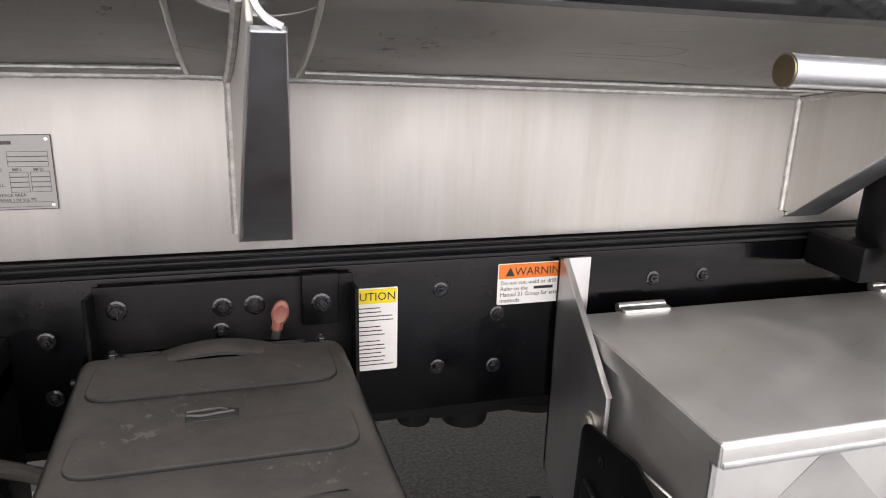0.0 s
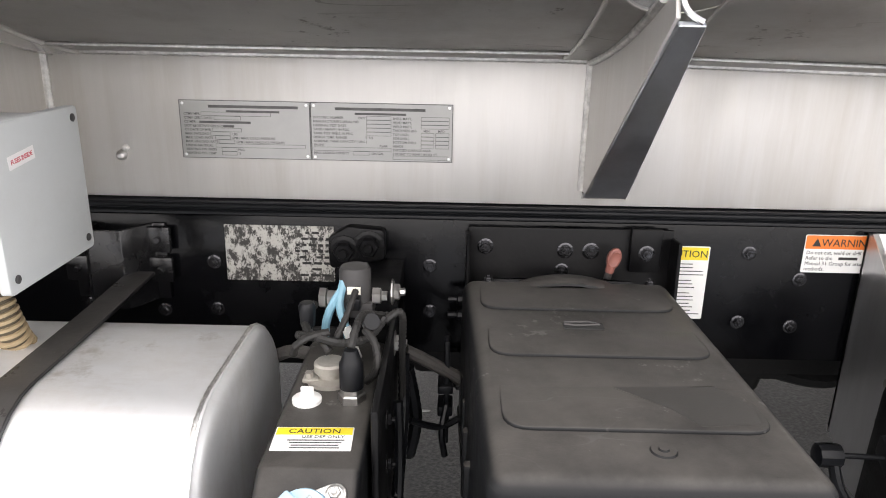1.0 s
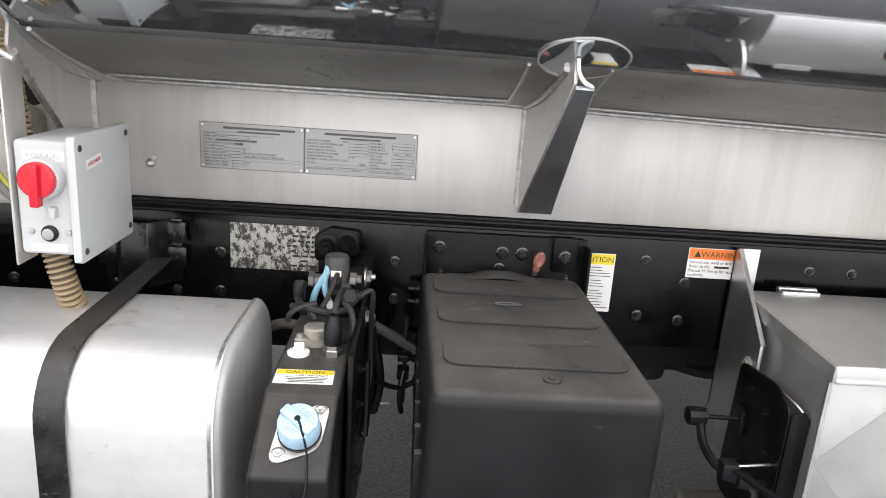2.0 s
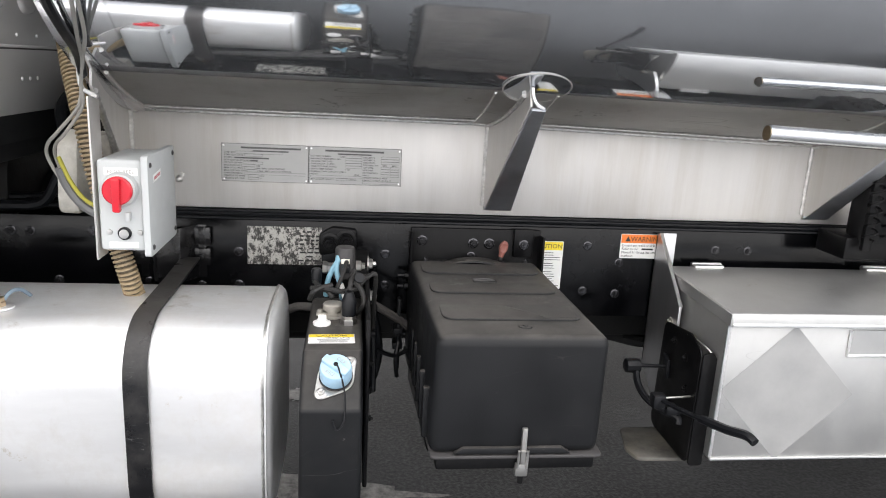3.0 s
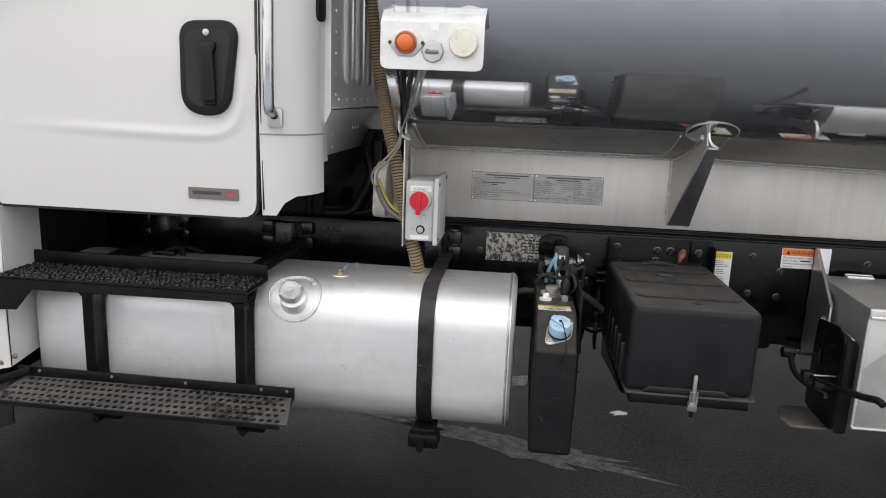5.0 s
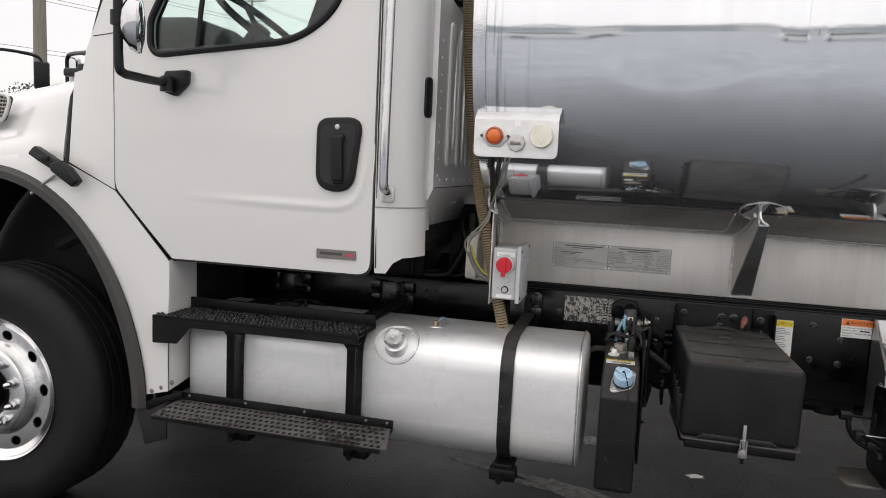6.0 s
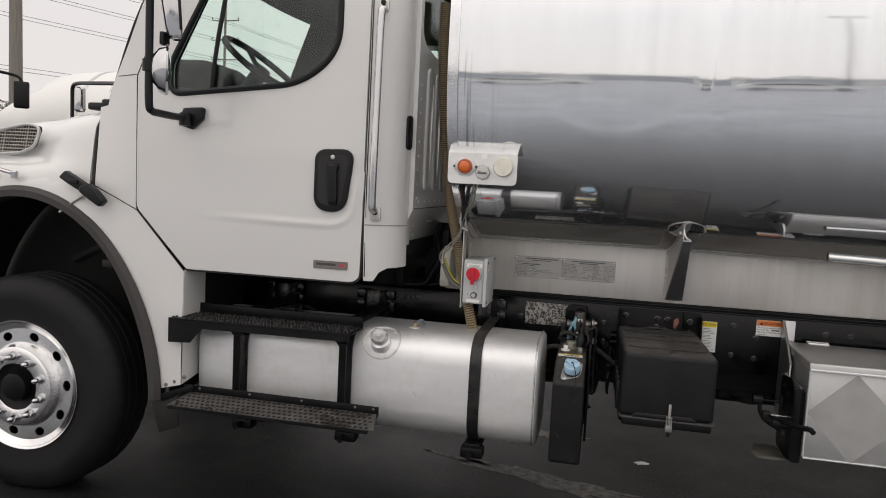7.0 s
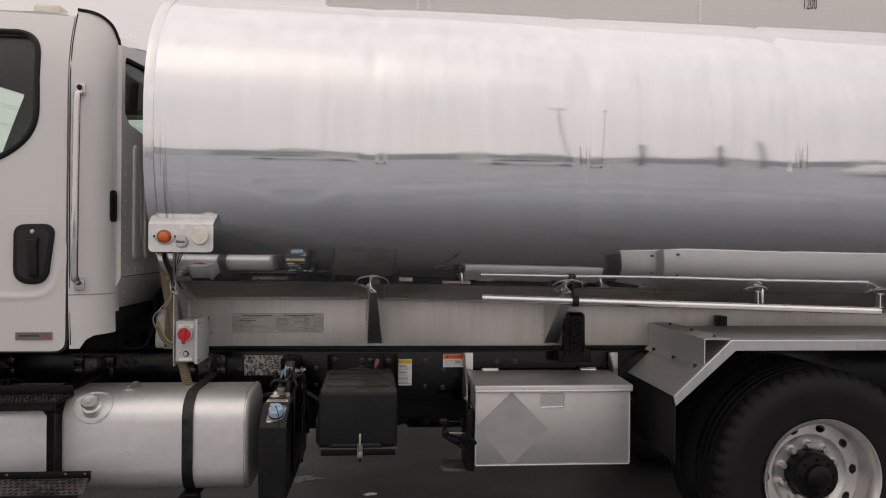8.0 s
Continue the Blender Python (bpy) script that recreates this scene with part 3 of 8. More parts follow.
def sheet(outline, holes, place, thick, cuts_u=(), cuts_v=(), flip=False):
    """A panel drawn in (u, v), with holes, cut at the given lines, laid out in space by place(u, v) and given thickness."""
    bm = bmesh.new()
    edges = []
    for loop in (outline, *holes):
        vs = [bm.verts.new((p[0], p[1], 0)) for p in loop]
        edges += [bm.edges.new((vs[i], vs[(i + 1) % len(vs)])) for i in range(len(vs))]
    bmesh.ops.triangle_fill(bm, use_beauty=True, use_dissolve=False, edges=edges, normal=(0, 0, 1))
    for axis, cuts in (((1, 0, 0), cuts_u), ((0, 1, 0), cuts_v)):
        for c in cuts:
            bmesh.ops.bisect_plane(bm, geom=bm.verts[:] + bm.edges[:] + bm.faces[:], plane_co=[a * c for a in axis], plane_no=axis)
    bmesh.ops.recalc_face_normals(bm, faces=bm.faces)
    if bm.faces and (sum(f.normal.z for f in bm.faces) < 0) != flip:
        bmesh.ops.reverse_faces(bm, faces=bm.faces)
    for v in bm.verts:
        v.co = place(v.co.x, v.co.y)
    bm.normal_update()
    if thick:
        bmesh.ops.solidify(bm, geom=bm.faces[:], thickness=thick)
        bmesh.ops.recalc_face_normals(bm, faces=bm.faces)
    return bm


def arc(cx, cy, rx, ry, a0, a1, n=8):
    return [(cx + rx * math.cos(radians(a0 + (a1 - a0) * i / n)), cy + ry * math.sin(radians(a0 + (a1 - a0) * i / n))) for i in range(n + 1)]


def round_poly(pts, r, n=5):
    """A polygon with its corners rounded; r is one radius or a list."""
    out = []
    k = len(pts)
    for i, p in enumerate(pts):
        rad = r[i] if isinstance(r, (list, tuple)) else r
        p, a, b = Vector(p), Vector(pts[i - 1]), Vector(pts[(i + 1) % k])
        if rad <= 0:
            out.append(tuple(p))
            continue
        da, db = (a - p), (b - p)
        half = da.angle(db) / 2
        d = min(rad / math.tan(half), da.length * 0.49, db.length * 0.49)
        s, e = p + da.normalized() * d, p + db.normalized() * d
        for j in range(n + 1):
            t = j / n
            q = s * (1 - t) ** 2 + p * 2 * t * (1 - t) + e * t * t
            out.append((q.x, q.y))
    return out


def lettering(text, size, m, depth=0.0003, align="LEFT", spacing=1.0):
    """Printed words as a thin mesh, on the pose m (x along the line, z out of the surface)."""
    cu = bpy.data.curves.new("words", "FONT")
    cu.body, cu.size, cu.align_x, cu.extrude = text, size, align, depth
    cu.resolution_u, cu.space_character = 2, spacing
    cu.offset = size * 0.018 if size < 0.007 else 0.0
    ob = new("words", cu)
    me = bpy.data.meshes.new_from_object(ob.evaluated_get(bpy.context.evaluated_depsgraph_get()))
    bpy.data.objects.remove(ob)
    bpy.data.curves.remove(cu)
    bm = bmesh.new()
    bm.from_mesh(me)
    bpy.data.meshes.remove(me)
    bmesh.ops.transform(bm, matrix=m, verts=bm.verts)
    return bm


def plate(w, h, t, m, r=0.0):
    """A flat plate of w x h in the local x and y of m, standing t proud."""
    pts = [(-w / 2, -h / 2), (w / 2, -h / 2), (w / 2, h / 2), (-w / 2, h / 2)]
    bm = prism(round_poly(pts, r) if r else pts, "z", 0, t, min(t * 0.3, 0.001), 1)
    bmesh.ops.transform(bm, matrix=m, verts=bm.verts)
    return bm


def facing(x, y, z, lean=0.0):
    """A pose on a wall that looks to -y: local x along +x, local y up, local z out."""
    return Matrix.Translation((x, y, z)) @ Matrix.Rotation(radians(90 + lean), 4, "X")


def toward_x(x, y, z):
    """A pose on a wall that looks to +x: local x along +y, local y up, local z out."""
    return Matrix.Translation((x, y, z)) @ Matrix(((0, 0, 1, 0), (1, 0, 0, 0), (0, 1, 0, 0), (0, 0, 0, 1)))


def hex_bolt_mesh(r=0.010, h=0.010):
    m = Matrix.Identity(4)
    washer = lathe([(r * 1.55, 0), (r * 1.55, r * 0.18), (r * 1.2, r * 0.3)], m, 12)
    head = lathe([(r, r * 0.2), (r, h * 0.85), (r * 0.86, h)], m, 6)
    stud = lathe([(r * 0.5, h * 0.9), (r * 0.5, h * 1.5), (r * 0.42, h * 1.6)], m, 8)
    return joined(washer, head, stud)


# ---- the ground ----
def make_ground():
    bm = bmesh.new()
    bmesh.ops.create_grid(bm, x_segments=40, y_segments=40, size=400)
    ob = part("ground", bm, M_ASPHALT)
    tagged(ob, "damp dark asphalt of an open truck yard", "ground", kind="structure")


make_ground()

# ---- the tanker truck ----
YC = 1.55
truck = thing("tanker_truck", (0, YC, 0), "white day-cab tanker truck with a polished aluminium tank, parked on asphalt", "truck")


def fl(y):
    """The same place on the truck's far side."""
    return 2 * YC - y


# chassis
BOLT = hex_bolt_mesh()
BOLT_ME = bpy.data.meshes.new("bolt")
BOLT.to_mesh(BOLT_ME)
BOLT.free()
BOLT_ME.materials.append(M_BLACK)
NUT_ME = BOLT_ME.copy()
NUT_ME.materials.clear()
NUT_ME.materials.append(M_STEEL)
GLINT_ME = BOLT_ME.copy()
GLINT_ME.materials.clear()
GLINT_ME.materials.append(M_BOLT)


def bolt(parent, m, size=1.0, me=None):
    ob = bpy.data.objects.new("bolt", me or BOLT_ME)
    scene.collection.objects.link(ob)
    return hang(ob, parent, "", m @ Matrix.Diagonal((size, size, size, 1)))


def rail(y0, sign):
    t, f = 0.008 * sign, 0.085 * sign
    pts = [(y0, 0.745), (y0, 1.005), (y0 + f, 1.005), (y0 + f, 0.997), (y0 + t, 0.997), (y0 + t, 0.753), (y0 + f, 0.753), (y0 + f, 0.745)]
    return prism(pts, "x", -3.7, 4.9, 0.002, 2)


frame_rail = part("frame_rail", rail(1.10, 1), M_CHASSIS, truck, "glossy black steel frame rail")
part("frame_rail", rail(fl(1.10), -1), M_CHASSIS, truck)
sill_pts = [(1.094, 1.007), (1.094, 1.013), (1.102, 1.016), (1.094, 1.019), (1.094, 1.025), (1.100, 1.028), (1.096, 1.031), (1.17, 1.031), (1.17, 1.007)]
part("rail_sill", prism(sill_pts, "x", -0.90, 4.9, 0.001, 1), M_SMOOTHBLK, truck, "ribbed black rubber sill on the frame rail")
for x in (-2.3, -1.5, 0.75, 1.6, 3.2):
    part("crossmember", box(x - 0.05, x + 0.05, 1.11, fl(1.11), 0.77, 0.97, 0.006), M_UNDER, truck)
part("driveshaft", joined(tube([(-1.6, 1.55, 0.66), (2.1, 1.55, 0.56)], 0.065, 16, 0), lathe([(0.09, 0), (0.10, 0.05), (0.10, 0.12), (0.07, 0.2)], pose(-0.1, 1.55, 0.62, 0, 90, 0), 16)), M_UNDER, truck, "dark greasy driveshaft")
part("transmission", joined(box(-2.6, -1.5, 1.3, 1.8, 0.5, 0.95, 0.06, 3), box(-2.2, -1.3, 1.38, 1.72, 0.45, 0.7, 0.05, 3)), M_UNDER, truck)
part("air_reservoir", lathe([(0.0, -0.36), (0.08, -0.35), (0.125, -0.31), (0.125, 0.31), (0.08, 0.35), (0.0, 0.36)], pose(-0.55, 1.62, 0.60, 0, 90, 0), 24), M_BLACK, truck, "black air reservoir under the frame")
part("air_reservoir", lathe([(0.0, -0.5), (0.08, -0.49), (0.12, -0.45), (0.12, 0.45), (0.08, 0.49), (0.0, 0.5)], pose(0.75, 1.66, 0.585, 0, 90, 0), 24), M_BLACK, truck)
part("under_shield", joined(box(-1.3, 1.35, 1.30, 1.78, 0.60, 0.80, 0.03, 2), box(-0.25, 0.30, 1.34, 1.50, 0.57, 0.64, 0.02, 2), box(0.42, 0.62, 1.36, 1.52, 0.56, 0.66, 0.02, 2), lathe([(0.05, 0), (0.055, 0.03), (0.055, 0.10), (0.03, 0.12)], pose(0.52, 1.42, 0.53), 14), lathe([(0.035, 0), (0.04, 0.02), (0.04, 0.10)], pose(0.40, 1.40, 0.55), 12)), M_UNDER, truck, "dark greasy valve block and brackets under the frame")
for k in range(5):
    yy, zz = 1.42 + 0.05 * k, 0.575 + 0.018 * (k % 3)
    pts = [(-0.3 + 0.17 * i, yy + 0.02 * math.sin(i * 1.7 + k), zz + 0.03 * math.sin(i * 1.9 + 2.1 * k)) for i in range(12)]
    part("air_hose", tube(pts, 0.022, 8), M_UNDER, truck)

RAIL_BOLTS = [(-0.598, 0.917), (-0.598, 0.825), (-0.206, 0.918), (-0.205, 0.829), (0.366, 0.955), (0.364, 0.821),
              (0.462, 0.814), (0.464, 0.907), (-0.697, 0.821), (-0.968, 0.964), (-1.122, 0.961), (-1.169, 0.962),
              (-2.157, 0.933), (-1.06, 0.83), (-0.83, 0.83), (0.75, 0.95), (0.85, 0.95)]
for x, z in RAIL_BOLTS:
    bolt(frame_rail, facing(x, 1.10, z), 0.85, GLINT_ME)

# worn data label on the rail
rail_label = part("rail_label", plate(0.197, 0.105, 0.0012, facing(-0.477, 1.0992, 0.936)), M_WORNLABEL, truck, "weathered silver label with flaking print")
rnd_label = random.Random(4)
for i in range(8):
    u = -0.088 + 0.02 * rnd_label.random()
    while u < 0.085:
        w = rnd_label.uniform(0.005, 0.018)
        if rnd_label.random() < (0.8 if u > 0.02 else 0.35):
            part("print_bar", plate(w, 0.0045, 0.0004, facing(-0.477 + u + w / 2, 1.0978, 0.976 - 0.0115 * i)), M_SEAM if u > 0.02 else M_WORNLABEL, rail_label)
        u += w + 0.004

# mounting bolts beside it, in a black pad
pad = part("mounting_pad", prism(round_poly([(-0.385, 0.915), (-0.285, 0.935), (-0.285, 0.99), (-0.35, 0.995), (-0.385, 0.975)], 0.012), "y", 1.075, 1.099, 0.004), M_BLACK, truck, "black bracket pad with two large bolts")
bolt(pad, facing(-0.357, 1.075, 0.952), 1.8)
bolt(pad, facing(-0.313, 1.075, 0.962), 1.8)


def caution_label(name, w, h, m, band, band_mat, label, head, head_size, rows, row_h, big_first=False):
    body = part(name, plate(w, h, 0.0008, m, 0.003), M_LABEL, truck, label)
    mb = m @ Matrix.Translation((0, h / 2 - band / 2 - 0.002, 0.0008))
    part("colour_band", plate(w - 0.004, band, 0.0004, mb, 0.002), band_mat, body)
    part("heading", lettering(head, head_size, mb @ Matrix.Translation((0.004, -head_size * 0.35, 0.0005)), align="CENTER"), M_INK, body)
    rnd = random.Random(name)
    bars = []
    y = h / 2 - band - row_h * 1.4
    while y > -h / 2 + row_h * 0.8:
        ww = (w - 0.012) * rnd.uniform(0.72, 1.0)
        bars.append(plate(ww, row_h * 0.24, 0.0003, m @ Matrix.Translation((-(w - 0.012 - ww) / 2, y, 0.0008))))
        y -= row_h * (1.0 if rnd.random() > 0.18 else 1.6)
    if rows:
        parts("print_line", bars, M_INK, body)
    else:
        for b in bars:
            b.free()
    return body


caution_label("caution_label", 0.098, 0.140, facing(0.247, 1.0992, 0.896), 0.024, M_YELLOW, "white caution label with yellow heading on the frame rail", "CAUTION", 0.0185, True, 0.0068)

# warning label
wm = facing(0.527, 1.0992, 0.957)
warn = part("warning_label", plate(0.130, 0.071, 0.0008, wm, 0.003), M_LABEL, truck, "white and orange warning label on the frame rail")
part("colour_band", plate(0.127, 0.025, 0.0004, wm @ Matrix.Translation((0, 0.0218, 0.0008)), 0.002), M_WARN, warn)
part("heading", lettering("WARNING", 0.0195, wm @ Matrix.Translation((-0.036, 0.0145, 0.0013))), M_INK, warn)
part("warning_triangle", prism([(-0.052, 0.014), (-0.036, 0.014), (-0.044, 0.029)], "z", 0, 0.0004, 0), M_INK, warn, at=wm @ Matrix.Translation((0, 0, 0.0013)))
for i, line in enumerate(("Do not cut, weld or drill fra", "Refer to the", "Manual 31 Group for attache", "methods.")):
    part("print_line", lettering(line, 0.0098, wm @ Matrix.Translation((-0.060, -0.0010 - 0.0102 * i, 0.0009))), M_INK, warn)
part("print_bar", plate(0.034, 0.005, 0.0003, wm @ Matrix.Translation((0.016, -0.0083, 0.0009))), M_INK, warn)


# ---- tank ----
T_A, T_B, T_N, T_ZC = 1.19, 0.795, 2.6, 2.06
T_X0, T_X1 = -0.827, 4.75
RINGS = (0.104, 1.036, 1.970, 2.90, 3.83)
TANK_N = 360


def section(n=120, grow=0.0, top=0.762):
    """Points of the tank's cross-section, from its lowest line round by the near side."""
    pts = []
    for i in range(n):
        a = 2 * math.pi * i / n
        c, s = math.sin(a), -math.cos(a)
        y = YC - (T_A + grow) * math.copysign(abs(c) ** (2 / T_N), c)
        z = T_ZC + ((top if s > 0 else T_B) + grow) * math.copysign(abs(s) ** (2 / T_N), s)
        pts.append((y, z))
    return pts


def tank_y(z, grow=0.0):
    q = min(1.0, abs((z - T_ZC) / (T_B + grow)))
    return YC - (T_A + grow) * (1 - q ** T_N) ** (1 / T_N)


def tank_z(y, grow=0.0):
    q = min(1.0, abs((y - YC) / (T_A + grow)))
    return T_ZC - (T_B + grow) * (1 - q ** T_N) ** (1 / T_N)


def sag(x, z):
    """How far the lower flank hangs deeper towards the rear."""
    return 0.024 * max(0.0, x) * max(0.0, (T_ZC - z) / T_B) ** 2


def under(x, y, grow=0.0):
    """Height of the tank's underside at x, y."""
    z = tank_z(y, grow)
    return z - sag(x, z)


def skin(xs, rings):
    bm = bmesh.new()
    vs = [[bm.verts.new((x, y, z)) for y, z in ring] for x, ring in zip(xs, rings)]
    for a, b in zip(vs, vs[1:]):
        k = len(a)
        for i in range(k):
            bm.faces.new((a[i], a[(i + 1) % k], b[(i + 1) % k], b[i]))
    bm.faces.new(vs[0][::-1])
    bm.faces.new(vs[-1])
    bmesh.ops.recalc_face_normals(bm, faces=bm.faces)
    return bm


def scaled(ring, k):
    return [(YC + (y - YC) * k, T_ZC + (z - T_ZC) * k) for y, z in ring]


def make_tank():
    xs, rings = [], []
    base = section(TANK_N, 0.0, 0.773)
    for dx, k in ((-0.08, 0.55), (-0.068, 0.75), (-0.04, 0.92), (-0.018, 0.985)):
        xs.append(T_X0 + dx)
        rings.append(scaled(base, k))
    x = T_X0
    while x <= T_X1 + 1e-6:
        dent = sum(0.0022 * math.exp(-((x - r) / 0.03) ** 2) for r in RINGS)
        pull = sum(math.exp(-abs(x - r) / 0.08) for r in RINGS) - 0.9 * math.exp((T_X0 - x) / 0.07)
        crown = 0.0012 * math.sin(x * 3.37)
        ring = []
        for y, z in section(TANK_N, crown - dent, 0.76 - 0.015 * x):
            if y < YC:
                # the sheet draws in at its seams, and has one shallow bowl-shaped dent
                y += 0.0065 * pull * (z - 1.90) / 0.5
                q = math.hypot((x + 0.235) / 0.26, (z - 1.95) / 0.20)
                y += 0.0024 / (1 + math.exp((q - 1) / 0.028)) / (1 + math.exp((z - 1.855) / 0.022))
                # tighter bend where the flank turns under
                if abs(z - 1.455) < 0.10:
                    e = 0.0022 * (1 + math.cos(math.pi * (z - 1.455) / 0.10))
                    y, z = y - 0.75 * e, z - 0.65 * e
            z -= sag(x, z)
            ring.append((y, z))
        xs.append(x)
        rings.append(ring)
        x += 0.02
    for dx, k in ((0.03, 0.985), (0.10, 0.9), (0.16, 0.6)):
        xs.append(T_X1 + dx)
        rings.append(scaled(section(TANK_N, 0.0, 0.689), k))
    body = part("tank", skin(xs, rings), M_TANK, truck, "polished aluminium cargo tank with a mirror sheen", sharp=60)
    band = skin([T_X0 - 0.024, T_X0 - 0.022, T_X0 - 0.004, T_X0 + 0.016, T_X0 + 0.018], [section(120, g, 0.773) for g in (-0.004, 0.012, 0.012, 0.005, -0.001)])
    part("end_band", band, M_RIM_BAND, body, "bright rolled rim at the tank head", sharp=25)
    for x in RINGS:
        seam = [(x, y + 0.0022, z) for y, z in section(TANK_N, -0.0008, 0.76 - 0.015 * x)[20:180:2] if z < 2.01]
        part("ring_seam", tube(seam, 0.0022, 6, 0), M_TANK, body, "ground weld seam round the tank")
    # saddle plate along the lower flank
    rows = 10
    bm = bmesh.new()
    ys = [0.752 + (1.125 - 0.752) * i / rows for i in range(rows + 1)]
    cols = []
    for x in (-0.842, -0.4, 0.0, 0.5, 1.5, 2.5, 3.6, 4.7):
        cols.append([bm.verts.new((x, y, under(x, y, 0.005))) for y in ys])
    for a, b in zip(cols, cols[1:]):
        for i in range(rows):
            bm.faces.new((a[i], b[i], b[i + 1], a[i + 1]))
    bmesh.ops.solidify(bm, geom=bm.faces[:], thickness=0.004)
    bmesh.ops.recalc_face_normals(bm, faces=bm.faces)
    part("saddle_plate", bm, M_PAD, body, "dull grey aluminium saddle plate under the tank")
    return body


tank = make_tank()

# skirt between the tank and the frame
skirt = part("tank_skirt", box(-0.862, 4.7, 1.110, 1.118, 1.034, tank_z(1.114), 0.001), M_SKIRT, truck, "pale mill-finish aluminium skirt with vertical run marks")
part("tank_skirt", box(-0.862, 4.7, fl(1.118), fl(1.110), 1.034, tank_z(1.114), 0.001), M_SKIRT, truck)
part("skirt_front", box(-0.868, -0.8625, 1.110, fl(1.11), 1.034, 1.29, 0.001), M_SKIRT, truck)


def bead(pts, r=0.0055):
    path = []
    for a, b in zip(pts, pts[1:]):
        a, b = Vector(a), Vector(b)
        k = max(2, int((b - a).length / 0.012))
        path += [a.lerp(b, i / k) for i in range(k)]
    path.append(Vector(pts[-1]))
    return tube(path, r, 8, 0, ribs=r * 0.16, step=0.006)


part("weld_bead", bead([(x, 1.108, under(x, 1.108) - 0.004) for x in (-0.86, 0.0, 1.5, 3.0, 4.6)], 0.0075), M_WELD, skirt)
for a, b in ((-0.80, 0.005), (0.152, 0.95), (1.10, 4.6)):
    part("seam_bead", bead([(a, 1.004, under(a, 1.004, 0.008)), (b, 1.004, under(b, 1.004, 0.008))], 0.0036), M_WELD, skirt)
part("weld_bead", bead([(-0.862, 1.106, 1.04), (-0.862, 1.106, 1.285)], 0.0085), M_WELD, skirt)

# outriggers that carry the tank
OUT_X = 0.060


def oval_pad(cx, cz, rx, rz):
    """A thin oval plate that follows the flank of the tank."""
    bm = bmesh.new()
    mid = bm.verts.new((cx, tank_y(cz, 0.005), cz - sag(cx, cz)))
    rows = []
    for k in (0.35, 0.7, 0.97, 1.0):
        row = []
        for a in range(0, 360, 10):
            z = cz + rz * k * math.sin(radians(a))
            row.append(bm.verts.new((cx + rx * k * math.cos(radians(a)), tank_y(z, 0.005 if k < 1 else -0.002), z - sag(cx, z))))
        rows.append(row)
    n = len(rows[0])
    for i in range(n):
        bm.faces.new((mid, rows[0][i], rows[0][(i + 1) % n]))
        for a, b in zip(rows, rows[1:]):
            bm.faces.new((a[i], b[i], b[(i + 1) % n], a[(i + 1) % n]))
    bmesh.ops.recalc_face_normals(bm, faces=bm.faces)
    return bm


def outrigger(dx, mirror=False):
    """A bent plate from the skirt out to the tank: a web that leans towards its flange, and a flange that narrows upwards."""
    s = -1 if mirror else 1

    def lean(y):
        return OUT_X + dx + (0.046 if mirror else 0.018) * (1.11 - y) / 0.39
    top_z = under(dx, 0.735, 0.004)
    bm = prism([(1.109, 1.060), (1.109, under(dx, 1.109)), (0.93, under(dx, 0.93)), (0.735, top_z), (0.722, 1.352), (1.085, 1.060)], "x", 0, 0.006, 0.001, 1)
    for v in bm.verts:
        v.co.x += lean(v.co.y)
    web = part("outrigger", bm, M_SKIRT, truck, "triangular aluminium outrigger welded under the tank")
    bm = prism([(1.106, 1.056), (0.722, 1.350), (0.716, 1.344), (1.100, 1.050)], "x", 0, 1, 0, 1)
    for v in bm.verts:
        w = s * (0.034 + 0.044 * (v.co.y - 0.716) / 0.39)
        v.co.x = lean(v.co.y) + (w if v.co.x > 0.5 else 0.002)
    bmesh.ops.recalc_face_normals(bm, faces=bm.faces)
    if mirror:
        bm.free()
        return web
    part("flange", rounded(bm, 0.0015, 1), M_GUSSET, web, "dark reflecting satin flange")
    x = lean(0.72)
    lip = tube([(x + s * 0.030, 0.716, 1.348), (x + s * 0.014, 0.719, 1.358), (x + s * 0.006, 0.722, 1.372), (x + s * 0.004, 0.727, top_z)], 0.0038, 8, 5)
    part("lip", lip, M_BRIGHT, web)
    x = OUT_X + dx
    part("weld_bead", bead([(x - 0.003, 1.107, 1.062), (x - 0.003, 1.107, 1.285)], 0.0065), M_WELD, web)
    # welds along the tank: the web's own and the edges of the saddle plate beside it
    ys = [1.100 - 0.034 * i for i in range(11)]
    part("weld_bead", bead([(lean(y) - 0.004, y, under(dx, y, 0.009)) for y in ys], 0.0062), M_WELD, web)
    for off in (-0.052, 0.088):
        part("weld_bead", bead([(OUT_X + dx + off, y, under(dx, y, 0.0065)) for y in ys[1:]], 0.0034), M_PAD, web)
    part("weld_bead", bead([(x, 1.108, 1.053), (x + s * 0.078, 1.108, 1.053)], 0.006), M_WELD, web)
    # oval doubler plate on the tank
    cx, cz, rx, rz = x + s * 0.032, 1.392, 0.074, 0.032
    rim = []
    for a in range(0, 361, 10):
        z = cz + rz * math.sin(radians(a))
        rim.append((cx + rx * math.cos(radians(a)), tank_y(z, 0.005), z - sag(cx, z)))
    pad = part("doubler_pad", oval_pad(cx, cz, rx, rz), M_TANK, web, "oval polished doubler pad on the tank")
    part("doubler_rim", tube(rim, 0.0020, 6, 0), M_PAD, pad, "weld round the doubler")
    return web


for dx in (0.0, 0.945):
    outrigger(dx)


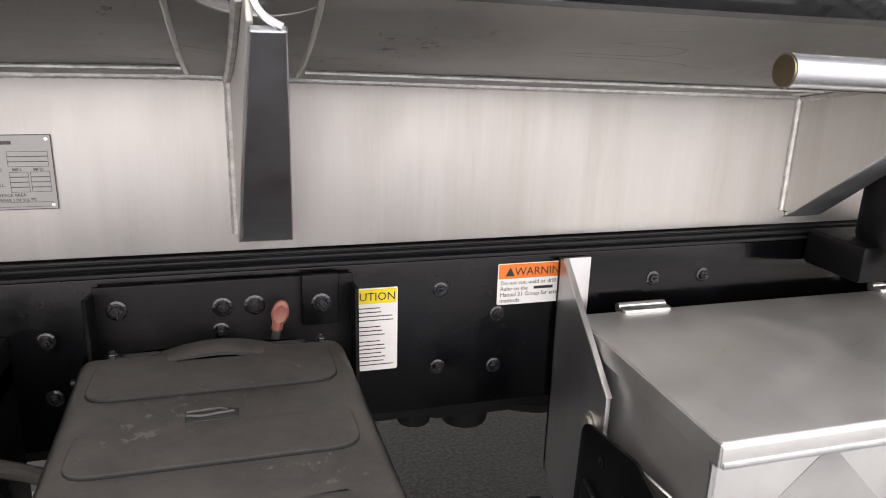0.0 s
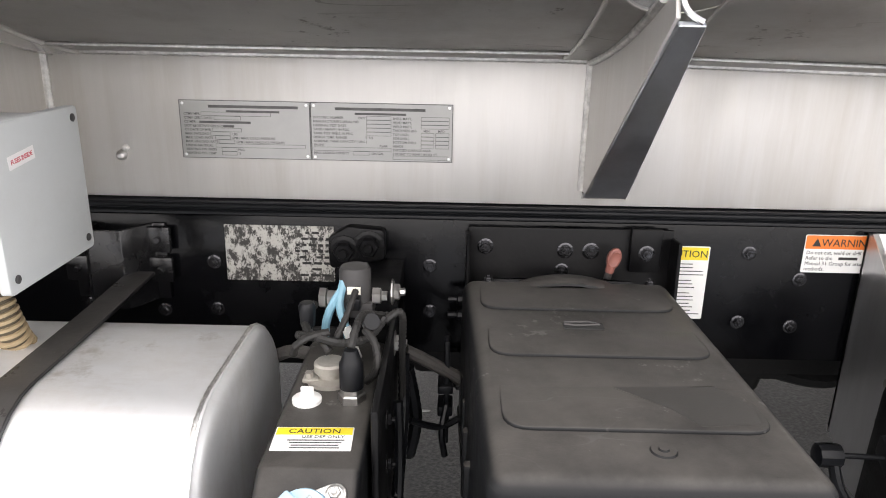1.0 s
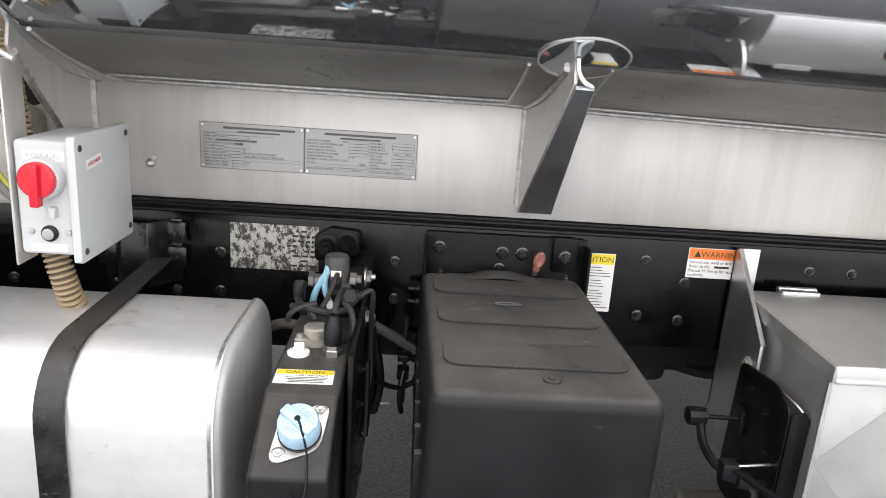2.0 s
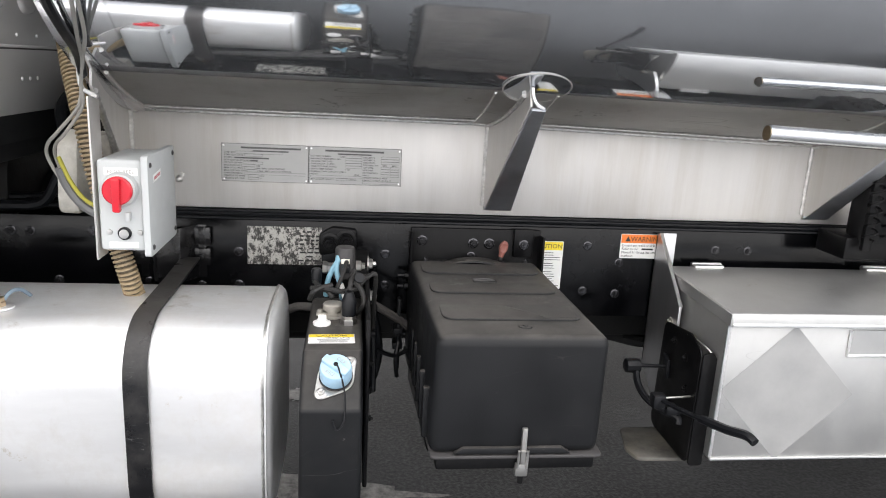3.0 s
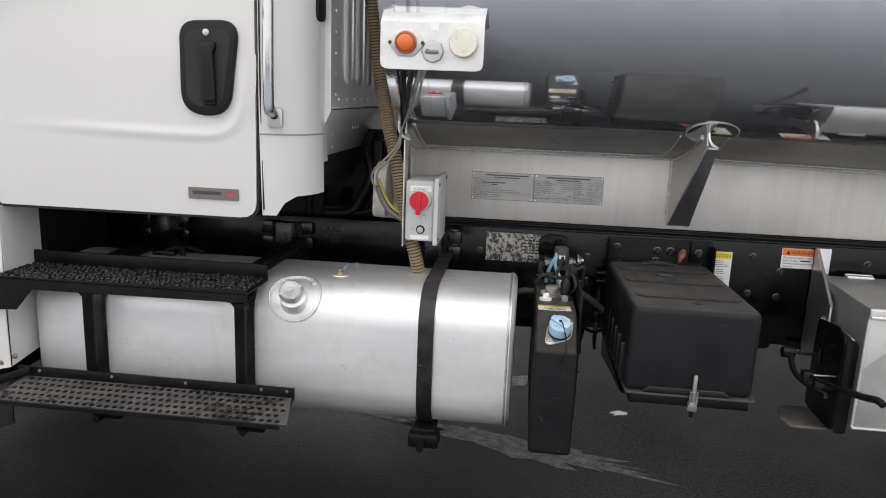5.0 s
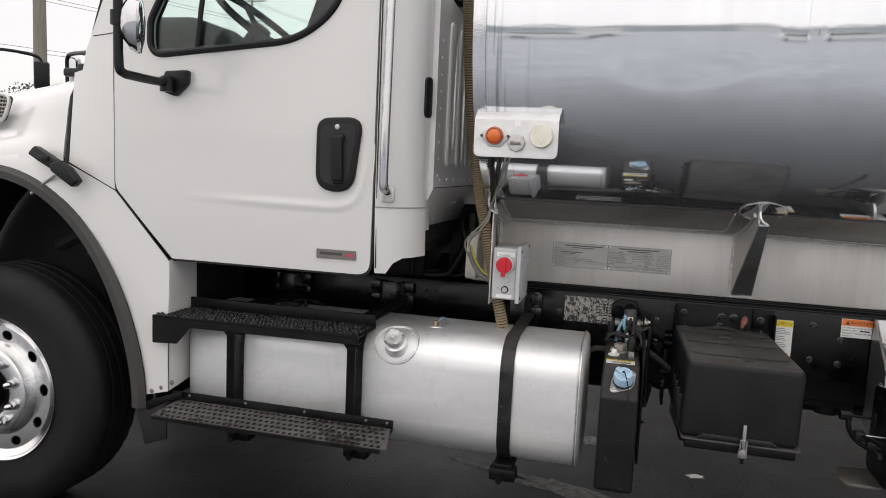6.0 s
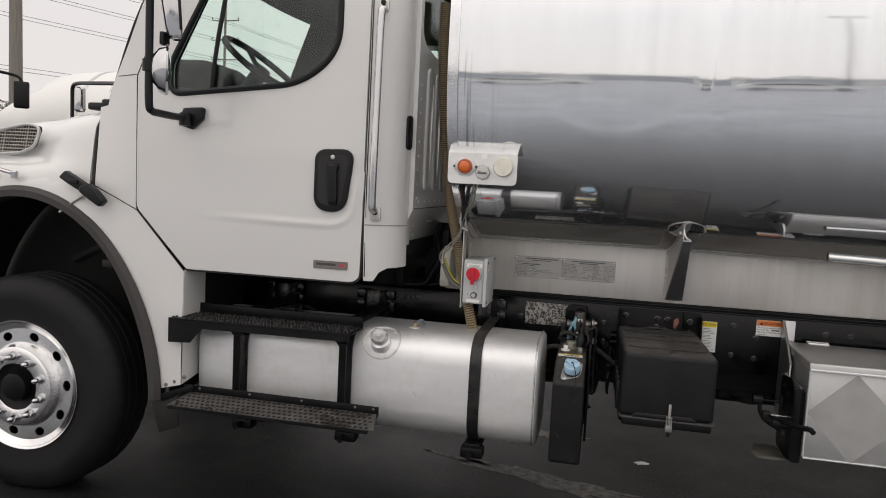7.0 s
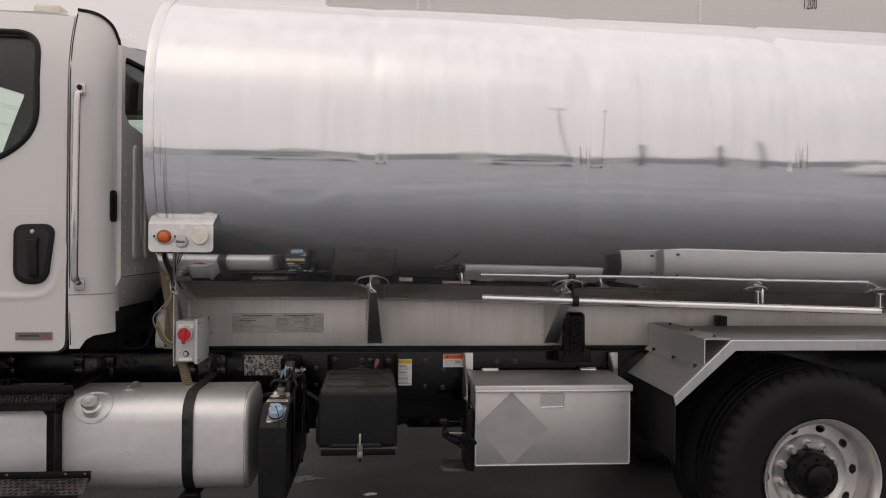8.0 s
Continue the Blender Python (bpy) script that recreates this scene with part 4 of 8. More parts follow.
def tube_hanger(x):
    """A short I-shaped post from an oval doubler down to the handling tube."""
    z1 = under(x, 0.735, 0.003)
    h = part("tube_hanger", joined(box(x - 0.003, x + 0.003, 0.700, 0.735, z1 - 0.070, z1, 0.001, 1), box(x - 0.014, x + 0.014, 0.698, 0.737, z1 - 0.072, z1 - 0.067, 0.001, 1), box(x - 0.014, x + 0.014, 0.698, 0.737, z1 - 0.006, z1, 0.001, 1)), M_BRIGHT, truck, "small bright I-shaped tube hanger")
    rim = [(x + 0.06 * math.cos(radians(a)), tank_y(1.392 + 0.022 * math.sin(radians(a)), 0.004), 1.392 + 0.022 * math.sin(radians(a)) - sag(x, 1.392)) for a in range(0, 361, 12)]
    part("doubler_rim", tube(rim, 0.002, 6, 0), M_PAD, h)


for x in (1.985, 2.62):
    tube_hanger(x)
front_out = outrigger(-0.930, True)
part("weld_bead", bead([(-0.819, 0.735, 1.342), (-0.860, 1.088, 1.066)], 0.0085), M_WELD, front_out, "thick weld along the front outrigger")
part("lip", tube([(-0.806, 0.714, 1.332), (-0.818, 0.716, 1.337), (-0.834, 0.718, 1.346), (-0.841, 0.721, 1.362), (-0.843, 0.726, 1.392)], 0.0045, 8, 5), M_BRIGHT, front_out, "bright turned lip")
for x, r in ((-0.846, 0.0075), (-0.800, 0.0045)):
    part("weld_bead", bead([(x, 1.104 - 0.035 * i, tank_z(1.104 - 0.035 * i, 0.007)) for i in range(11)], r), M_PAD, front_out)

# long handling tube along the lower flank
tube_rail = part("drop_tube", joined(lathe([(0.0192, 0), (0.0192, 0.008), (0.0186, 0.0085), (0.0186, 1.94), (0.0200, 1.942), (0.0200, 2.0)], pose(0.614, 0.700, 1.320, 0, 91.7, 0), 20)), M_TUBE, truck, "long round aluminium tube below the tank")
part("end_plug", lathe([(0.0165, -0.0012), (0.0165, 0.004)], pose(0.614, 0.700, 1.320, 0, 91.7, 0), 20), M_BRASS, tube_rail, "tarnished brown end plug")
part("clamp", lathe([(0.027, 0), (0.027, 0.03)], pose(1.05, 0.700, 1.306, 0, 91.7, 0), 16), M_SMOOTHBLK, tube_rail)
for x in (1.055, 2.00):
    part("hanger", box(x - 0.004, x + 0.004, 0.685, 0.735, 1.30, under(x, 0.72), 0.001), M_SMOOTHBLK if x < 1.5 else M_BRIGHT, tube_rail)


# twin specification plates on the skirt
def spec_plate(x0, x1, right):
    cx, w = (x0 + x1) / 2, x1 - x0
    m = facing(cx, 1.1096, 1.156)
    p = part("spec_plate", plate(w, 0.100, 0.0014, m, 0.002), M_BADGE, truck, "etched grey metal specification plate riveted to the skirt")
    ink, frames = [], []

    def words(t, u, v, size=0.0058):
        ink.append(lettering(t, size, m @ Matrix.Translation((u, v, 0.0014)), 0.0002))

    def bar(u0, u1, v, h=0.005):
        ink.append(plate(u1 - u0, h, 0.0002, m @ Matrix.Translation(((u0 + u1) / 2, v, 0.0014))))

    def blank(u0, u1, v, h=0.0062):
        for a, b, c, d in ((u0, u1, v, 0.0006), (u0, u1, v + h, 0.0006)):
            frames.append(plate(b - a, d, 0.0002, m @ Matrix.Translation(((a + b) / 2, c, 0.0014))))
        for a in (u0, u1):
            frames.append(plate(0.0006, h, 0.0002, m @ Matrix.Translation((a, v + h / 2, 0.0014))))

    L = -w / 2 + 0.007
    bar(-0.062 if not right else -0.080, 0.092 if not right else 0.075, 0.0395, 0.0048)
    bar(-0.032 if not right else -0.046, 0.060 if not right else 0.042, 0.0315, 0.0036)
    if not right:
        rows = ("CTMV MFR", "CTMV CERT. DATE", "CT MFR :", "DOT REGISTRATION NO. :", "CT DATE OF MFR", "MAX. PAYLOAD", "MAX. LOAD. RATE", "MAX. UNLOAD. RATE", "LINING MATERIAL", "HEATING SYS. PRESS", "HEATING SYS. TEMP")
        for i, t in enumerate(rows):
            words(t, L, 0.0245 - 0.0068 * i)
        bar(L + 0.026, L + 0.115, 0.0125, 0.004)
        bar(L + 0.066, L + 0.086, 0.0058, 0.004)
        blank(L + 0.030, L + 0.150, 0.0236)
        for i, (a, b) in ((1, (0.052, 0.098)), (4, (0.048, 0.098)), (5, (0.044, 0.078)), (6, (0.052, 0.078)), (7, (0.058, 0.085)), (8, (0.052, 0.208)), (9, (0.062, 0.088)), (10, (0.062, 0.088))):
            blank(L + a, L + b, 0.0236 - 0.0068 * i)
        words("LBS", L + 0.082, 0.0245 - 0.0068 * 5)
        words("GPM / MAX. LOAD. PRESSURE", L + 0.080, 0.0245 - 0.0068 * 6)
        words("GPM / MAX. UNLOAD. PRESSURE", L + 0.088, 0.0245 - 0.0068 * 7)
        words("PSIG", L + 0.090, 0.0245 - 0.0068 * 9)
        words("°F", L + 0.090, 0.0245 - 0.0068 * 10)
    else:
        rows = ("DOT SPEC. NUMBER", "MANUFACTURER'S SERIAL NO", "ORIGINAL TEST DATE", "TANK ( MAWP ) IN PSIG", "TANK TEST PRESS. IN PSIG", "DESIGN TEMP. RANGE", "NOMINAL TANK CAPACITY ( USG )", "FRONT", "", "MAX. LADING DENSITY")
        for i, t in enumerate(rows):
            if t:
                words(t, L - 0.003, 0.0225 - 0.0068 * i)
        for i in range(5):
            blank(-0.026, 0.016, 0.0216 - 0.0068 * i)
        words("DOT", -0.040, 0.0225)
        words("°F TO", -0.030, 0.0225 - 0.0068 * 5)
        words("REAR", -0.004, 0.0225 - 0.0068 * 7)
        blank(L - 0.003, 0.016, 0.0216 - 0.0068 * 8)
        blank(-0.050, -0.022, 0.0216 - 0.0068 * 9)
        words("LBS/GAL", -0.018, 0.0225 - 0.0068 * 9)
        for i, t in enumerate(("SHELL MAT'L", "HEAD MAT'L", "WELD MAT'L", "THICKNESS (IN)", "TOP SHELL", "SIDE SHELL", "BOTTOM SHELL", "HEADS", "EXPOSED SURFACE AREA", "( FRONT TO REAR ) IN SQ. FT.")):
            words(t, 0.019, 0.0225 - 0.0068 * i)
        for i in range(3):
            blank(0.068, 0.116, 0.0216 - 0.0068 * i)
        for i in range(4, 8):
            blank(0.068, 0.090, 0.0216 - 0.0068 * i)
            blank(0.093, 0.116, 0.0216 - 0.0068 * i)
        words("MIN.", 0.072, 0.0225 - 0.0068 * 3)
        words("MFD.", 0.097, 0.0225 - 0.0068 * 3)
        blank(0.019, 0.116, -0.0460)
    part("plate_print", joined(*ink), M_ETCH, p)
    part("form_grid", joined(*frames), M_ETCH, p)
    edge = [plate(w, 0.001, 0.0004, m @ Matrix.Translation((0, s * 0.0495, 0.0013))) for s in (-1, 1)] + [plate(0.001, 0.1, 0.0004, m @ Matrix.Translation((s * (w / 2 - 0.0005), 0, 0.0013))) for s in (-1, 1)]
    part("plate_edge", joined(*edge), M_GREYPL, p)
    for su in (-1, 1):
        for sv in (-1, 1):
            part("rivet", lathe([(0.0028, 0), (0.0022, 0.0012), (0, 0.0016)], m @ Matrix.Translation((su * (w / 2 - 0.006), sv * 0.044, 0.0012)), 10), M_BRIGHT, p)


spec_plate(-0.640, -0.4155, False)
spec_plate(-0.4145, -0.170, True)


# ---- fuel tank ----
def rrect(y0, y1, z0, z1, r, n=7):
    out = []
    for cy, cz, a in ((y1 - r, z1 - r, 0), (y0 + r, z1 - r, 90), (y0 + r, z0 + r, 180), (y1 - r, z0 + r, 270)):
        out += arc(cy, cz, r, r, a, a + 90, n)
    return out


FT = (0.550, 0.962, 0.450, 0.897)


FT_R = 0.122


def ft_ring(d=0.0, r=FT_R):
    return rrect(FT[0] + d, FT[1] - d, FT[2] + d, FT[3] - d, r)


def make_fuel_tank():
    xs = [-1.985, -1.980, -1.965, -1.945, -0.470, -0.467, -0.463, -0.461, -0.457, -0.453, -0.451, -0.450]
    ds = [0.035, 0.012, 0.003, 0.0, 0.0, -0.002, -0.002, 0.001, 0.003, 0.008, 0.017, 0.030]
    body = part("fuel_tank", skin(xs, [ft_ring(d) for d in ds]), M_FUEL, truck, "brushed aluminium fuel tank with rounded corners", sharp=40)

    def strap(x, w, top_to):
        ring = ft_ring(-0.006)
        inner = ft_ring(-0.0005)
        # strap runs from the frame over the top and the front to below
        keep = [i for i in range(len(ring)) if ring[i][0] < 0.75]
        path, back = [(1.06, top_to + 0.012), (0.90, FT[3] + 0.008)] + [ring[i] for i in keep], [(1.06, top_to + 0.006), (0.898, FT[3] + 0.001)] + [inner[i] for i in keep]
        bm = bmesh.new()
        rows = [[bm.verts.new((xx, p[0], p[1])) for p in path] for xx in (x - w / 2, x + w / 2)]
        rows += [[bm.verts.new((xx, p[0], p[1])) for p in back] for xx in (x + w / 2, x - w / 2)]
        for a, b in zip(rows, rows[1:] + rows[:1]):
            for i in range(len(path) - 1):
                bm.faces.new((a[i], a[i + 1], b[i + 1], b[i]))
        bm.faces.new([r[0] for r in rows])
        bm.faces.new([r[-1] for r in rows])
        bmesh.ops.recalc_face_normals(bm, faces=bm.faces)
        s = part("tank_strap", rounded(bm, 0.001, 1, 60), M_STRAP, body, "black painted tank strap, dusty on top")
        return s

    for x in (-0.715, -1.272, -1.758):
        strap(x, 0.047, 0.898)
    # cradle feet below the straps
    for x in (-0.715, -1.272, -1.758):
        foot = joined(box(x - 0.035, x + 0.035, 0.57, 1.09, 0.424, 0.449, 0.004), box(x - 0.045, x + 0.05, 0.545, 0.61, 0.395, 0.440, 0.008), lathe([(0.012, 0), (0.012, 0.05)], facing(x, 0.545, 0.418), 8))
        part("cradle", foot, M_BLACK, body)
    # filler in a round dished pocket on the shoulder
    fm = Matrix.Translation((-1.128, 0.568, 0.843)) @ Matrix.Rotation(radians(44), 4, "X") @ Matrix.Diagonal((0.88, 0.88, 0.88, 1))

    def on_shell(u, v):
        """A place on the shoulder: u along the truck, v up round the corner from its middle."""
        r, el = FT_R, radians(38) + v / FT_R
        cy, cz = FT[0] + r, FT[3] - r
        if el > math.pi / 2:
            return Vector((-1.128 + u, cy + (el - math.pi / 2) * r, FT[3]))
        if el < 0:
            return Vector((-1.128 + u, FT[0], cz + el * r))
        return Vector((-1.128 + u, cy - r * math.cos(el), cz + r * math.sin(el)))
    for rad, tk, mat in ((0.082, 0.0024, M_WELD), (0.074, 0.0016, M_FUEL)):
        ring = [on_shell(rad * math.cos(radians(a)), rad * math.sin(radians(a))) for a in range(0, 361, 6)]
        part("filler_rim", tube(ring, tk, 6, 0), mat, body, "welded rim of the filler pocket")
    part("filler_neck", lathe([(0.052, -0.02), (0.046, 0.018), (0.036, 0.022), (0.034, 0.036)], fm, 32), M_FUEL, body)
    cap = part("filler_cap", lathe([(0.034, 0.030), (0.037, 0.032), (0.0385, 0.036), (0.0385, 0.058), (0.034, 0.063), (0.020, 0.063), (0.016, 0.061), (0.0, 0.061)], fm, 36), M_CAP, body, "round grey metal filler cap")
    for k in range(4):
        g = box(0.030, 0.0425, -0.007, 0.007, 0.034, 0.064, 0.002)
        bmesh.ops.transform(g, matrix=fm @ Matrix.Rotation(radians(90 * k + 30), 4, "Z"), verts=g.verts)
        part("cap_grip", g, M_CAP, cap)
    part("cap_lock", lathe([(0.009, 0.060), (0.009, 0.066), (0, 0.067)], fm, 16), M_BOXALU, cap)
    part("chain_eye", lathe([(0.010, -0.006), (0.009, 0.004), (0, 0.006)], Matrix.Translation(on_shell(0.050, 0.050)) @ fm.to_3x3().to_4x4(), 14), M_BOXALU, body)
    # breather fitting
    part("fitting", joined(lathe([(0.011, 0.003), (0.011, 0.012), (0.009, 0.014), (0.009, 0.022), (0, 0.022)], pose(-1.012, 0.680, 0.898), 6)), M_BRASS, body, "small brass breather fitting")
    part("breather_hose", tube([(-1.006, 0.684, 0.914), (-0.998, 0.70, 0.926), (-0.988, 0.72, 0.924), (-0.982, 0.75, 0.902)], 0.0042, 8), M_HOSEGREY, body, "faded grey-blue hose")
    part("fitting_boss", lathe([(0.026, 0.0), (0.025, 0.003), (0.012, 0.004)], pose(-1.012, 0.680, 0.8975), 20), M_FUEL, body)
    part("fitting", joined(box(-1.70, -1.62, 0.78, 0.81, 0.898, 0.914, 0.004), lathe([(0.010, 0), (0.010, 0.030), (0.006, 0.034)], pose(-1.60, 0.8, 0.898), 8), tube([(-1.66, 0.8, 0.912), (-1.6, 0.82, 0.924), (-1.54, 0.84, 0.904)], 0.007, 8)), M_SMOOTHBLK, body)
    part("end_weld", bead([(-0.4695, p[0], p[1]) for p in ft_ring(-0.001) + ft_ring(-0.001)[:1]], 0.0038), M_WELD, body)


make_fuel_tank()


def strap_bracket(x):
    """Hat bracket on the rail that takes the end of a tank strap."""
    prof = [(x - 0.085, 1.099), (x - 0.060, 1.099), (x - 0.038, 1.062), (x - 0.026, 1.045), (x + 0.026, 1.045), (x + 0.038, 1.062), (x + 0.060, 1.099), (x + 0.085, 1.099),
            (x + 0.085, 1.093), (x + 0.064, 1.093), (x + 0.043, 1.056), (x + 0.029, 1.038), (x - 0.029, 1.038), (x - 0.043, 1.056), (x - 0.064, 1.093), (x - 0.085, 1.093)]
    b = part("strap_bracket", prism(prof, "z", 0.845, 0.990, 0.002), M_BRACKET, truck, "black pressed hat bracket bolted to the rail")
    for sx in (-0.075, 0.075):
        for z in (0.962, 0.905):
            bolt(b, facing(x + sx, 1.093, z), 1.25, GLINT_ME)
    ears = [box(x + s * 0.075 - 0.022, x + s * 0.075 + 0.022, 1.080, 1.093, z - 0.024, z + 0.024, 0.004) for s in (-1, 1) for z in (0.962, 0.905)]
    parts("bolt_pad", ears, M_BRACKET, b)


for x in (-0.765, -1.325, -1.81):
    strap_bracket(x)


# ---- steps ----
def make_steps():
    up = part("upper_step", joined(
        prism(round_poly([(-2.050, 0.892), (-1.222, 0.899), (-1.222, 0.862), (-1.89, 0.856), (-1.945, 0.790), (-2.050, 0.784)], 0.004), "y", 0.424, 0.430, 0.001, 1),
        box(-2.050, -1.222, 0.424, 0.606, 0.884, 0.890, 0.002)), M_BLACK, truck, "black grip-topped upper cab step")
    part("rear_bar", box(-2.05, -1.225, 0.600, 0.612, 0.886, 0.935, 0.003), M_BLACK, up)
    part("end_plate", prism([(0.43, 0.784), (0.64, 0.86), (0.64, 0.90), (0.43, 0.886)], "x", -2.051, -2.045, 0.001, 1), M_BLACK, up)
    rnd = random.Random(5)
    grip = []
    for i in range(52):
        for j in range(10):
            x, y = -2.038 + i * 0.0158 + (0.0079 if j % 2 else 0), 0.440 + j * 0.0172
            if y < 0.595 and x < -1.235:
                if rnd.random() > 0.06:
                    hh = rnd.uniform(0.002, 0.006)
                    grip.append(lathe([(0.0092, 0), (0.0086, hh), (0.0056, hh + 0.002), (0.004, hh - 0.002)], pose(x + rnd.uniform(-0.003, 0.003), y + rnd.uniform(-0.003, 0.003), 0.8895, rnd.uniform(-14, 14), rnd.uniform(-14, 14), rnd.uniform(0, 60)), 6))
    tread = part("grip_tread", joined(*grip), M_GRIT, up, "rough black grip-strut tread")
    for x in (-1.758, -1.272):
        p = [(0.488, 0.555), (0.500, 0.555), (0.500, 0.840), (0.500, 0.883), (0.4315, 0.883), (0.4315, 0.858), (0.474, 0.848), (0.488, 0.835)]
        part("upright", prism(p, "x", x - 0.016, x + 0.016, 0.002), M_BLACK, up)
        part("gusset", prism([(x - 0.016, 0.828), (x + 0.016, 0.828), (x + 0.042, 0.862), (x - 0.042, 0.862)], "y", 0.484, 0.492, 0.001, 1), M_BLACK, up)
        part("arm", prism([(0.613, 0.930), (1.06, 0.932), (1.06, 0.914), (0.613, 0.912)], "x", x - 0.016, x + 0.016, 0.003), M_BLACK, up)
    low = part("lower_step", prism([(0.345, 0.516), (0.345, 0.530), (0.478, 0.558), (0.478, 0.588), (0.484, 0.588), (0.484, 0.552), (0.349, 0.523), (0.349, 0.516)], "x", -2.00, -1.10, 0.001, 1), M_BLACK, truck, "perforated steel lower cab step")
    hole_grid = []
    for i in range(38):
        for j in range(5):
            hole_grid.append((-1.985 + i * 0.0236 + (0.0118 if j % 2 else 0), 0.359 + j * 0.0255))
    outline = [(-1.998, 0.347), (-1.080, 0.347), (-1.108, 0.477), (-1.965, 0.477)]
    holes = []
    for x, y in hole_grid:
        left, right = -1.998 + (y - 0.347) * 0.254 + 0.012, -1.080 - (y - 0.347) * 0.215 - 0.012
        if left < x < right:
            holes.append(arc(x, y, 0.0084, 0.0078, 0, 315, 7))

    def lay(u, v):
        return Vector((u, v, 0.5325 + (v - 0.345) * 0.209))
    part("step_tread", sheet(outline, holes, lay, 0.004), M_TREAD, low, "dusty perforated step plate", flat=True)
    part("back_strip", box(-1.97, -1.10, 0.4725, 0.4775, 0.559, 0.590, 0.001), M_BLACK, low)
    for x in (-1.92, -1.68, -1.44, -1.20, -1.12):
        part("bolt", lathe([(0.005, 0), (0.005, 0.004), (0.003, 0.005)], facing(x, 0.4725, 0.579), 8), M_DARKBADGE, low)
    for x in (-1.70, -1.28):
        part("bracket", prism([(0.482, 0.55), (0.482, 0.51), (0.60, 0.415), (0.95, 0.415), (0.95, 0.44), (0.60, 0.445)], "x", x - 0.02, x + 0.02, 0.003), M_BLACK, low)


make_steps()


# ---- exhaust fluid tank ----
def hull(pts):
    """The convex outline round some points."""
    pts = sorted(pts)

    def half(seq):
        out = []
        for p in seq:
            while len(out) > 1 and (out[-1][0] - out[-2][0]) * (p[1] - out[-2][1]) - (out[-1][1] - out[-2][1]) * (p[0] - out[-2][0]) <= 1e-9:
                out.pop()
            out.append(p)
        return out[:-1]
    return half(pts) + half(pts[::-1])


def make_def_tank():
    prof = round_poly([(0.462, 0.452), (0.458, 0.772), (0.578, 0.850), (0.930, 0.850), (0.945, 0.47), (0.925, 0.45)], [0.02, 0.012, 0.012, 0.02, 0.02, 0.02], 4)
    body = part("fluid_tank", prism(prof, "x", -0.392, -0.268, 0.011, 3), M_PLASTIC, truck, "narrow dusty black plastic fluid tank with a blue cap")
    # cap on the sloping face
    ang = math.degrees(math.atan2(0.850 - 0.772, 0.578 - 0.458))
    cm = Matrix.Translation((-0.322, 0.520, 0.8130)) @ Matrix.Rotation(radians(ang), 4, "X")
    hexes = ((0.0275, 0.037), (-0.0275, -0.037))
    fp = prism(hull(arc(0, 0, 0.037, 0.037, 0, 345, 23) + [(u + p[0], v + p[1]) for u, v in hexes for p in arc(0, 0, 0.0135, 0.0135, 0, 330, 11)]), "z", 0, 0.004, 0.001, 1)
    bmesh.ops.transform(fp, matrix=cm, verts=fp.verts)
    flange = part("cap_flange", fp, M_STEEL, body, "plated steel flange under the cap")
    for u, v in hexes:
        bolt(flange, cm @ Matrix.Translation((u, v, 0.004)), 0.75, NUT_ME)
    part("gasket", lathe([(0.0335, 0.004), (0.0335, 0.010)], cm, 28), M_SMOOTHBLK, flange)
    cap = part("fluid_cap", lathe([(0.0310, 0.008), (0.0320, 0.012), (0.0315, 0.036), (0.029, 0.041), (0, 0.041)], cm, 36), M_BLUE, body, "pale blue screw cap")
    bar = prism(round_poly([(-0.030, -0.009), (0.030, -0.009), (0.030, 0.009), (-0.030, 0.009)], 0.004), "z", 0.038, 0.050, 0.003)
    turn = cm @ Matrix.Rotation(radians(-38), 4, "Z")
    bmesh.ops.transform(bar, matrix=turn, verts=bar.verts)
    part("grip", bar, M_BLUE, cap)
    parts("letters", [lettering("DEF", 0.012, turn @ Matrix.Rotation(a, 4, "Z") @ Matrix.Translation((0, 0.0135, 0.041)), 0.0006, "CENTER") for a in (0.0, math.pi)], M_WIRE, cap)
    k = cm @ Vector((0, 0, 0.049))
    part("tether", joined(tube([k, k + Vector((0.006, -0.012, -0.004)), k + Vector((0.018, -0.022, -0.05)), (k.x + 0.018, 0.452, k.z - 0.10), (k.x + 0.004, 0.450, k.z - 0.118), (k.x - 0.004, 0.452, k.z - 0.10)], 0.0018, 6), lathe([(0.005, -0.001), (0.005, 0.002), (0, 0.003)], cm @ Matrix.Translation((0, 0, 0.048)), 10)), M_SMOOTHBLK, cap)
    # label on the top
    lm = Matrix.Translation((-0.335, 0.637, 0.8502)) @ Matrix.Rotation(radians(2), 4, "Z")
    lab = part("caution_label", plate(0.098, 0.052, 0.0006, lm, 0.002), M_LABEL, body, "small yellow and white caution label")
    part("colour_band", plate(0.095, 0.016, 0.0003, lm @ Matrix.Translation((0, 0.0165, 0.0006))), M_YELLOW, lab)
    part("heading", lettering("CAUTION", 0.0145, lm @ Matrix.Translation((0, 0.0115, 0.0009)), align="CENTER"), M_INK, lab)
    part("print_line", lettering("USE DEF ONLY", 0.0080, lm @ Matrix.Translation((0.012, 0.0015, 0.0006)), align="CENTER"), M_INK, lab)
    parts("print_line", [plate(w, 0.0022, 0.0003, lm @ Matrix.Translation((0.004, -0.0035 - 0.0055 * i, 0.0006))) for i, w in enumerate((0.070, 0.064, 0.058, 0.06))], M_GREYPL, lab)
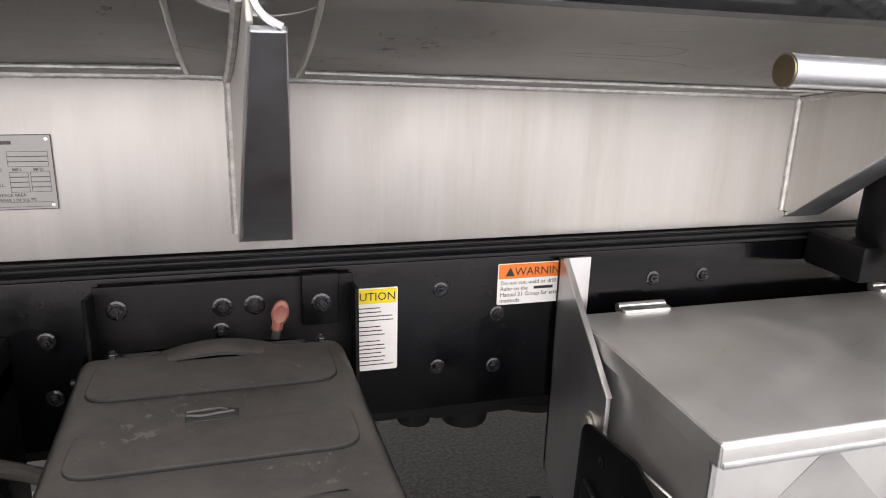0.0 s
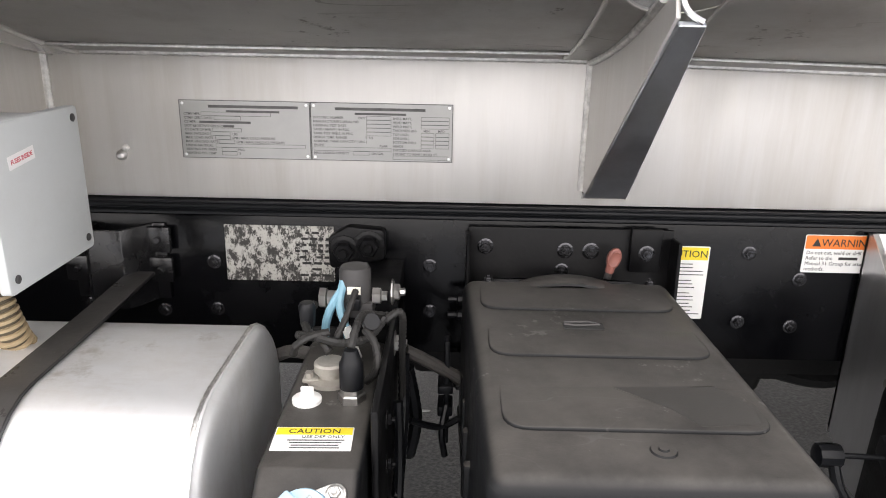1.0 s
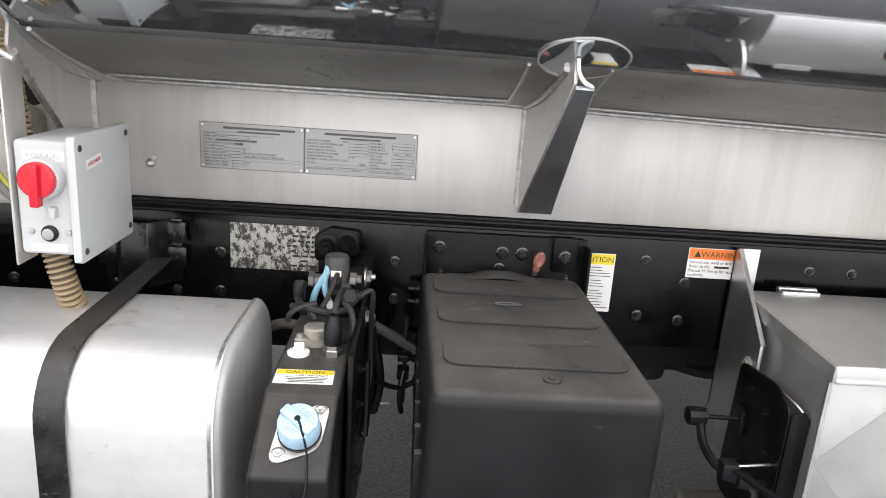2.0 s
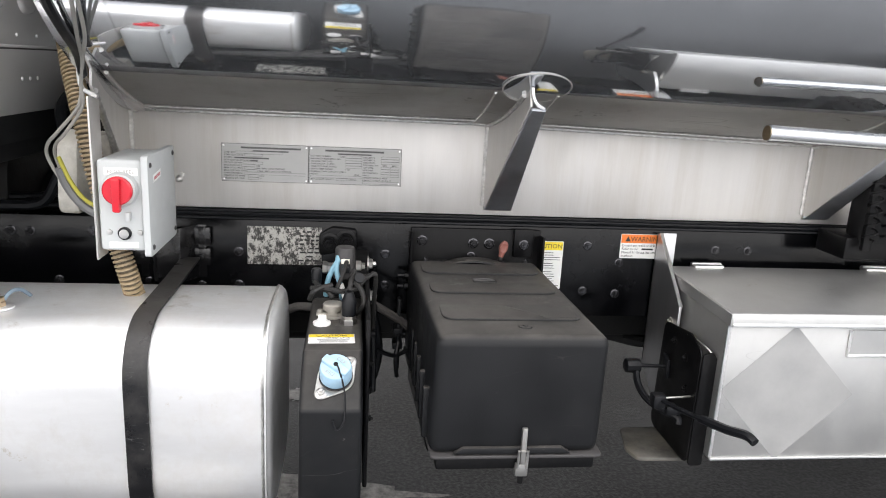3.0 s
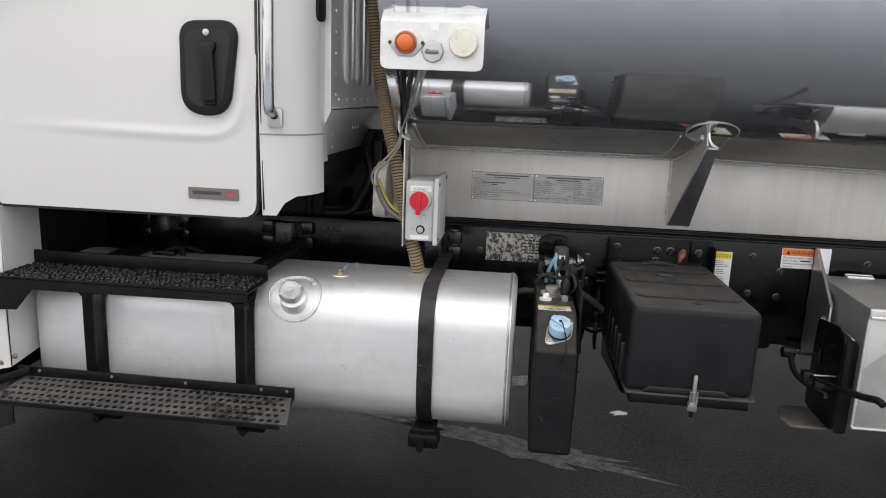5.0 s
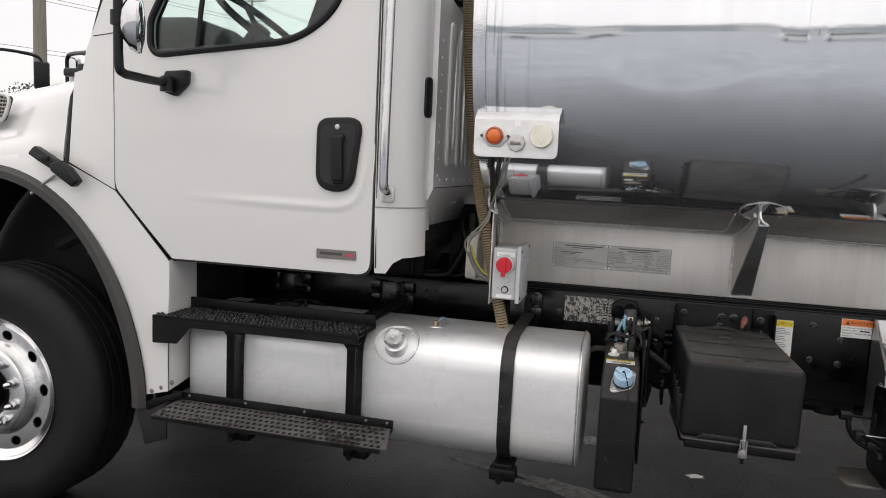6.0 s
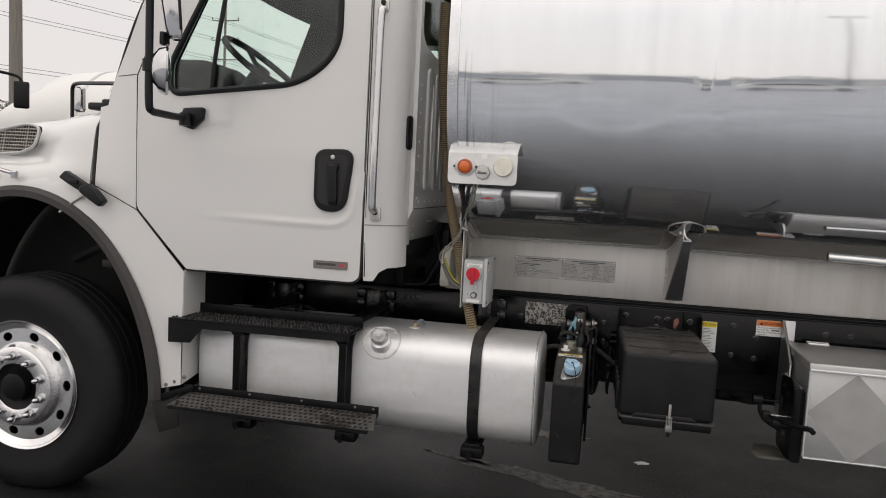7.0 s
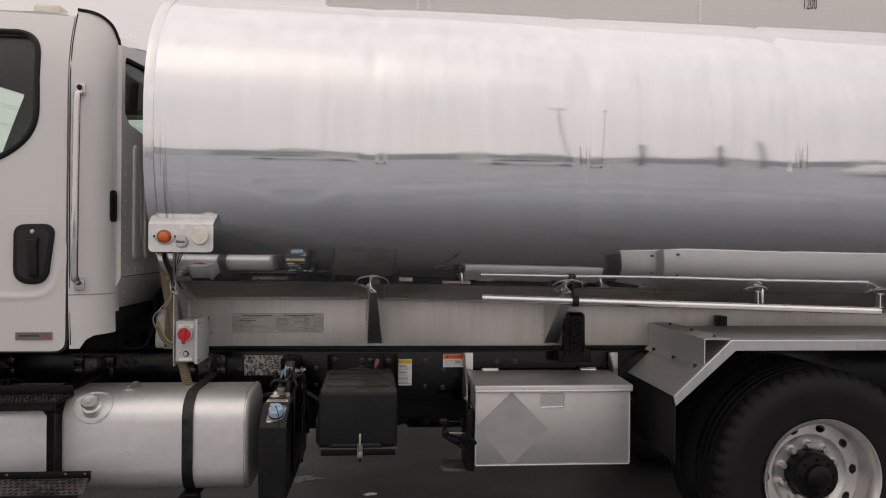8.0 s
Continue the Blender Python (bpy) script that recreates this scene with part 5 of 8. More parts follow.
    # sender flange, fittings and harness on the top
    part("sender", joined(lathe([(0.034, 0), (0.034, 0.006), (0.026, 0.008), (0.018, 0.008), (0.017, 0.014), (0.023, 0.016), (0.023, 0.027), (0.020, 0.030), (0, 0.031)], pose(-0.338, 0.790, 0.850), 24), box(-0.375, -0.352, 0.77, 0.80, 0.853, 0.860, 0.002), lathe([(0.006, 0.006), (0.006, 0.018)], pose(-0.366, 0.777, 0.85), 6), lathe([(0.006, 0.006), (0.006, 0.018)], pose(-0.312, 0.775, 0.85), 6)), M_DULL, body, "round dull metal level sender")
    part("plug", joined(lathe([(0.020, 0), (0.020, 0.005), (0.010, 0.007), (0.010, 0.012)], pose(-0.360, 0.728, 0.850), 20), box(-0.368, -0.350, 0.726, 0.731, 0.857, 0.872, 0.002)), M_LABEL, body, "white plastic breather plug")
    part("sensor", joined(lathe([(0.019, 0), (0.019, 0.010), (0.016, 0.012), (0.016, 0.022)], pose(-0.300, 0.735, 0.850), 6)), M_STEEL, body)
    part("sensor_plug", joined(lathe([(0.0165, 0.020), (0.0165, 0.056), (0.014, 0.060), (0.009, 0.075)], pose(-0.300, 0.735, 0.850), 14)), M_SMOOTHBLK, body)
    loops = [
        ([(-0.300, 0.738, 0.925), (-0.296, 0.76, 0.945), (-0.290, 0.80, 0.948), (-0.276, 0.83, 0.935), (-0.255, 0.85, 0.925)], 0.008),
        ([(-0.338, 0.790, 0.892), (-0.350, 0.80, 0.905), (-0.372, 0.815, 0.912), (-0.380, 0.84, 0.920), (-0.372, 0.87, 0.935)], 0.009),
        ([(-0.388, 0.82, 0.905), (-0.36, 0.795, 0.914), (-0.32, 0.79, 0.908), (-0.285, 0.80, 0.912), (-0.262, 0.82, 0.935)], 0.0085),
        ([(-0.330, 0.80, 0.910), (-0.318, 0.82, 0.935), (-0.311, 0.84, 0.955), (-0.308, 0.855, 0.962)], 0.007),
        ([(-0.284, 0.77, 0.86), (-0.268, 0.76, 0.885), (-0.272, 0.775, 0.915), (-0.288, 0.79, 0.93)], 0.008),
        ([(-0.392, 0.80, 0.885), (-0.384, 0.785, 0.905), (-0.366, 0.79, 0.916), (-0.34, 0.80, 0.92)], 0.008),
        ([(-0.262, 0.82, 0.93), (-0.245, 0.83, 0.940), (-0.238, 0.84, 0.925), (-0.240, 0.86, 0.86), (-0.240, 0.88, 0.74)], 0.008)]
    for pts, r in loops:
        part("harness", tube(pts, r * 0.78, 8, 6, ribs=r * 0.14, step=0.004), M_HARNESS, body)
    parts("elbow", [lathe([(0.011, 0), (0.013, 0.03), (0.010, 0.036)], pose(-0.378, 0.84, 0.912), 10), lathe([(0.010, 0), (0.012, 0.024)], pose(-0.285, 0.81, 0.93, 60, 0, 20), 10)], M_SMOOTHBLK, body)
    # solenoid valve on its bracket
    sv = part("solenoid_valve", joined(lathe([(0.024, 0), (0.024, 0.048), (0.021, 0.054), (0.0, 0.055)], pose(-0.312, 0.880, 0.938), 24), box(-0.340, -0.284, 0.86, 0.905, 0.915, 0.940, 0.004)), M_GREYPL, body, "dark round solenoid valve")
    part("valve_label", plate(0.020, 0.012, 0.0008, facing(-0.311, 0.855, 0.962)), M_CREAM, sv)
    part("connector", box(-0.318, -0.300, 0.838, 0.858, 0.936, 0.955, 0.003), M_SMOOTHBLK, sv)
    parts("port", [lathe([(0.013, 0), (0.013, 0.012), (0.008, 0.014), (0.008, 0.022)], pose(-0.286, 0.88, 0.945, 0, 90, 0), 6), lathe([(0.012, 0), (0.012, 0.014), (0.016, 0.016), (0.016, 0.026)], pose(-0.34, 0.88, 0.94, 0, -90, 0), 6)], M_STEEL, sv)
    bolt(sv, pose(-0.258, 0.89, 0.948, 0, 90, 0), 1.3, NUT_ME)
    bolt(sv, pose(-0.254, 0.87, 0.872, 0, 90, 0), 1.3, NUT_ME)
    for pts in ([(-0.325, 0.865, 0.965), (-0.340, 0.855, 0.945), (-0.352, 0.85, 0.915), (-0.357, 0.86, 0.875)], [(-0.328, 0.868, 0.972), (-0.332, 0.852, 0.94), (-0.322, 0.845, 0.905), (-0.318, 0.85, 0.87)]):
        part("air_line", tube(pts, 0.0065, 8), M_BLUEHOSE, sv, "sky blue air line")
    part("air_line", tube([(-0.322, 0.842, 0.91), (-0.312, 0.838, 0.882), (-0.305, 0.84, 0.86)], 0.007, 8), M_LABEL, sv)
    # bracket to the rail
    br = part("tank_bracket", joined(box(-0.262, -0.252, 0.62, 1.10, 0.50, 0.90, 0.004), box(-0.395, -0.252, 0.946, 0.956, 0.47, 0.86, 0.004), box(-0.33, -0.252, 0.94, 1.10, 0.86, 0.93, 0.004)), M_BLACK, body, "black mounting bracket")
    for pts, r in (([(-0.240, 0.90, 0.84), (-0.238, 0.87, 0.76), (-0.240, 0.82, 0.70), (-0.242, 0.78, 0.66)], 0.010), ([(-0.243, 0.82, 0.80), (-0.240, 0.80, 0.72), (-0.240, 0.78, 0.66)], 0.008), ([(-0.236, 0.93, 0.80), (-0.222, 0.94, 0.70), (-0.235, 0.95, 0.62)], 0.012)):
        part("hose", tube(pts, r, 8, 6, ribs=r * 0.1, step=0.006), M_SMOOTHBLK, br)
    for z in (0.83, 0.76, 0.69, 0.62):
        bolt(br, pose(-0.252, 0.72, z, 0, 90, 0), 0.8)
    part("coolant_hose", tube([(-0.24, 0.93, 0.83), (-0.20, 0.95, 0.80), (-0.15, 0.97, 0.76), (-0.12, 0.98, 0.73)], 0.011, 10, 6), M_BRAID, body, "grey braided hose to the battery box")
    part("coolant_hose", tube([(-0.46, 0.96, 0.80), (-0.43, 0.95, 0.815), (-0.39, 0.93, 0.82)], 0.011, 10, 6), M_BRAID, body)
    part("cable", tube([(-0.23, 0.90, 0.72), (-0.18, 0.93, 0.69), (-0.13, 0.95, 0.71)], 0.006, 8, 6), M_SMOOTHBLK, body)


make_def_tank()


# ---- battery box ----
def make_battery_box():
    bm = bmesh.new()
    low = [(-0.138, 0.446), (0.210, 0.446), (0.204, 1.020), (-0.150, 1.020)]
    top = [(-0.130, 0.448), (0.214, 0.448), (0.196, 1.012), (-0.148, 1.012)]
    lv = [bm.verts.new((x, y, 0.680)) for x, y in low]
    tv = [bm.verts.new((x, y, 0.930)) for x, y in top]
    bm.faces.new(lv[::-1])
    bm.faces.new(tv)
    for i in range(4):
        j = (i + 1) % 4
        bm.faces.new((lv[i], lv[j], tv[j], tv[i]))
    bmesh.ops.recalc_face_normals(bm, faces=bm.faces)
    body = part("battery_box", rounded(bm, 0.022, 5), M_PLASTIC, truck, "dusty black plastic battery box cover with moulded ribs")
    # raised panels on the lid, open at the hinge side
    for y0, y1, x0, x1 in ((0.872, 0.990, -0.122, 0.174), (0.716, 0.815, -0.116, 0.178), (0.540, 0.650, -0.110, 0.184)):
        pts = round_poly([(x0, y0), (x1, y0), (x1, y1), (x0, y1)], [0.032, 0.032, 0.012, 0.012], 5)
        pb = prism(pts, "z", 0.920, 0.9345, 0.0032, 3)
        for v in pb.verts:
            if v.co.z > 0.926:
                v.co.z -= 0.0050 * (v.co.y - y0) / (y1 - y0)
        part("raised_panel", pb, M_PLASTIC, body, "raised lid panel grey with dust")
    # where somebody wiped the dust off
    wp = prism([(0.028, 0.640), (0.150, 0.648), (0.178, 0.600), (0.172, 0.556), (0.105, 0.548), (0.080, 0.590)], "z", 0.930, 0.9348, 0)
    for v in wp.verts:
        if v.co.z > 0.933:
            v.co.z -= 0.0050 * (v.co.y - 0.540) / 0.110
    part("wiped_patch", wp, M_WIPED, body, "darker patch wiped clear of dust")
    part("hump", prism(arc(0.025, 0.60, 0.27, 0.339, 62, 118, 12) + [(-0.10, 0.92), (0.14, 0.92)], "y", 0.970, 1.018, 0.006), M_PLASTIC, body)
    part("lid_catch", joined(box(-0.006, 0.052, 0.806, 0.828, 0.926, 0.9318, 0.002)), M_SEAM, body, "dark finger slot")
    part("slot_lip", tube([(-0.004, 0.826, 0.932), (0.030, 0.828, 0.9325), (0.046, 0.820, 0.932), (0.012, 0.815, 0.932), (-0.004, 0.819, 0.932)], 0.0022, 6, 0), M_GREYPL, body)
    part("hose_clamp", joined(box(-0.176, -0.166, 0.955, 0.985, 0.640, 0.835, 0.003), box(-0.186, -0.160, 0.945, 0.990, 0.700, 0.718, 0.003), box(-0.186, -0.160, 0.945, 0.990, 0.742, 0.758, 0.003), tube([(-0.171, 0.95, 0.72), (-0.178, 0.93, 0.68), (-0.172, 0.945, 0.625)], 0.006, 8)), M_SMOOTHBLK, body, "black hose clamp beside the box")
    part("lid_boss", lathe([(0.015, 0), (0.013, 0.003), (0.006, 0.003), (0.005, 0.005), (0, 0.005)], pose(0.052, 0.507, 0.929), 20), M_PLASTIC, body)
    for x in (-0.105, 0.165):
        bolt(body, pose(x, 1.000, 0.928), 0.7, GLINT_ME)
    ribs = [box(-0.152 + 0.004, -0.132, y, y + 0.016, 0.69, 0.80, 0.004) for y in (0.50, 0.58, 0.66, 0.74, 0.82, 0.90)]
    parts("side_rib", ribs, M_PLASTIC, body)
    lip = prism(round_poly([(-0.134, 0.438), (0.216, 0.438), (0.212, 1.02), (-0.152, 1.02)], 0.012), "z", 0.676, 0.683, 0.002)
    part("lid_lip", lip, M_GREYPL, body)
    part("front_ledge", prism([(-0.07, 0.700), (0.13, 0.700), (0.15, 0.686), (-0.09, 0.686)], "y", 0.438, 0.455, 0.003), M_PLASTIC, body)
    part("tray", box(-0.122, 0.204, 0.449, 1.04, 0.646, 0.675, 0.005), M_BLACK, body, "black steel battery tray")
    latch = part("latch", joined(box(0.036, 0.062, 0.430, 0.442, 0.640, 0.668, 0.003), box(0.044, 0.055, 0.426, 0.436, 0.668, 0.748, 0.003)), M_BADGE, body, "dull plated over-centre latch")
    part("latch_loop", tube([(0.040, 0.430, 0.66), (0.040, 0.426, 0.70), (0.058, 0.426, 0.70), (0.058, 0.430, 0.66)], 0.003, 6, 0), M_STEEL, latch)
    part("latch_boss", lathe([(0.006, 0), (0.006, 0.02)], pose(0.05, 0.44, 0.622), 8), M_BLACK, latch)
    # hinge carrier on the rail
    car = part("box_carrier", joined(box(-0.138, 0.222, 1.078, 1.086, 0.66, 1.000, 0.003), prism([(1.086, 0.99), (1.03, 1.0), (1.045, 0.66), (1.086, 0.66)], "x", -0.142, -0.136, 0.001, 1), prism([(1.086, 0.985), (1.035, 0.990), (1.02, 0.64), (1.086, 0.64)], "x", 0.218, 0.224, 0.001, 1), box(0.145, 0.20, 1.066, 1.078, 0.925, 1.004, 0.003)), M_BLACK, truck, "black carrier plate behind the battery box")
    for x, z, s in ((-0.108, 0.965, 0.95), (0.033, 0.960, 0.95), (0.078, 0.960, 1.0), (0.173, 0.961, 0.95), (0.029, 0.923, 0.85)):
        bolt(car, facing(x, 1.078 if x < 0.14 else 1.066, z), s, GLINT_ME)
    tm = facing(0.112, 1.050, 0.958) @ Matrix.Rotation(radians(-14), 4, "Z")
    oval = Matrix.Diagonal((0.8, 1.25, 1, 1))
    boot = part("terminal_boot", joined(lathe([(0.014, 0), (0.0155, 0.004), (0.0150, 0.010), (0.011, 0.013), (0.007, 0.011), (0, 0.010)], tm @ oval, 20), tube([tm @ Vector((0, -0.014, 0.005)), tm @ Vector((0.001, -0.026, 0.004))], 0.008, 10, 0)), M_PINK, car, "faded red rubber terminal boot")
    part("terminal_stem", tube([tm @ Vector((0.001, -0.024, 0.004)), tm @ Vector((0.003, -0.046, 0.0))], 0.0065, 10, 0), M_GREYPL, boot)
    parts("side_clip", [lathe([(0.01, 0), (0.01, 0.012), (0.006, 0.014), (0.006, 0.03)], pose(-0.142, 1.06, z, 0, -90, 0), 8) for z in (0.87, 0.84, 0.72, 0.70)], M_SMOOTHBLK, car)
    parts("support_arm", [prism([(0.55, 0.630), (1.09, 0.630), (1.09, 0.55), (0.95, 0.575)], "x", -0.13, -0.10, 0.003), prism([(0.55, 0.630), (1.09, 0.630), (1.09, 0.55), (0.95, 0.575)], "x", 0.16, 0.19, 0.003)], M_BLACK, car)


make_battery_box()


# ---- toolbox ----
def make_toolbox():
    x0, x1, y0, y1, z0 = 0.588, 1.335, 0.682, 1.045, 0.520
    body = part("toolbox", box(x0, x1, y0, y1, z0, 0.880, 0.003), M_BOXALU, truck, "welded aluminium toolbox with a scuffed diamond mark")
    lid = prism([(0.662, 0.875), (0.662, 0.902), (0.668, 0.908), (1.05, 0.914), (1.05, 0.906), (0.672, 0.900), (0.668, 0.875)], "x", 0.582, 1.342, 0.0015, 1)
    sides = [prism([(0.664, 0.876), (0.664, 0.906), (1.048, 0.913), (1.048, 0.883)], "x", x, x + 0.0035, 0.0008, 1) for x in (0.5785, 1.342)]
    ld = part("lid", joined(lid, *sides), M_BOXALU, body, "flat aluminium lid with a folded bright lip")
    part("lip_edge", box(0.583, 1.341, 0.6600, 0.6625, 0.8755, 0.884, 0.0008), M_BRIGHT, ld)
    for x in (0.708, 1.235):
        part("hinge", joined(prism(round_poly([(x - 0.044, 1.035), (x + 0.044, 1.035), (x + 0.044, 1.060), (x - 0.044, 1.060)], 0.008), "z", 0.912, 0.920, 0.002), tube([(x - 0.044, 1.062, 0.916), (x + 0.044, 1.062, 0.916)], 0.008, 10, 0)), M_BRIGHT, ld, "bright strap hinge")
    dm = facing(0.757, 0.6815, 0.695)
    dia = prism([(0.178, 0), (0, 0.178), (-0.170, 0.012), (0, -0.175)], "z", 0, 0.0006, 0)
    bmesh.ops.transform(dia, matrix=dm, verts=dia.verts)
    part("placard_ghost", dia, M_WORN, body, "scuffed diamond where a placard was")
    lp = part("latch_recess", plate(0.112, 0.066, 0.0035, facing(0.954, 0.6815, 0.832), 0.006), M_BOXALU, body, "recessed latch plate")
    part("latch_frame", tube([(0.898, 0.678, 0.864), (0.898, 0.678, 0.799), (1.010, 0.678, 0.799), (1.010, 0.678, 0.864)], 0.004, 8, 0), M_BRIGHT, lp)
    part("weld_bead", bead([(x0 - 0.001, y0 - 0.001, z0 + 0.01), (x0 - 0.001, y0 - 0.001, 0.872)], 0.005), M_BRIGHT, body)
    part("weld_bead", bead([(x1, y0 - 0.001, z0 + 0.01), (x1, y0 - 0.001, 0.872)], 0.004), M_BRIGHT, body)
    part("bottom_edge", box(x0, x1, y0 - 0.003, y0, z0, z0 + 0.006, 0.001), M_BRIGHT, body)
    # angle hangers
    for xa, s in ((0.566, 1), (1.352, 1)):
        web = prism([(1.094, 1.000), (1.075, 1.000), (0.900, 0.842), (0.900, 0.54), (1.0, 0.54), (1.094, 0.612)], "x", xa, xa + 0.007, 0.001, 1)
        hb = part("toolbox_hanger", joined(web, box(xa, xa + 0.055, 1.086, 1.094, 0.60, 1.000, 0.001)), M_PLATE_ALU, body, "aluminium angle hanger plate")
        edge = prism([(1.0785, 1.003), (1.0735, 1.003), (0.8975, 0.843), (0.9025, 0.841)], "x", xa - 0.001, xa + 0.009, 0.001, 1)
        part("edge", edge, M_BRIGHT, hb)
        bolt(hb, facing(xa + 0.034, 1.086, 0.905), 1.1, NUT_ME)
        for z in (0.783, 0.711):
            part("bolt_washer", joined(lathe([(0.017, 0), (0.017, 0.003), (0.011, 0.004), (0.011, 0.010), (0.0, 0.011)], pose(xa, 0.938, z, 0, -90, 0), 14)), M_DULL, hb)


make_toolbox()


def make_latch_bracket():
    """Black carrier with two rubber strap latches ahead of the toolbox."""
    b = part("strap_carrier", joined(prism(round_poly([(0.715, 0.488), (0.715, 0.790), (0.78, 0.815), (0.93, 0.795), (0.945, 0.488)], 0.03), "x", 0.546, 0.552, 0.002)), M_BLACK, truck, "black bracket with two rubber strap latches")
    part("front_flap", prism(round_poly([(0.549, 0.488), (0.586, 0.488), (0.586, 0.775), (0.575, 0.792), (0.549, 0.785)], 0.010), "y", 0.709, 0.716, 0.002), M_BLACK, b)
    for y, z in ((0.86, 0.765), (0.79, 0.745), (0.77, 0.67), (0.85, 0.60)):
        bolt(b, pose(0.546, y, z, 0, -90, 0), 0.7)
    part("strap_rod", joined(tube([(0.545, 0.878, 0.684), (0.462, 0.879, 0.686)], 0.005, 8, 0), prism([(0.862, 0.655), (0.902, 0.680), (0.898, 0.715), (0.866, 0.705)], "x", 0.536, 0.546, 0.002)), M_SMOOTHBLK, b)
    part("rubber_knob", lathe([(0.012, -0.022), (0.019, -0.018), (0.020, 0.0), (0.019, 0.018), (0.010, 0.022)], pose(0.447, 0.879, 0.686, 0, 90, 0), 10), M_SMOOTHBLK, b, "ribbed black rubber knob")
    part("rubber_strap", tube([(0.455, 0.872, 0.676), (0.452, 0.84, 0.650), (0.462, 0.80, 0.628), (0.490, 0.765, 0.614), (0.520, 0.742, 0.606), (0.522, 0.735, 0.590)], 0.009, 8), M_SMOOTHBLK, b, "hanging black rubber strap")
    part("lever_root", joined(box(0.430, 0.462, 0.690, 0.720, 0.655, 0.688, 0.005), box(0.47, 0.50, 0.70, 0.73, 0.63, 0.655, 0.005), tube([(0.44, 0.71, 0.655), (0.49, 0.72, 0.635), (0.54, 0.74, 0.62)], 0.008, 8, 4)), M_SMOOTHBLK, b)
    part("lever", tube([(0.450, 0.70, 0.675), (0.474, 0.645, 0.676), (0.500, 0.590, 0.680)], 0.006, 8, 4), M_SMOOTHBLK, b)
    part("lever_grip", tube([(0.500, 0.590, 0.680), (0.528, 0.530, 0.686), (0.548, 0.485, 0.696), (0.556, 0.462, 0.691)], 0.0105, 8, 4), M_SMOOTHBLK, b, "black rubber lever grip")
    part("latch_rod", joined(tube([(0.45, 0.712, 0.672), (0.586, 0.750, 0.660)], 0.003, 6, 0), tube([(0.565, 0.744, 0.662), (0.588, 0.751, 0.660)], 0.006, 8, 0)), M_STEEL, b)
    part("wire", tube([(0.548, 0.80, 0.805), (0.560, 0.755, 0.800), (0.575, 0.72, 0.785), (0.580, 0.715, 0.755)], 0.0025, 6), M_STEEL, b)
    part("foot", prism(round_poly([(0.425, 0.81), (0.44, 0.76), (0.585, 0.755), (0.585, 0.92), (0.45, 0.92)], 0.02), "z", 0.472, 0.484, 0.004), M_SCUFF, b, "scuffed dark foot plate")


make_latch_bracket()

# spring can beside the second outrigger
can = part("spring_canister", joined(lathe([(0.055, 0), (0.060, 0.02), (0.058, 0.19), (0.046, 0.205), (0, 0.207)], pose(1.135, 0.985, 1.02), 24), box(1.05, 1.225, 0.96, 1.09, 0.965, 1.03, 0.008), box(1.075, 1.10, 0.925, 0.94, 1.0, 1.23, 0.003)), M_BLACK, truck, "black suspension canister and bracket")
for dx in (-0.035, 0.02):
    coil = [(1.115 + dx + 0.017 * math.cos(a * 0.9), 0.915 + 0.017 * math.sin(a * 0.9), 1.03 + 0.0042 * a) for a in range(42)]
    part("spring", tube(coil, 0.0035, 6, 0), M_BLACK, can, "dark coil spring")


# ---- rear fender and wheels ----
def make_rear_fender():
    y0, y1 = 0.405, 1.02
    prof = [(1.440, 0.905), (1.700, 1.150), (3.10, 1.150), (3.34, 0.93), (3.335, 0.924), (3.098, 1.143), (1.703, 1.143), (1.445, 0.900)]
    f = part("rear_fender", prism(prof, "y", y0, y1, 0.001, 1), M_BOXALU, truck, "folded aluminium rear fender")
    lip = [(1.436, 0.905), (1.699, 1.154), (3.10, 1.154), (3.345, 0.93), (3.32, 0.895), (3.075, 1.108), (1.722, 1.108), (1.448, 0.862)]
    part("outer_lip", prism(lip, "y", y0 - 0.008, y0 - 0.001, 0.0015, 1), M_PLATE_ALU, f, "turned-down fender lip")
    part("lip_edge", prism([(1.436, 0.907), (1.699, 1.1565), (3.10, 1.1565), (3.10, 1.150), (1.7015, 1.150), (1.440, 0.902)], "y", y0 - 0.0095, y0 + 0.004, 0.001, 1), M_BRIGHT, f)
    # box section across the bend
    part("box_bracket", prism([(1.554, 1.0165), (1.5815, 1.0425), (1.5815, 1.160), (1.700, 1.162), (1.700, 1.1575), (1.5865, 1.1555), (1.5865, 1.0465), (1.557, 1.0185)], "y", 0.412, 1.09, 0.0008, 1), M_BOXALU, f, "folded aluminium bracket box with bolts")
    slope = Matrix.Rotation(radians(-43.3), 4, "Y")
    for y in (0.47, 0.72, 0.98):
        bolt(f, Matrix.Translation((1.567, y, 1.0295)) @ slope, 0.75, GLINT_ME)
        bolt(f, pose(1.655, y, 1.1605), 0.75, GLINT_ME)
    part("inner_panel", box(1.72, 3.08, 1.02, 1.024, 1.06, 1.15, 0.001), M_PLATE_ALU, f)
    part("mud_flap", box(1.452, 1.462, 0.43, 0.98, 0.60, 0.905, 0.003), M_RUBBER, f, "black rubber mud flap")
    part("bracket_post", box(1.95, 1.99, 1.03, 1.10, 1.0, 1.20, 0.003), M_BLACK, f)


make_rear_fender()


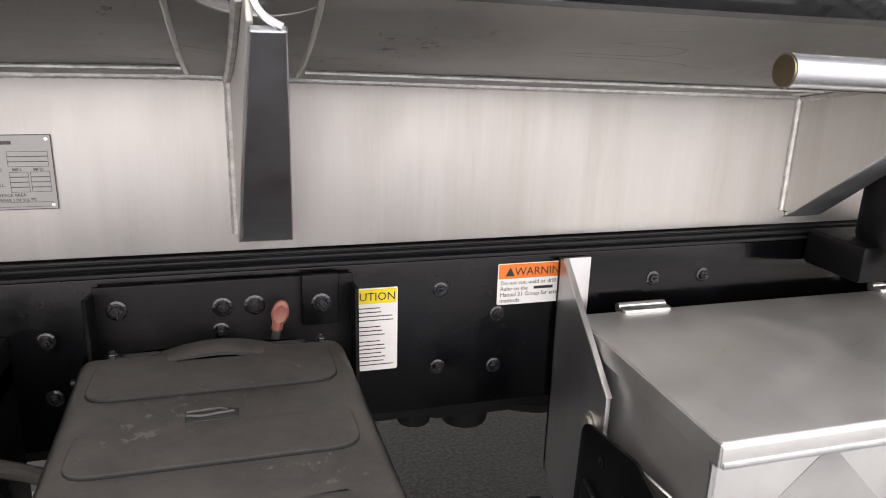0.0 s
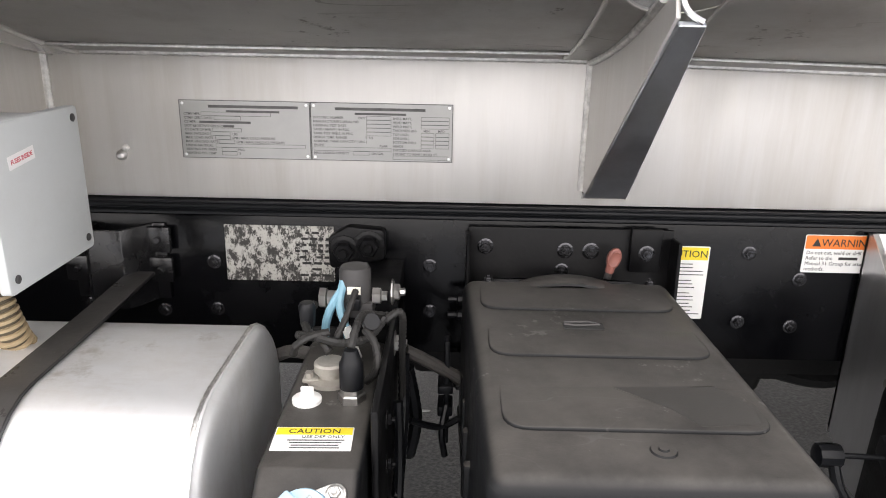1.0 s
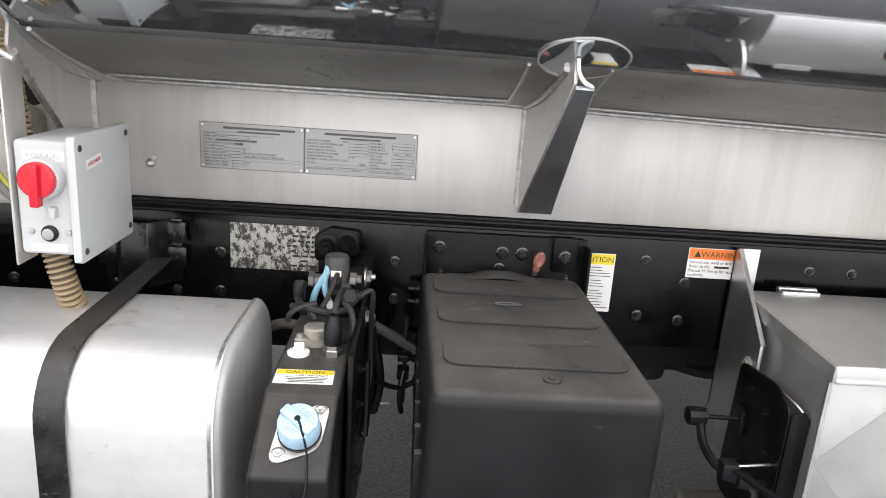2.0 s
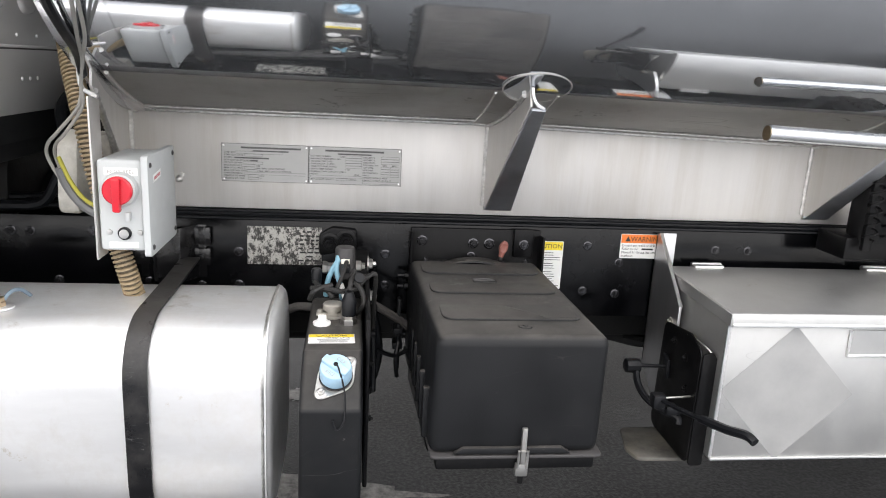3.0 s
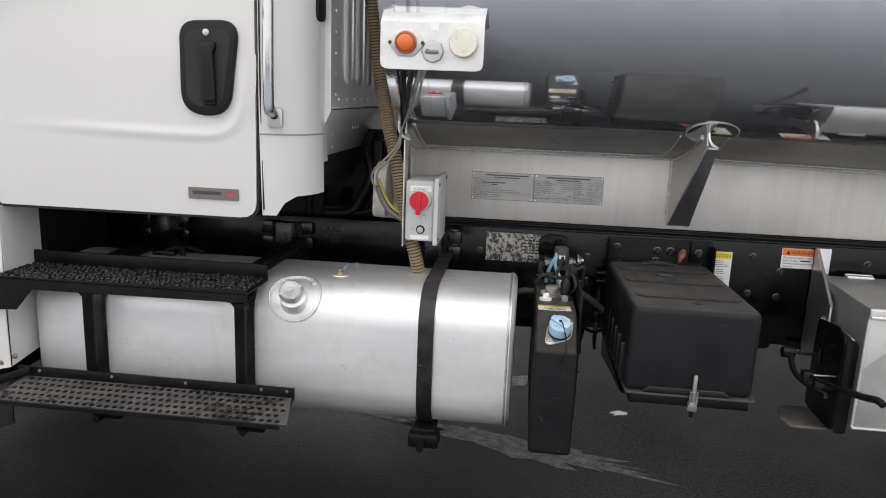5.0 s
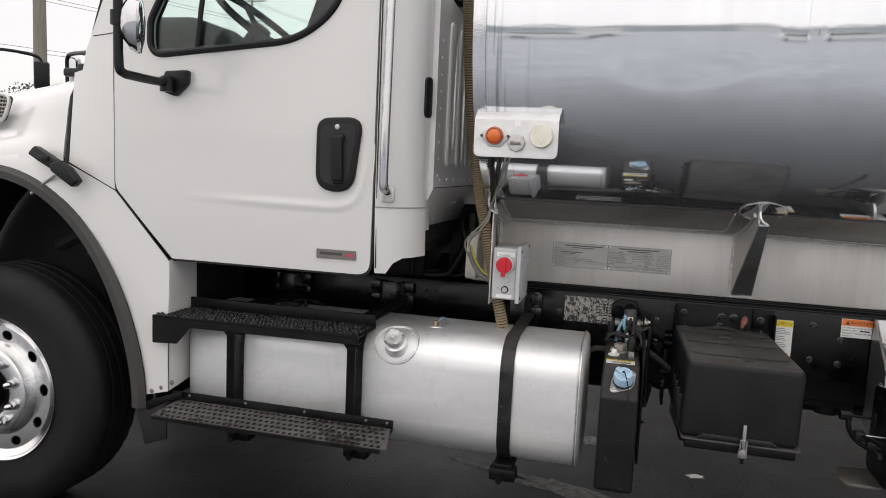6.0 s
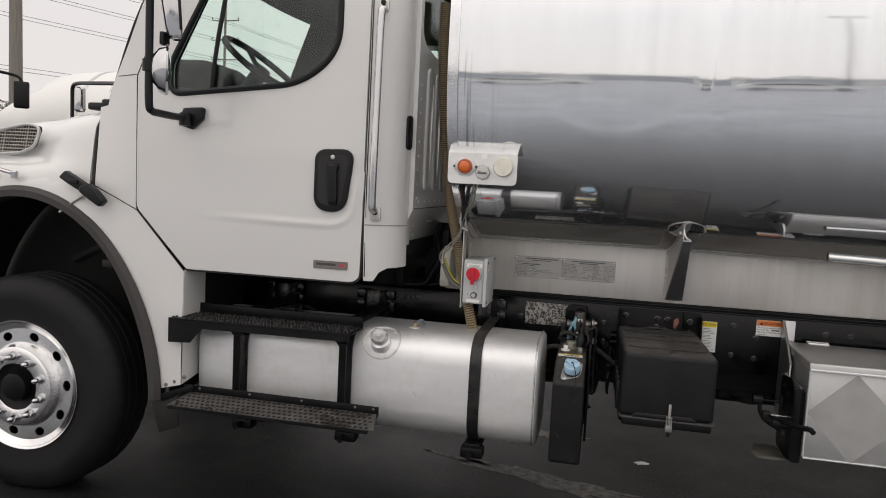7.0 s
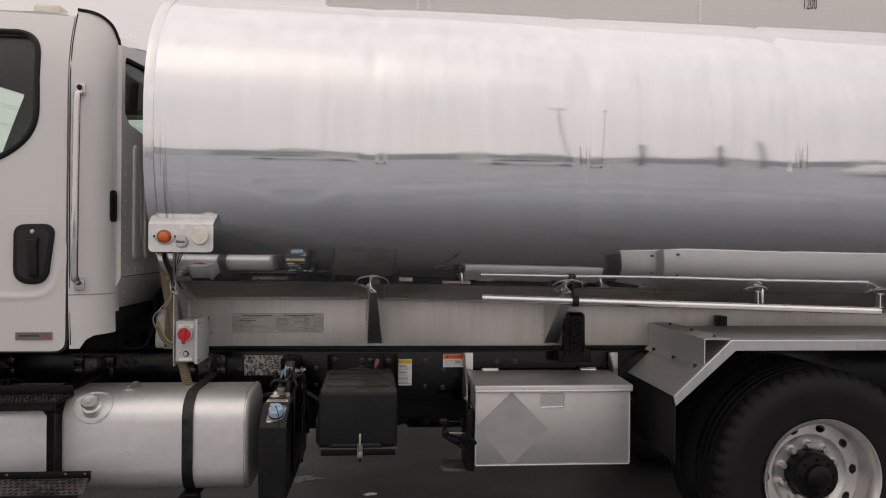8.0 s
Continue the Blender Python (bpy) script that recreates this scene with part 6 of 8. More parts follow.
def tyre_bm(c, side, r=0.512, w=0.275, n=192, lug=0.004):
    """A truck tyre round an axle along y; side -1 looks to the near side."""
    prof = [(0.270, 0.030), (0.290, 0.014), (0.306, 0.008), (0.335, 0.004), (0.37, -0.004), (0.40, -0.010), (0.43, -0.012), (0.445, -0.008), (0.47, -0.002), (0.488, 0.010), (r - 0.006, 0.030), (r, 0.045)]
    for g in (0.085, 0.135, 0.185):
        prof += [(r, g - 0.008), (r - 0.014, g - 0.005), (r - 0.014, g + 0.005), (r, g + 0.008)]
    prof += [(r, w - 0.045), (r - 0.006, w - 0.030), (0.488, w - 0.010), (0.43, w + 0.008), (0.335, w - 0.004), (0.296, w - 0.022)]
    bm = bmesh.new()
    rings = []
    for k in range(n):
        a = 2 * math.pi * k / n
        ring = []
        for rr, h in prof:
            if rr > 0.478 and (h < 0.06 or h > w - 0.06):
                rr -= lug if k % 4 == 0 else 0
            ring.append(bm.verts.new((c[0] + rr * math.cos(a), c[1] + h * side, c[2] + rr * math.sin(a))))
        rings.append(ring)
    for i in range(n):
        a, b = rings[i], rings[(i + 1) % n]
        for j in range(len(prof) - 1):
            bm.faces.new((a[j], a[j + 1], b[j + 1], b[j]))
    bmesh.ops.recalc_face_normals(bm, faces=bm.faces)
    return bm


def wheel(name, c, dish, label, k=1.0):
    """A disc wheel whose outer flange stands at c; dish: how far the disc lies behind it."""
    m = Matrix.Translation(c) @ Matrix.Rotation(radians(90), 4, "X") @ Matrix.Diagonal((k, k, 1, 1))
    alu, nut_mat = (M_WHEEL, M_CHROME) if dish < 0.06 else (M_DULLWHEEL, M_STEEL)
    hub = part(name, lathe([(0.225, -0.22), (0.270, -0.20), (0.276, -0.03), (0.290, -0.010), (0.298, -0.002), (0.304, 0.0), (0.304, -0.012), (0.297, -0.02), (0.29, -0.20), (0.245, -0.24)], m, 64), alu, truck, label)
    flat = -dish if dish < 0.06 else -dish + 0.018
    face = [(0.108, -dish + 0.038), (0.109, -dish + 0.048), (0.112, -dish + 0.050), (0.174, -dish + 0.050), (0.184, -dish + 0.045), (0.196, flat + 0.010), (0.2005, flat)] if dish < 0.06 else [(0.105, -dish), (0.168, -dish), (0.185, -dish + 0.004), (0.2005, flat)]
    rim_in = [(0.2635, flat), (0.272, flat + 0.004), (0.282, -0.012), (0.292, -0.006)] if dish < 0.06 else [(0.2635, flat), (0.270, flat + 0.012), (0.274, -0.06), (0.280, -0.02), (0.292, -0.006)]
    for prof, nm in ((face, "wheel_centre"), (rim_in, "wheel_well_ring")):
        bm = lathe(prof, m, 64)
        bmesh.ops.delete(bm, geom=[f for f in bm.faces if len(f.verts) > 10], context="FACES_ONLY")
        part(nm, bm, alu, hub)
    holes = [arc(0, 0, 0.200, 0.200, 0, 354.375, 63)]
    for k in range(10):
        a = radians(36 * k + 4)
        cx, cy = 0.233 * math.cos(a), 0.233 * math.sin(a)
        holes.append([(cx + p[0] * math.cos(a) - p[1] * math.sin(a), cy + p[0] * math.sin(a) + p[1] * math.cos(a)) for p in arc(0, 0, 0.020, 0.025, 0, 345, 23)])
    circ = arc(0, 0, 0.264, 0.264, 0, 354.375, 63)
    part("wheel_disc", sheet(circ, holes, lambda u, v: m @ Vector((u, v, flat)), 0.010), alu, hub, "polished disc with round hand holes", sharp=30)
    part("tyre", tyre_bm((c[0], c[1] + 0.0, c[2]), 1, lug=0.004 if dish < 0.06 else 0.013), M_RUBBER, hub, "black ribbed truck tyre", sharp=40)
    base = -dish + (0.050 if dish < 0.06 else 0.0)
    nut = None
    for k in range(10):
        a = radians(36 * k + 20)
        at = m @ Matrix.Translation((0.1440 * math.cos(a), 0.1440 * math.sin(a), base))
        if nut is None:
            nb = lathe([(0.026, 0), (0.026, 0.006), (0.019, 0.008), (0.019, 0.026), (0.015, 0.031), (0, 0.032)], Matrix.Identity(4), 6) if dish > 0.06 else lathe([(0.023, 0), (0.023, 0.006), (0.0165, 0.007), (0.0165, 0.028), (0.0135, 0.034), (0.0105, 0.044), (0.006, 0.049), (0, 0.051)], Matrix.Identity(4), 12)
            nut = part("lug_nut", nb, nut_mat, hub, "chrome lug nut cover" if dish < 0.06 else "plain steel lug nut", at)
        else:
            again(nut, hub, at)
    if dish < 0.06:
        part("hub_cap", lathe([(0.110, base - 0.02), (0.107, base - 0.008), (0.098, base - 0.014), (0.070, base - 0.020), (0.064, base + 0.012), (0.050, base + 0.018), (0, base + 0.018)], m, 28), M_BLACK, hub, "greasy black hub cap")
    else:
        part("hub_cap", lathe([(0.124, base - 0.02), (0.122, base + 0.055), (0.114, base + 0.078), (0.068, base + 0.086), (0.062, base + 0.105), (0.050, base + 0.112), (0, base + 0.112)], m, 28), M_BLACK, hub, "black axle hub")
        for q in range(8):
            bolt(hub, m @ Matrix.Rotation(radians(45 * q), 4, "Z") @ Matrix.Translation((0.088, 0, base + 0.078)), 1.0)
    back = lathe([(0.24, -0.30), (0.24, -dish - 0.07), (0.10, -dish - 0.08)], m, 32)
    part("brake_drum", back, M_UNDER, hub)
    return hub


wheel("front_wheel", (-2.827, 0.447, 0.500), 0.022, "polished aluminium front wheel with chrome nuts")
rear = wheel("rear_wheel", (2.175, 0.450, 0.500), 0.135, "deep-dished polished rear wheel", 0.93)
part("inner_tyre", tyre_bm((2.175, 0.775, 0.500), 1), M_RUBBER, rear)
part("axle", tube([(2.175, 0.8, 0.5), (2.175, fl(0.8), 0.5)], 0.08, 12, 0), M_UNDER, truck)
part("axle", joined(tube([(-2.827, 0.75, 0.47), (-2.827, fl(0.75), 0.47)], 0.05, 10, 0), box(-3.4, -2.3, 1.02, 1.10, 0.58, 0.64, 0.01)), M_UNDER, truck)
for y in (fl(0.72), ):
    part("far_tyre", tyre_bm((-2.827, y, 0.500), 1), M_RUBBER, truck)
    part("far_tyre", tyre_bm((2.175, y, 0.500), 1), M_RUBBER, truck)


# ---- switch box, light plate and cables at the tank's nose ----
def make_switch_box():
    x0, x1, y0, y1, z0, z1 = -0.812, -0.708, 0.694, 0.884, 1.016, 1.214
    body = part("switch_box", box(x0, x1 - 0.014, y0, y1, z0 + 0.004, z1 - 0.004, 0.008, 3), M_BOXGREY, truck, "light grey steel switch box with a red rotary handle")
    lid = part("box_lid", prism(round_poly([(y0 - 0.012, z0 - 0.006), (y1 + 0.014, z0 - 0.006), (y1 + 0.014, z1 + 0.006), (y0 - 0.012, z1 + 0.006)], 0.008, 3), "x", x1 - 0.014, x1, 0.004), M_BOXGREY, body, "screwed enclosure lid")
    for y, z in ((y0 + 0.004, z1 - 0.014), (y1 - 0.002, z1 - 0.010), (y0 + 0.006, z0 + 0.012), (y1 - 0.002, z0 + 0.012)):
        part("screw", joined(lathe([(0.0058, 0), (0.0058, 0.0015), (0.0035, 0.003), (0, 0.003)], toward_x(x1, y, z), 12)), M_GREYPL, lid)
    lm = toward_x(x1, 0.748, 1.172)
    fl_ = part("fuse_label", plate(0.058, 0.017, 0.0006, lm @ Matrix.Rotation(radians(6), 4, "Z")), M_LABEL, lid, "white label with red print")
    part("words", lettering("FUSES INSIDE", 0.0088, lm @ Matrix.Rotation(radians(6), 4, "Z") @ Matrix.Translation((0, -0.003, 0.0007)), align="CENTER", spacing=0.93), M_REDINK, fl_)
    # front face
    hl = facing(-0.764, y0, 1.186)
    lab = part("heading_label", plate(0.066, 0.016, 0.0006, hl), M_LABEL, body, "white embossed label")
    part("words", lettering("HOSE REEL", 0.0108, hl @ Matrix.Translation((0, -0.0038, 0.0006)), align="CENTER"), M_WIRE, lab)
    part("blank_label", plate(0.058, 0.013, 0.0006, facing(-0.765, y0, 1.033)), M_LABEL, body)
    km = facing(-0.766, y0, 1.150)
    part("switch_collar", lathe([(0.036, 0), (0.036, 0.004), (0.033, 0.016), (0.028, 0.017)], km, 32), M_BOXGREY, body)
    knob = part("switch_knob", lathe([(0.026, 0.010), (0.029, 0.013), (0.029, 0.025), (0.026, 0.028), (0, 0.028)], km, 32), M_RED, body, "red rotary switch handle")
    bar = prism(round_poly([(-0.008, -0.042), (0.006, -0.043), (0.009, 0.026), (-0.009, 0.026)], 0.004), "z", 0.018, 0.036, 0.004)
    bmesh.ops.transform(bar, matrix=km, verts=bar.verts)
    part("handle_bar", bar, M_RED, knob)
    part("padlock_eye", box(-0.757, -0.747, y0 - 0.014, y0, 1.086, 1.104, 0.002), M_BOXGREY, knob)
    bm_ = facing(-0.762, y0, 1.058)
    btn = part("push_button", lathe([(0.0135, 0), (0.0135, 0.005), (0.011, 0.007)], bm_, 20), M_SMOOTHBLK, body)
    part("button_face", lathe([(0.0095, 0.005), (0.0095, 0.010), (0, 0.011)], bm_, 18), M_STEEL, btn)
    for x in (-0.792, -0.732):
        part("screw", lathe([(0.006, 0), (0.005, 0.003), (0, 0.0035)], facing(x, y0, 1.060), 10), M_STEEL, body)
    part("mount_strip", box(-0.8205, -0.8160, 0.690, 0.752, 1.000, 1.334, 0.002), M_SKIRT, body, "bright aluminium mounting strip")
    part("weld_stub", joined(lathe([(0.010, 0), (0.009, 0.006), (0.005, 0.010), (0, 0.011)], facing(-0.748, 1.110, 1.108), 12), lathe([(0.007, 0), (0.006, 0.005), (0, 0.007)], facing(-0.740, 1.110, 1.120), 10)), M_WELD, skirt)


make_switch_box()


def make_light_plate():
    x0, x1, z0, z1, y = -0.836, -0.570, 1.531, 1.674, 0.384
    pts = round_poly([(x0, 1.648), (x0, z0), (x1, z0), (x1, 1.648)], [0.001, 0.022, 0.022, 0.001], 5)
    p = part("light_plate", joined(prism(pts, "y", y, y + 0.004, 0.001, 1), prism([(y, 1.648), (y + 0.028, z1), (tank_y(z1) + 0.002, z1), (tank_y(z1) + 0.002, z1 - 0.004), (y + 0.030, z1 - 0.004), (y + 0.004, 1.648)], "x", x0, x1, 0.0008, 1)), M_LITE, truck, "pale aluminium light plate on the tank's nose")
    part("bolt_tab", plate(0.022, 0.022, 0.0006, facing(-0.697, y, 1.640)), M_LABEL, p)
    am = facing(-0.768, y, 1.597)
    base = prism(round_poly([(-0.050, 0.0), (-0.020, 0.034), (0.020, 0.034), (0.050, 0.0), (0.020, -0.034), (-0.020, -0.034)], 0.012), "z", 0, 0.006, 0.002)
    bmesh.ops.transform(base, matrix=am, verts=base.verts)
    lamp = part("marker_lamp", base, M_STEEL, p, "amber marker lamp")
    part("lamp_lens", lathe([(0.0285, 0.004), (0.0285, 0.018), (0.026, 0.023), (0.022, 0.024), (0.020, 0.021)], am, 32), M_AMBER, lamp, "deep amber lens rim")
    part("lens_dome", lathe([(0.0215, 0.019), (0.0205, 0.024), (0.015, 0.0275), (0, 0.029)], am, 28), M_ORANGE, lamp, "bright amber lens dome")
    for sx in (-0.042, 0.042):
        part("screw", lathe([(0.005, 0.006), (0.004, 0.009), (0, 0.009)], am @ Matrix.Translation((sx, 0, 0)), 10), M_GREYPL, lamp)
    cm = facing(-0.621, y, 1.600)
    part("socket_cap", lathe([(0.037, 0), (0.037, 0.020), (0.034, 0.025), (0.0, 0.026)], cm, 36), M_CREAM, p, "round off-white cap")
    sm = facing(-0.699, y, 1.577)
    sk = part("plug_socket", joined(lathe([(0.029, 0), (0.029, 0.008), (0.026, 0.012), (0.018, 0.012)], sm, 8), lathe([(0.020, 0.004), (0.020, 0.016)], sm, 20)), M_BOXALU, p, "octagonal metal socket")
    part("socket_flap", joined(box(-0.717, -0.683, y - 0.024, y - 0.012, 1.571, 1.579, 0.002), lathe([(0.006, 0.012), (0.006, 0.02)], sm @ Matrix.Translation((-0.012, 0, 0)), 10)), M_DARKBADGE, sk)
    # cables from the plate down to the box and the conduit
    part("cable", tube([(-0.775, 0.400, 1.535), (-0.782, 0.43, 1.50), (-0.792, 0.52, 1.455), (-0.812, 0.64, 1.415), (-0.826, 0.70, 1.375)], 0.009, 8), M_SMOOTHBLK, p)
    for k in range(2):
        o = 0.016 * k
        part("cable", tube([(-0.735 + o, 0.405, 1.533), (-0.742 + o * 0.6, 0.43, 1.505), (-0.772 + o * 0.8, 0.53, 1.448), (-0.806 + o * 0.2, 0.64, 1.41), (-0.832, 0.705, 1.36), (-0.842 - o * 0.5, 0.73, 1.31), (-0.885 - o, 0.75, 1.255), (-0.915 - o, 0.77, 1.225), (-0.922 - o, 0.79, 1.19), (-0.90 - o * 0.5, 0.80, 1.13), (-0.855, 0.80, 1.085), (-0.82, 0.80, 1.075)], 0.0036, 8), M_WIRE, p, "thin grey cable")
    part("cable_sleeve", tube([(-0.918, 0.792, 1.175), (-0.908, 0.80, 1.135), (-0.88, 0.80, 1.095), (-0.84, 0.80, 1.07), (-0.815, 0.80, 1.065)], 0.011, 8), M_SLEEVE, p, "dark grey cable sleeve")
    part("cable", tube([(-0.915, 0.780, 1.20), (-0.895, 0.785, 1.145), (-0.865, 0.785, 1.105), (-0.822, 0.785, 1.085)], 0.0045, 8), M_YWIRE, p, "green and yellow earth cable")


make_light_plate()
CONDUIT = [(-1.015, 0.97, 2.35), (-1.010, 0.95, 2.15), (-0.995, 0.925, 2.0), (-0.982, 0.92, 1.80), (-0.962, 0.93, 1.60), (-0.936, 0.92, 1.47), (-0.908, 0.87, 1.38), (-0.872, 0.815, 1.28), (-0.850, 0.80, 1.18), (-0.820, 0.79, 1.06), (-0.788, 0.775, 0.955), (-0.778, 0.80, 0.88), (-0.785, 0.90, 0.80)]
conduit = part("conduit", tube(CONDUIT, 0.0185, 14, 8), M_GROOVE, truck, "tan corrugated conduit behind the switch box")
ring_me = None
walk_c = smooth_path(CONDUIT, 20)
dist, nxt = 0.0, 0.0
for a, b in zip(walk_c, walk_c[1:]):
    while nxt < dist + (b - a).length:
        q = a.lerp(b, (nxt - dist) / (b - a).length)
        at = Matrix.Translation(q) @ (b - a).to_track_quat("Z", "Y").to_matrix().to_4x4()
        if ring_me is None:
            ring_me = part("conduit_ring", lathe([(0.0180, -0.0032), (0.0225, -0.0022), (0.0225, 0.0022), (0.0180, 0.0032)], Matrix.Identity(4), 16), M_CONDUIT, conduit, "tan conduit ring", at)
        else:
            again(ring_me, conduit, at)
        nxt += 0.0098
    dist += (b - a).length
part("junction_box", joined(prism(round_poly([(0.84, 1.06), (1.00, 1.06), (1.00, 1.22), (0.93, 1.245), (0.86, 1.22)], 0.03), "x", -0.950, -0.905, 0.008), box(-0.955, -0.88, 1.0, 1.10, 1.035, 1.225, 0.006)), M_OFFWHITE, truck, "off-white junction box behind the conduit")


# unseen dark masses added under the cab floor to block the light beyond
floor_mass = part("underfloor_mass", joined(prism(round_poly([(1.28, 0.72), (1.80, 0.72), (1.88, 0.90), (1.84, 1.135), (1.24, 1.135), (1.20, 0.90)], 0.05), "x", -2.35, -1.22, 0.03, 2), lathe([(0.17, 0), (0.17, 0.10), (0.12, 0.12), (0.07, 0.20), (0, 0.20)], pose(-1.23, 1.55, 0.90, 0, 90, 0), 24)), M_UNDER, truck, "grimy dark mass added under the cab floor")
parts("rib", [box(-2.30 + 0.17 * k, -2.285 + 0.17 * k, 1.19, 1.22, 0.76, 1.10, 0.004, 1) for k in range(7)], M_UNDER, floor_mass)
part("underfloor_cylinder", lathe([(0, 0), (0.09, 0.015), (0.125, 0.06), (0.125, 1.05), (0.09, 1.10), (0, 1.115)], pose(-2.2, fl(0.95), 0.95, 0, 90, 0), 24), M_BLACK, truck, "dark cylinder added under the cab floor")

# hoses and lines between cab and tank, with an added dark light-blocking plate
backing = part("hose_backing", joined(box(-1.13, -0.90, 1.30, 1.34, 0.98, 1.33, 0.006), box(-1.00, -0.97, 1.10, 1.30, 1.03, 1.30, 0.004)), M_UNDER, truck, "grimy black backing plate added behind the hoses")
for x, y, r in ((-1.02, 1.06, 0.014), (-0.985, 1.12, 0.011), (-0.955, 1.08, 0.009), (-0.93, 1.16, 0.012), (-1.05, 1.18, 0.010)):
    part("hose", tube([(x, y + 0.12, 1.32), (x - 0.01, y + 0.05, 1.27), (x + 0.02, y, 1.18), (x - 0.015, y + 0.01, 1.10), (x - 0.06, y + 0.02, 1.04), (x - 0.16, y + 0.03, 1.03)], r, 8, 6), M_SMOOTHBLK, backing)


# ---- cab ----
def cab_y(z):
    return 0.455 + (0.11 * ((z - 2.25) / 0.38) ** 2 if z > 2.25 else 0) + (0.02 * ((1.5 - z) / 0.4) ** 2 if z < 1.5 else 0)


DOOR = [(-2.236, 1.360), (-2.000, 1.103), (-1.207, 1.103), (-1.199, 1.35), (-1.193, 2.545), (-1.74, 2.570), (-1.930, 2.470), (-2.200, 2.008), (-2.236, 1.925)]
DOOR_R = [0.06, 0.01, 0.05, 0, 0, 0.12, 0.06, 0.04, 0.05]
WINDOW = [(-1.825, 2.462), (-1.320, 2.462), (-1.320, 2.035), (-1.480, 1.905), (-2.080, 1.850), (-2.078, 1.975)]
WINDOW_R = [0.16, 0.11, 0.30, 0.40, 0.07, 0.10]
Z_CUTS = (1.2, 1.3, 1.4, 1.5, 1.7, 1.9, 2.1, 2.25, 2.33, 2.41, 2.48, 2.54)


def shrink(pts, d):
    cx, cz = sum(p[0] for p in pts) / len(pts), sum(p[1] for p in pts) / len(pts)
    return [(p[0] + d * (cx - p[0]) / math.hypot(cx - p[0], cz - p[1]), p[1] + d * (cz - p[1]) / math.hypot(cx - p[0], cz - p[1])) for p in pts]


def side_place(off, far=False):
    def place(u, v):
        y = cab_y(v) + off
        # the waist crease: a slightly proud lower door skin
        return Vector((u, fl(y) if far else y, v))
    return place


def make_cab():
    shell_parts = []
    # rear corner post, round the corner and onto the back wall
    R = 0.150
    S0 = -1.197

    def post(u, v):
        y0 = cab_y(v)
        s = u - S0
        if s <= 0:
            return Vector((u, y0 + 0.003, v))
        a = s / R
        if a <= math.pi / 2:
            return Vector((S0 + R * math.sin(a), y0 + 0.003 + R * (1 - math.cos(a)), v))
        return Vector((S0 + R, y0 + 0.003 + R + (s - R * math.pi / 2), v))
    outline = [(-1.190, 1.113), (-1.150, 1.113), (-1.125, 1.150), (-1.09, 1.168), (-0.972, 1.172), (-0.972, 1.262), (-0.93, 1.262), (-0.93, 2.445), (-0.961, 2.450), (-0.995, 2.485), (-1.035, 2.525), (-1.085, 2.555), (-1.135, 2.570), (-1.190, 2.576)]
    cuts = tuple(S0 + R * math.pi / 2 * k / 10 for k in range(11))
    cab = part("cab", sheet(outline, [], post, 0.004, cuts, Z_CUTS + (1.345,)), M_WHITE, truck, "white painted day cab")
    # seam on the post
    seam = [post(u, 1.345) + Vector((0, -0.0005, 0)) for u in [-1.19 + 0.0215 * i for i in range(11)]]
    part("panel_seam", tube(seam, 0.0026, 6, 0), M_SEAMGREY, cab)
    part("roof_seam", tube([Vector((-1.185, cab_y(z) + 0.002, z)) for z in (1.13, 1.5, 2.0, 2.25, 2.4, 2.5, 2.56)] , 0.0024, 6, 0), M_SEAM, cab)
    gutter = [post(u, v) + Vector((0.003, -0.003, 0.004)) for u, v in ((-1.190, 2.576), (-1.135, 2.570), (-1.085, 2.555), (-1.035, 2.525), (-0.995, 2.485), (-0.966, 2.452), (-0.955, 2.42))]
    part("drip_rail", tube(gutter, 0.007, 8, 6), M_SMOOTHBLK, cab, "black roof gutter trim")
    parts("rivet", [lathe([(0.004, 0), (0.003, 0.002), (0, 0.0025)], toward_x(-1.045, 0.690, z), 8) for z in (1.30, 1.34, 1.38, 1.44, 1.50, 1.56, 1.60, 1.86, 1.95)] + [lathe([(0.005, 0), (0.004, 0.002), (0, 0.003)], toward_x(-1.045, y, 1.35), 8) for y in (0.95, 0.99, 1.03)], M_BRIGHT, cab)

    # back wall with its window and ribs
    def back(u, v):
        return Vector((-1.048 - 0.07 * max(0.0, (1.416 - v) / 0.154), u, v))
    hole = round_poly([(0.655, 2.412), (0.652, 2.150), (0.72, 2.112), (1.25, 2.060), (1.25, 2.455)], [0.03, 0.05, 0.08, 0.03, 0.03])
    hole_far = [(fl(p[0]), p[1]) for p in hole][::-1]
    part("back_wall", sheet([(0.612, 1.262), (fl(0.612), 1.262), (fl(0.612), 2.450), (fl(1.0), 2.515), (1.0, 2.515), (0.612, 2.450)], [hole, hole_far], back, -0.02, (), (1.416,)), M_WHITE, cab, "ribbed back wall of the cab")
    part("lower_flange", box(-1.030, -1.0255, 0.625, fl(0.625), 1.418, 1.424, 0.001), M_WHITE, cab)
    part("wall_seam", box(-1.031, -1.0265, 0.625, fl(0.625), 1.4145, 1.4175, 0.0005), M_TRIM, cab)
    parts("rivet", [lathe([(0.0045, 0), (0.0035, 0.002), (0, 0.003)], toward_x(-1.028, y, z), 8) for y, z in [(0.665, 1.46 + 0.06 * k) for k in range(9)] + [(0.70 + 0.10 * k, 1.445) for k in range(8)]], M_BRIGHT, cab)
    parts("rivet", [lathe([(0.005, 0), (0.004, 0.002), (0, 0.003)], toward_x(-1.036, 0.80 + 0.032 * k, 1.440), 8) for k in range(12)] + [lathe([(0.006, 0), (0.005, 0.002), (0, 0.003)], toward_x(-1.048 - 0.07 * 0.2, 0.80 + 0.032 * k, 1.392), 8) for k in range(12)], M_BRIGHT, cab)
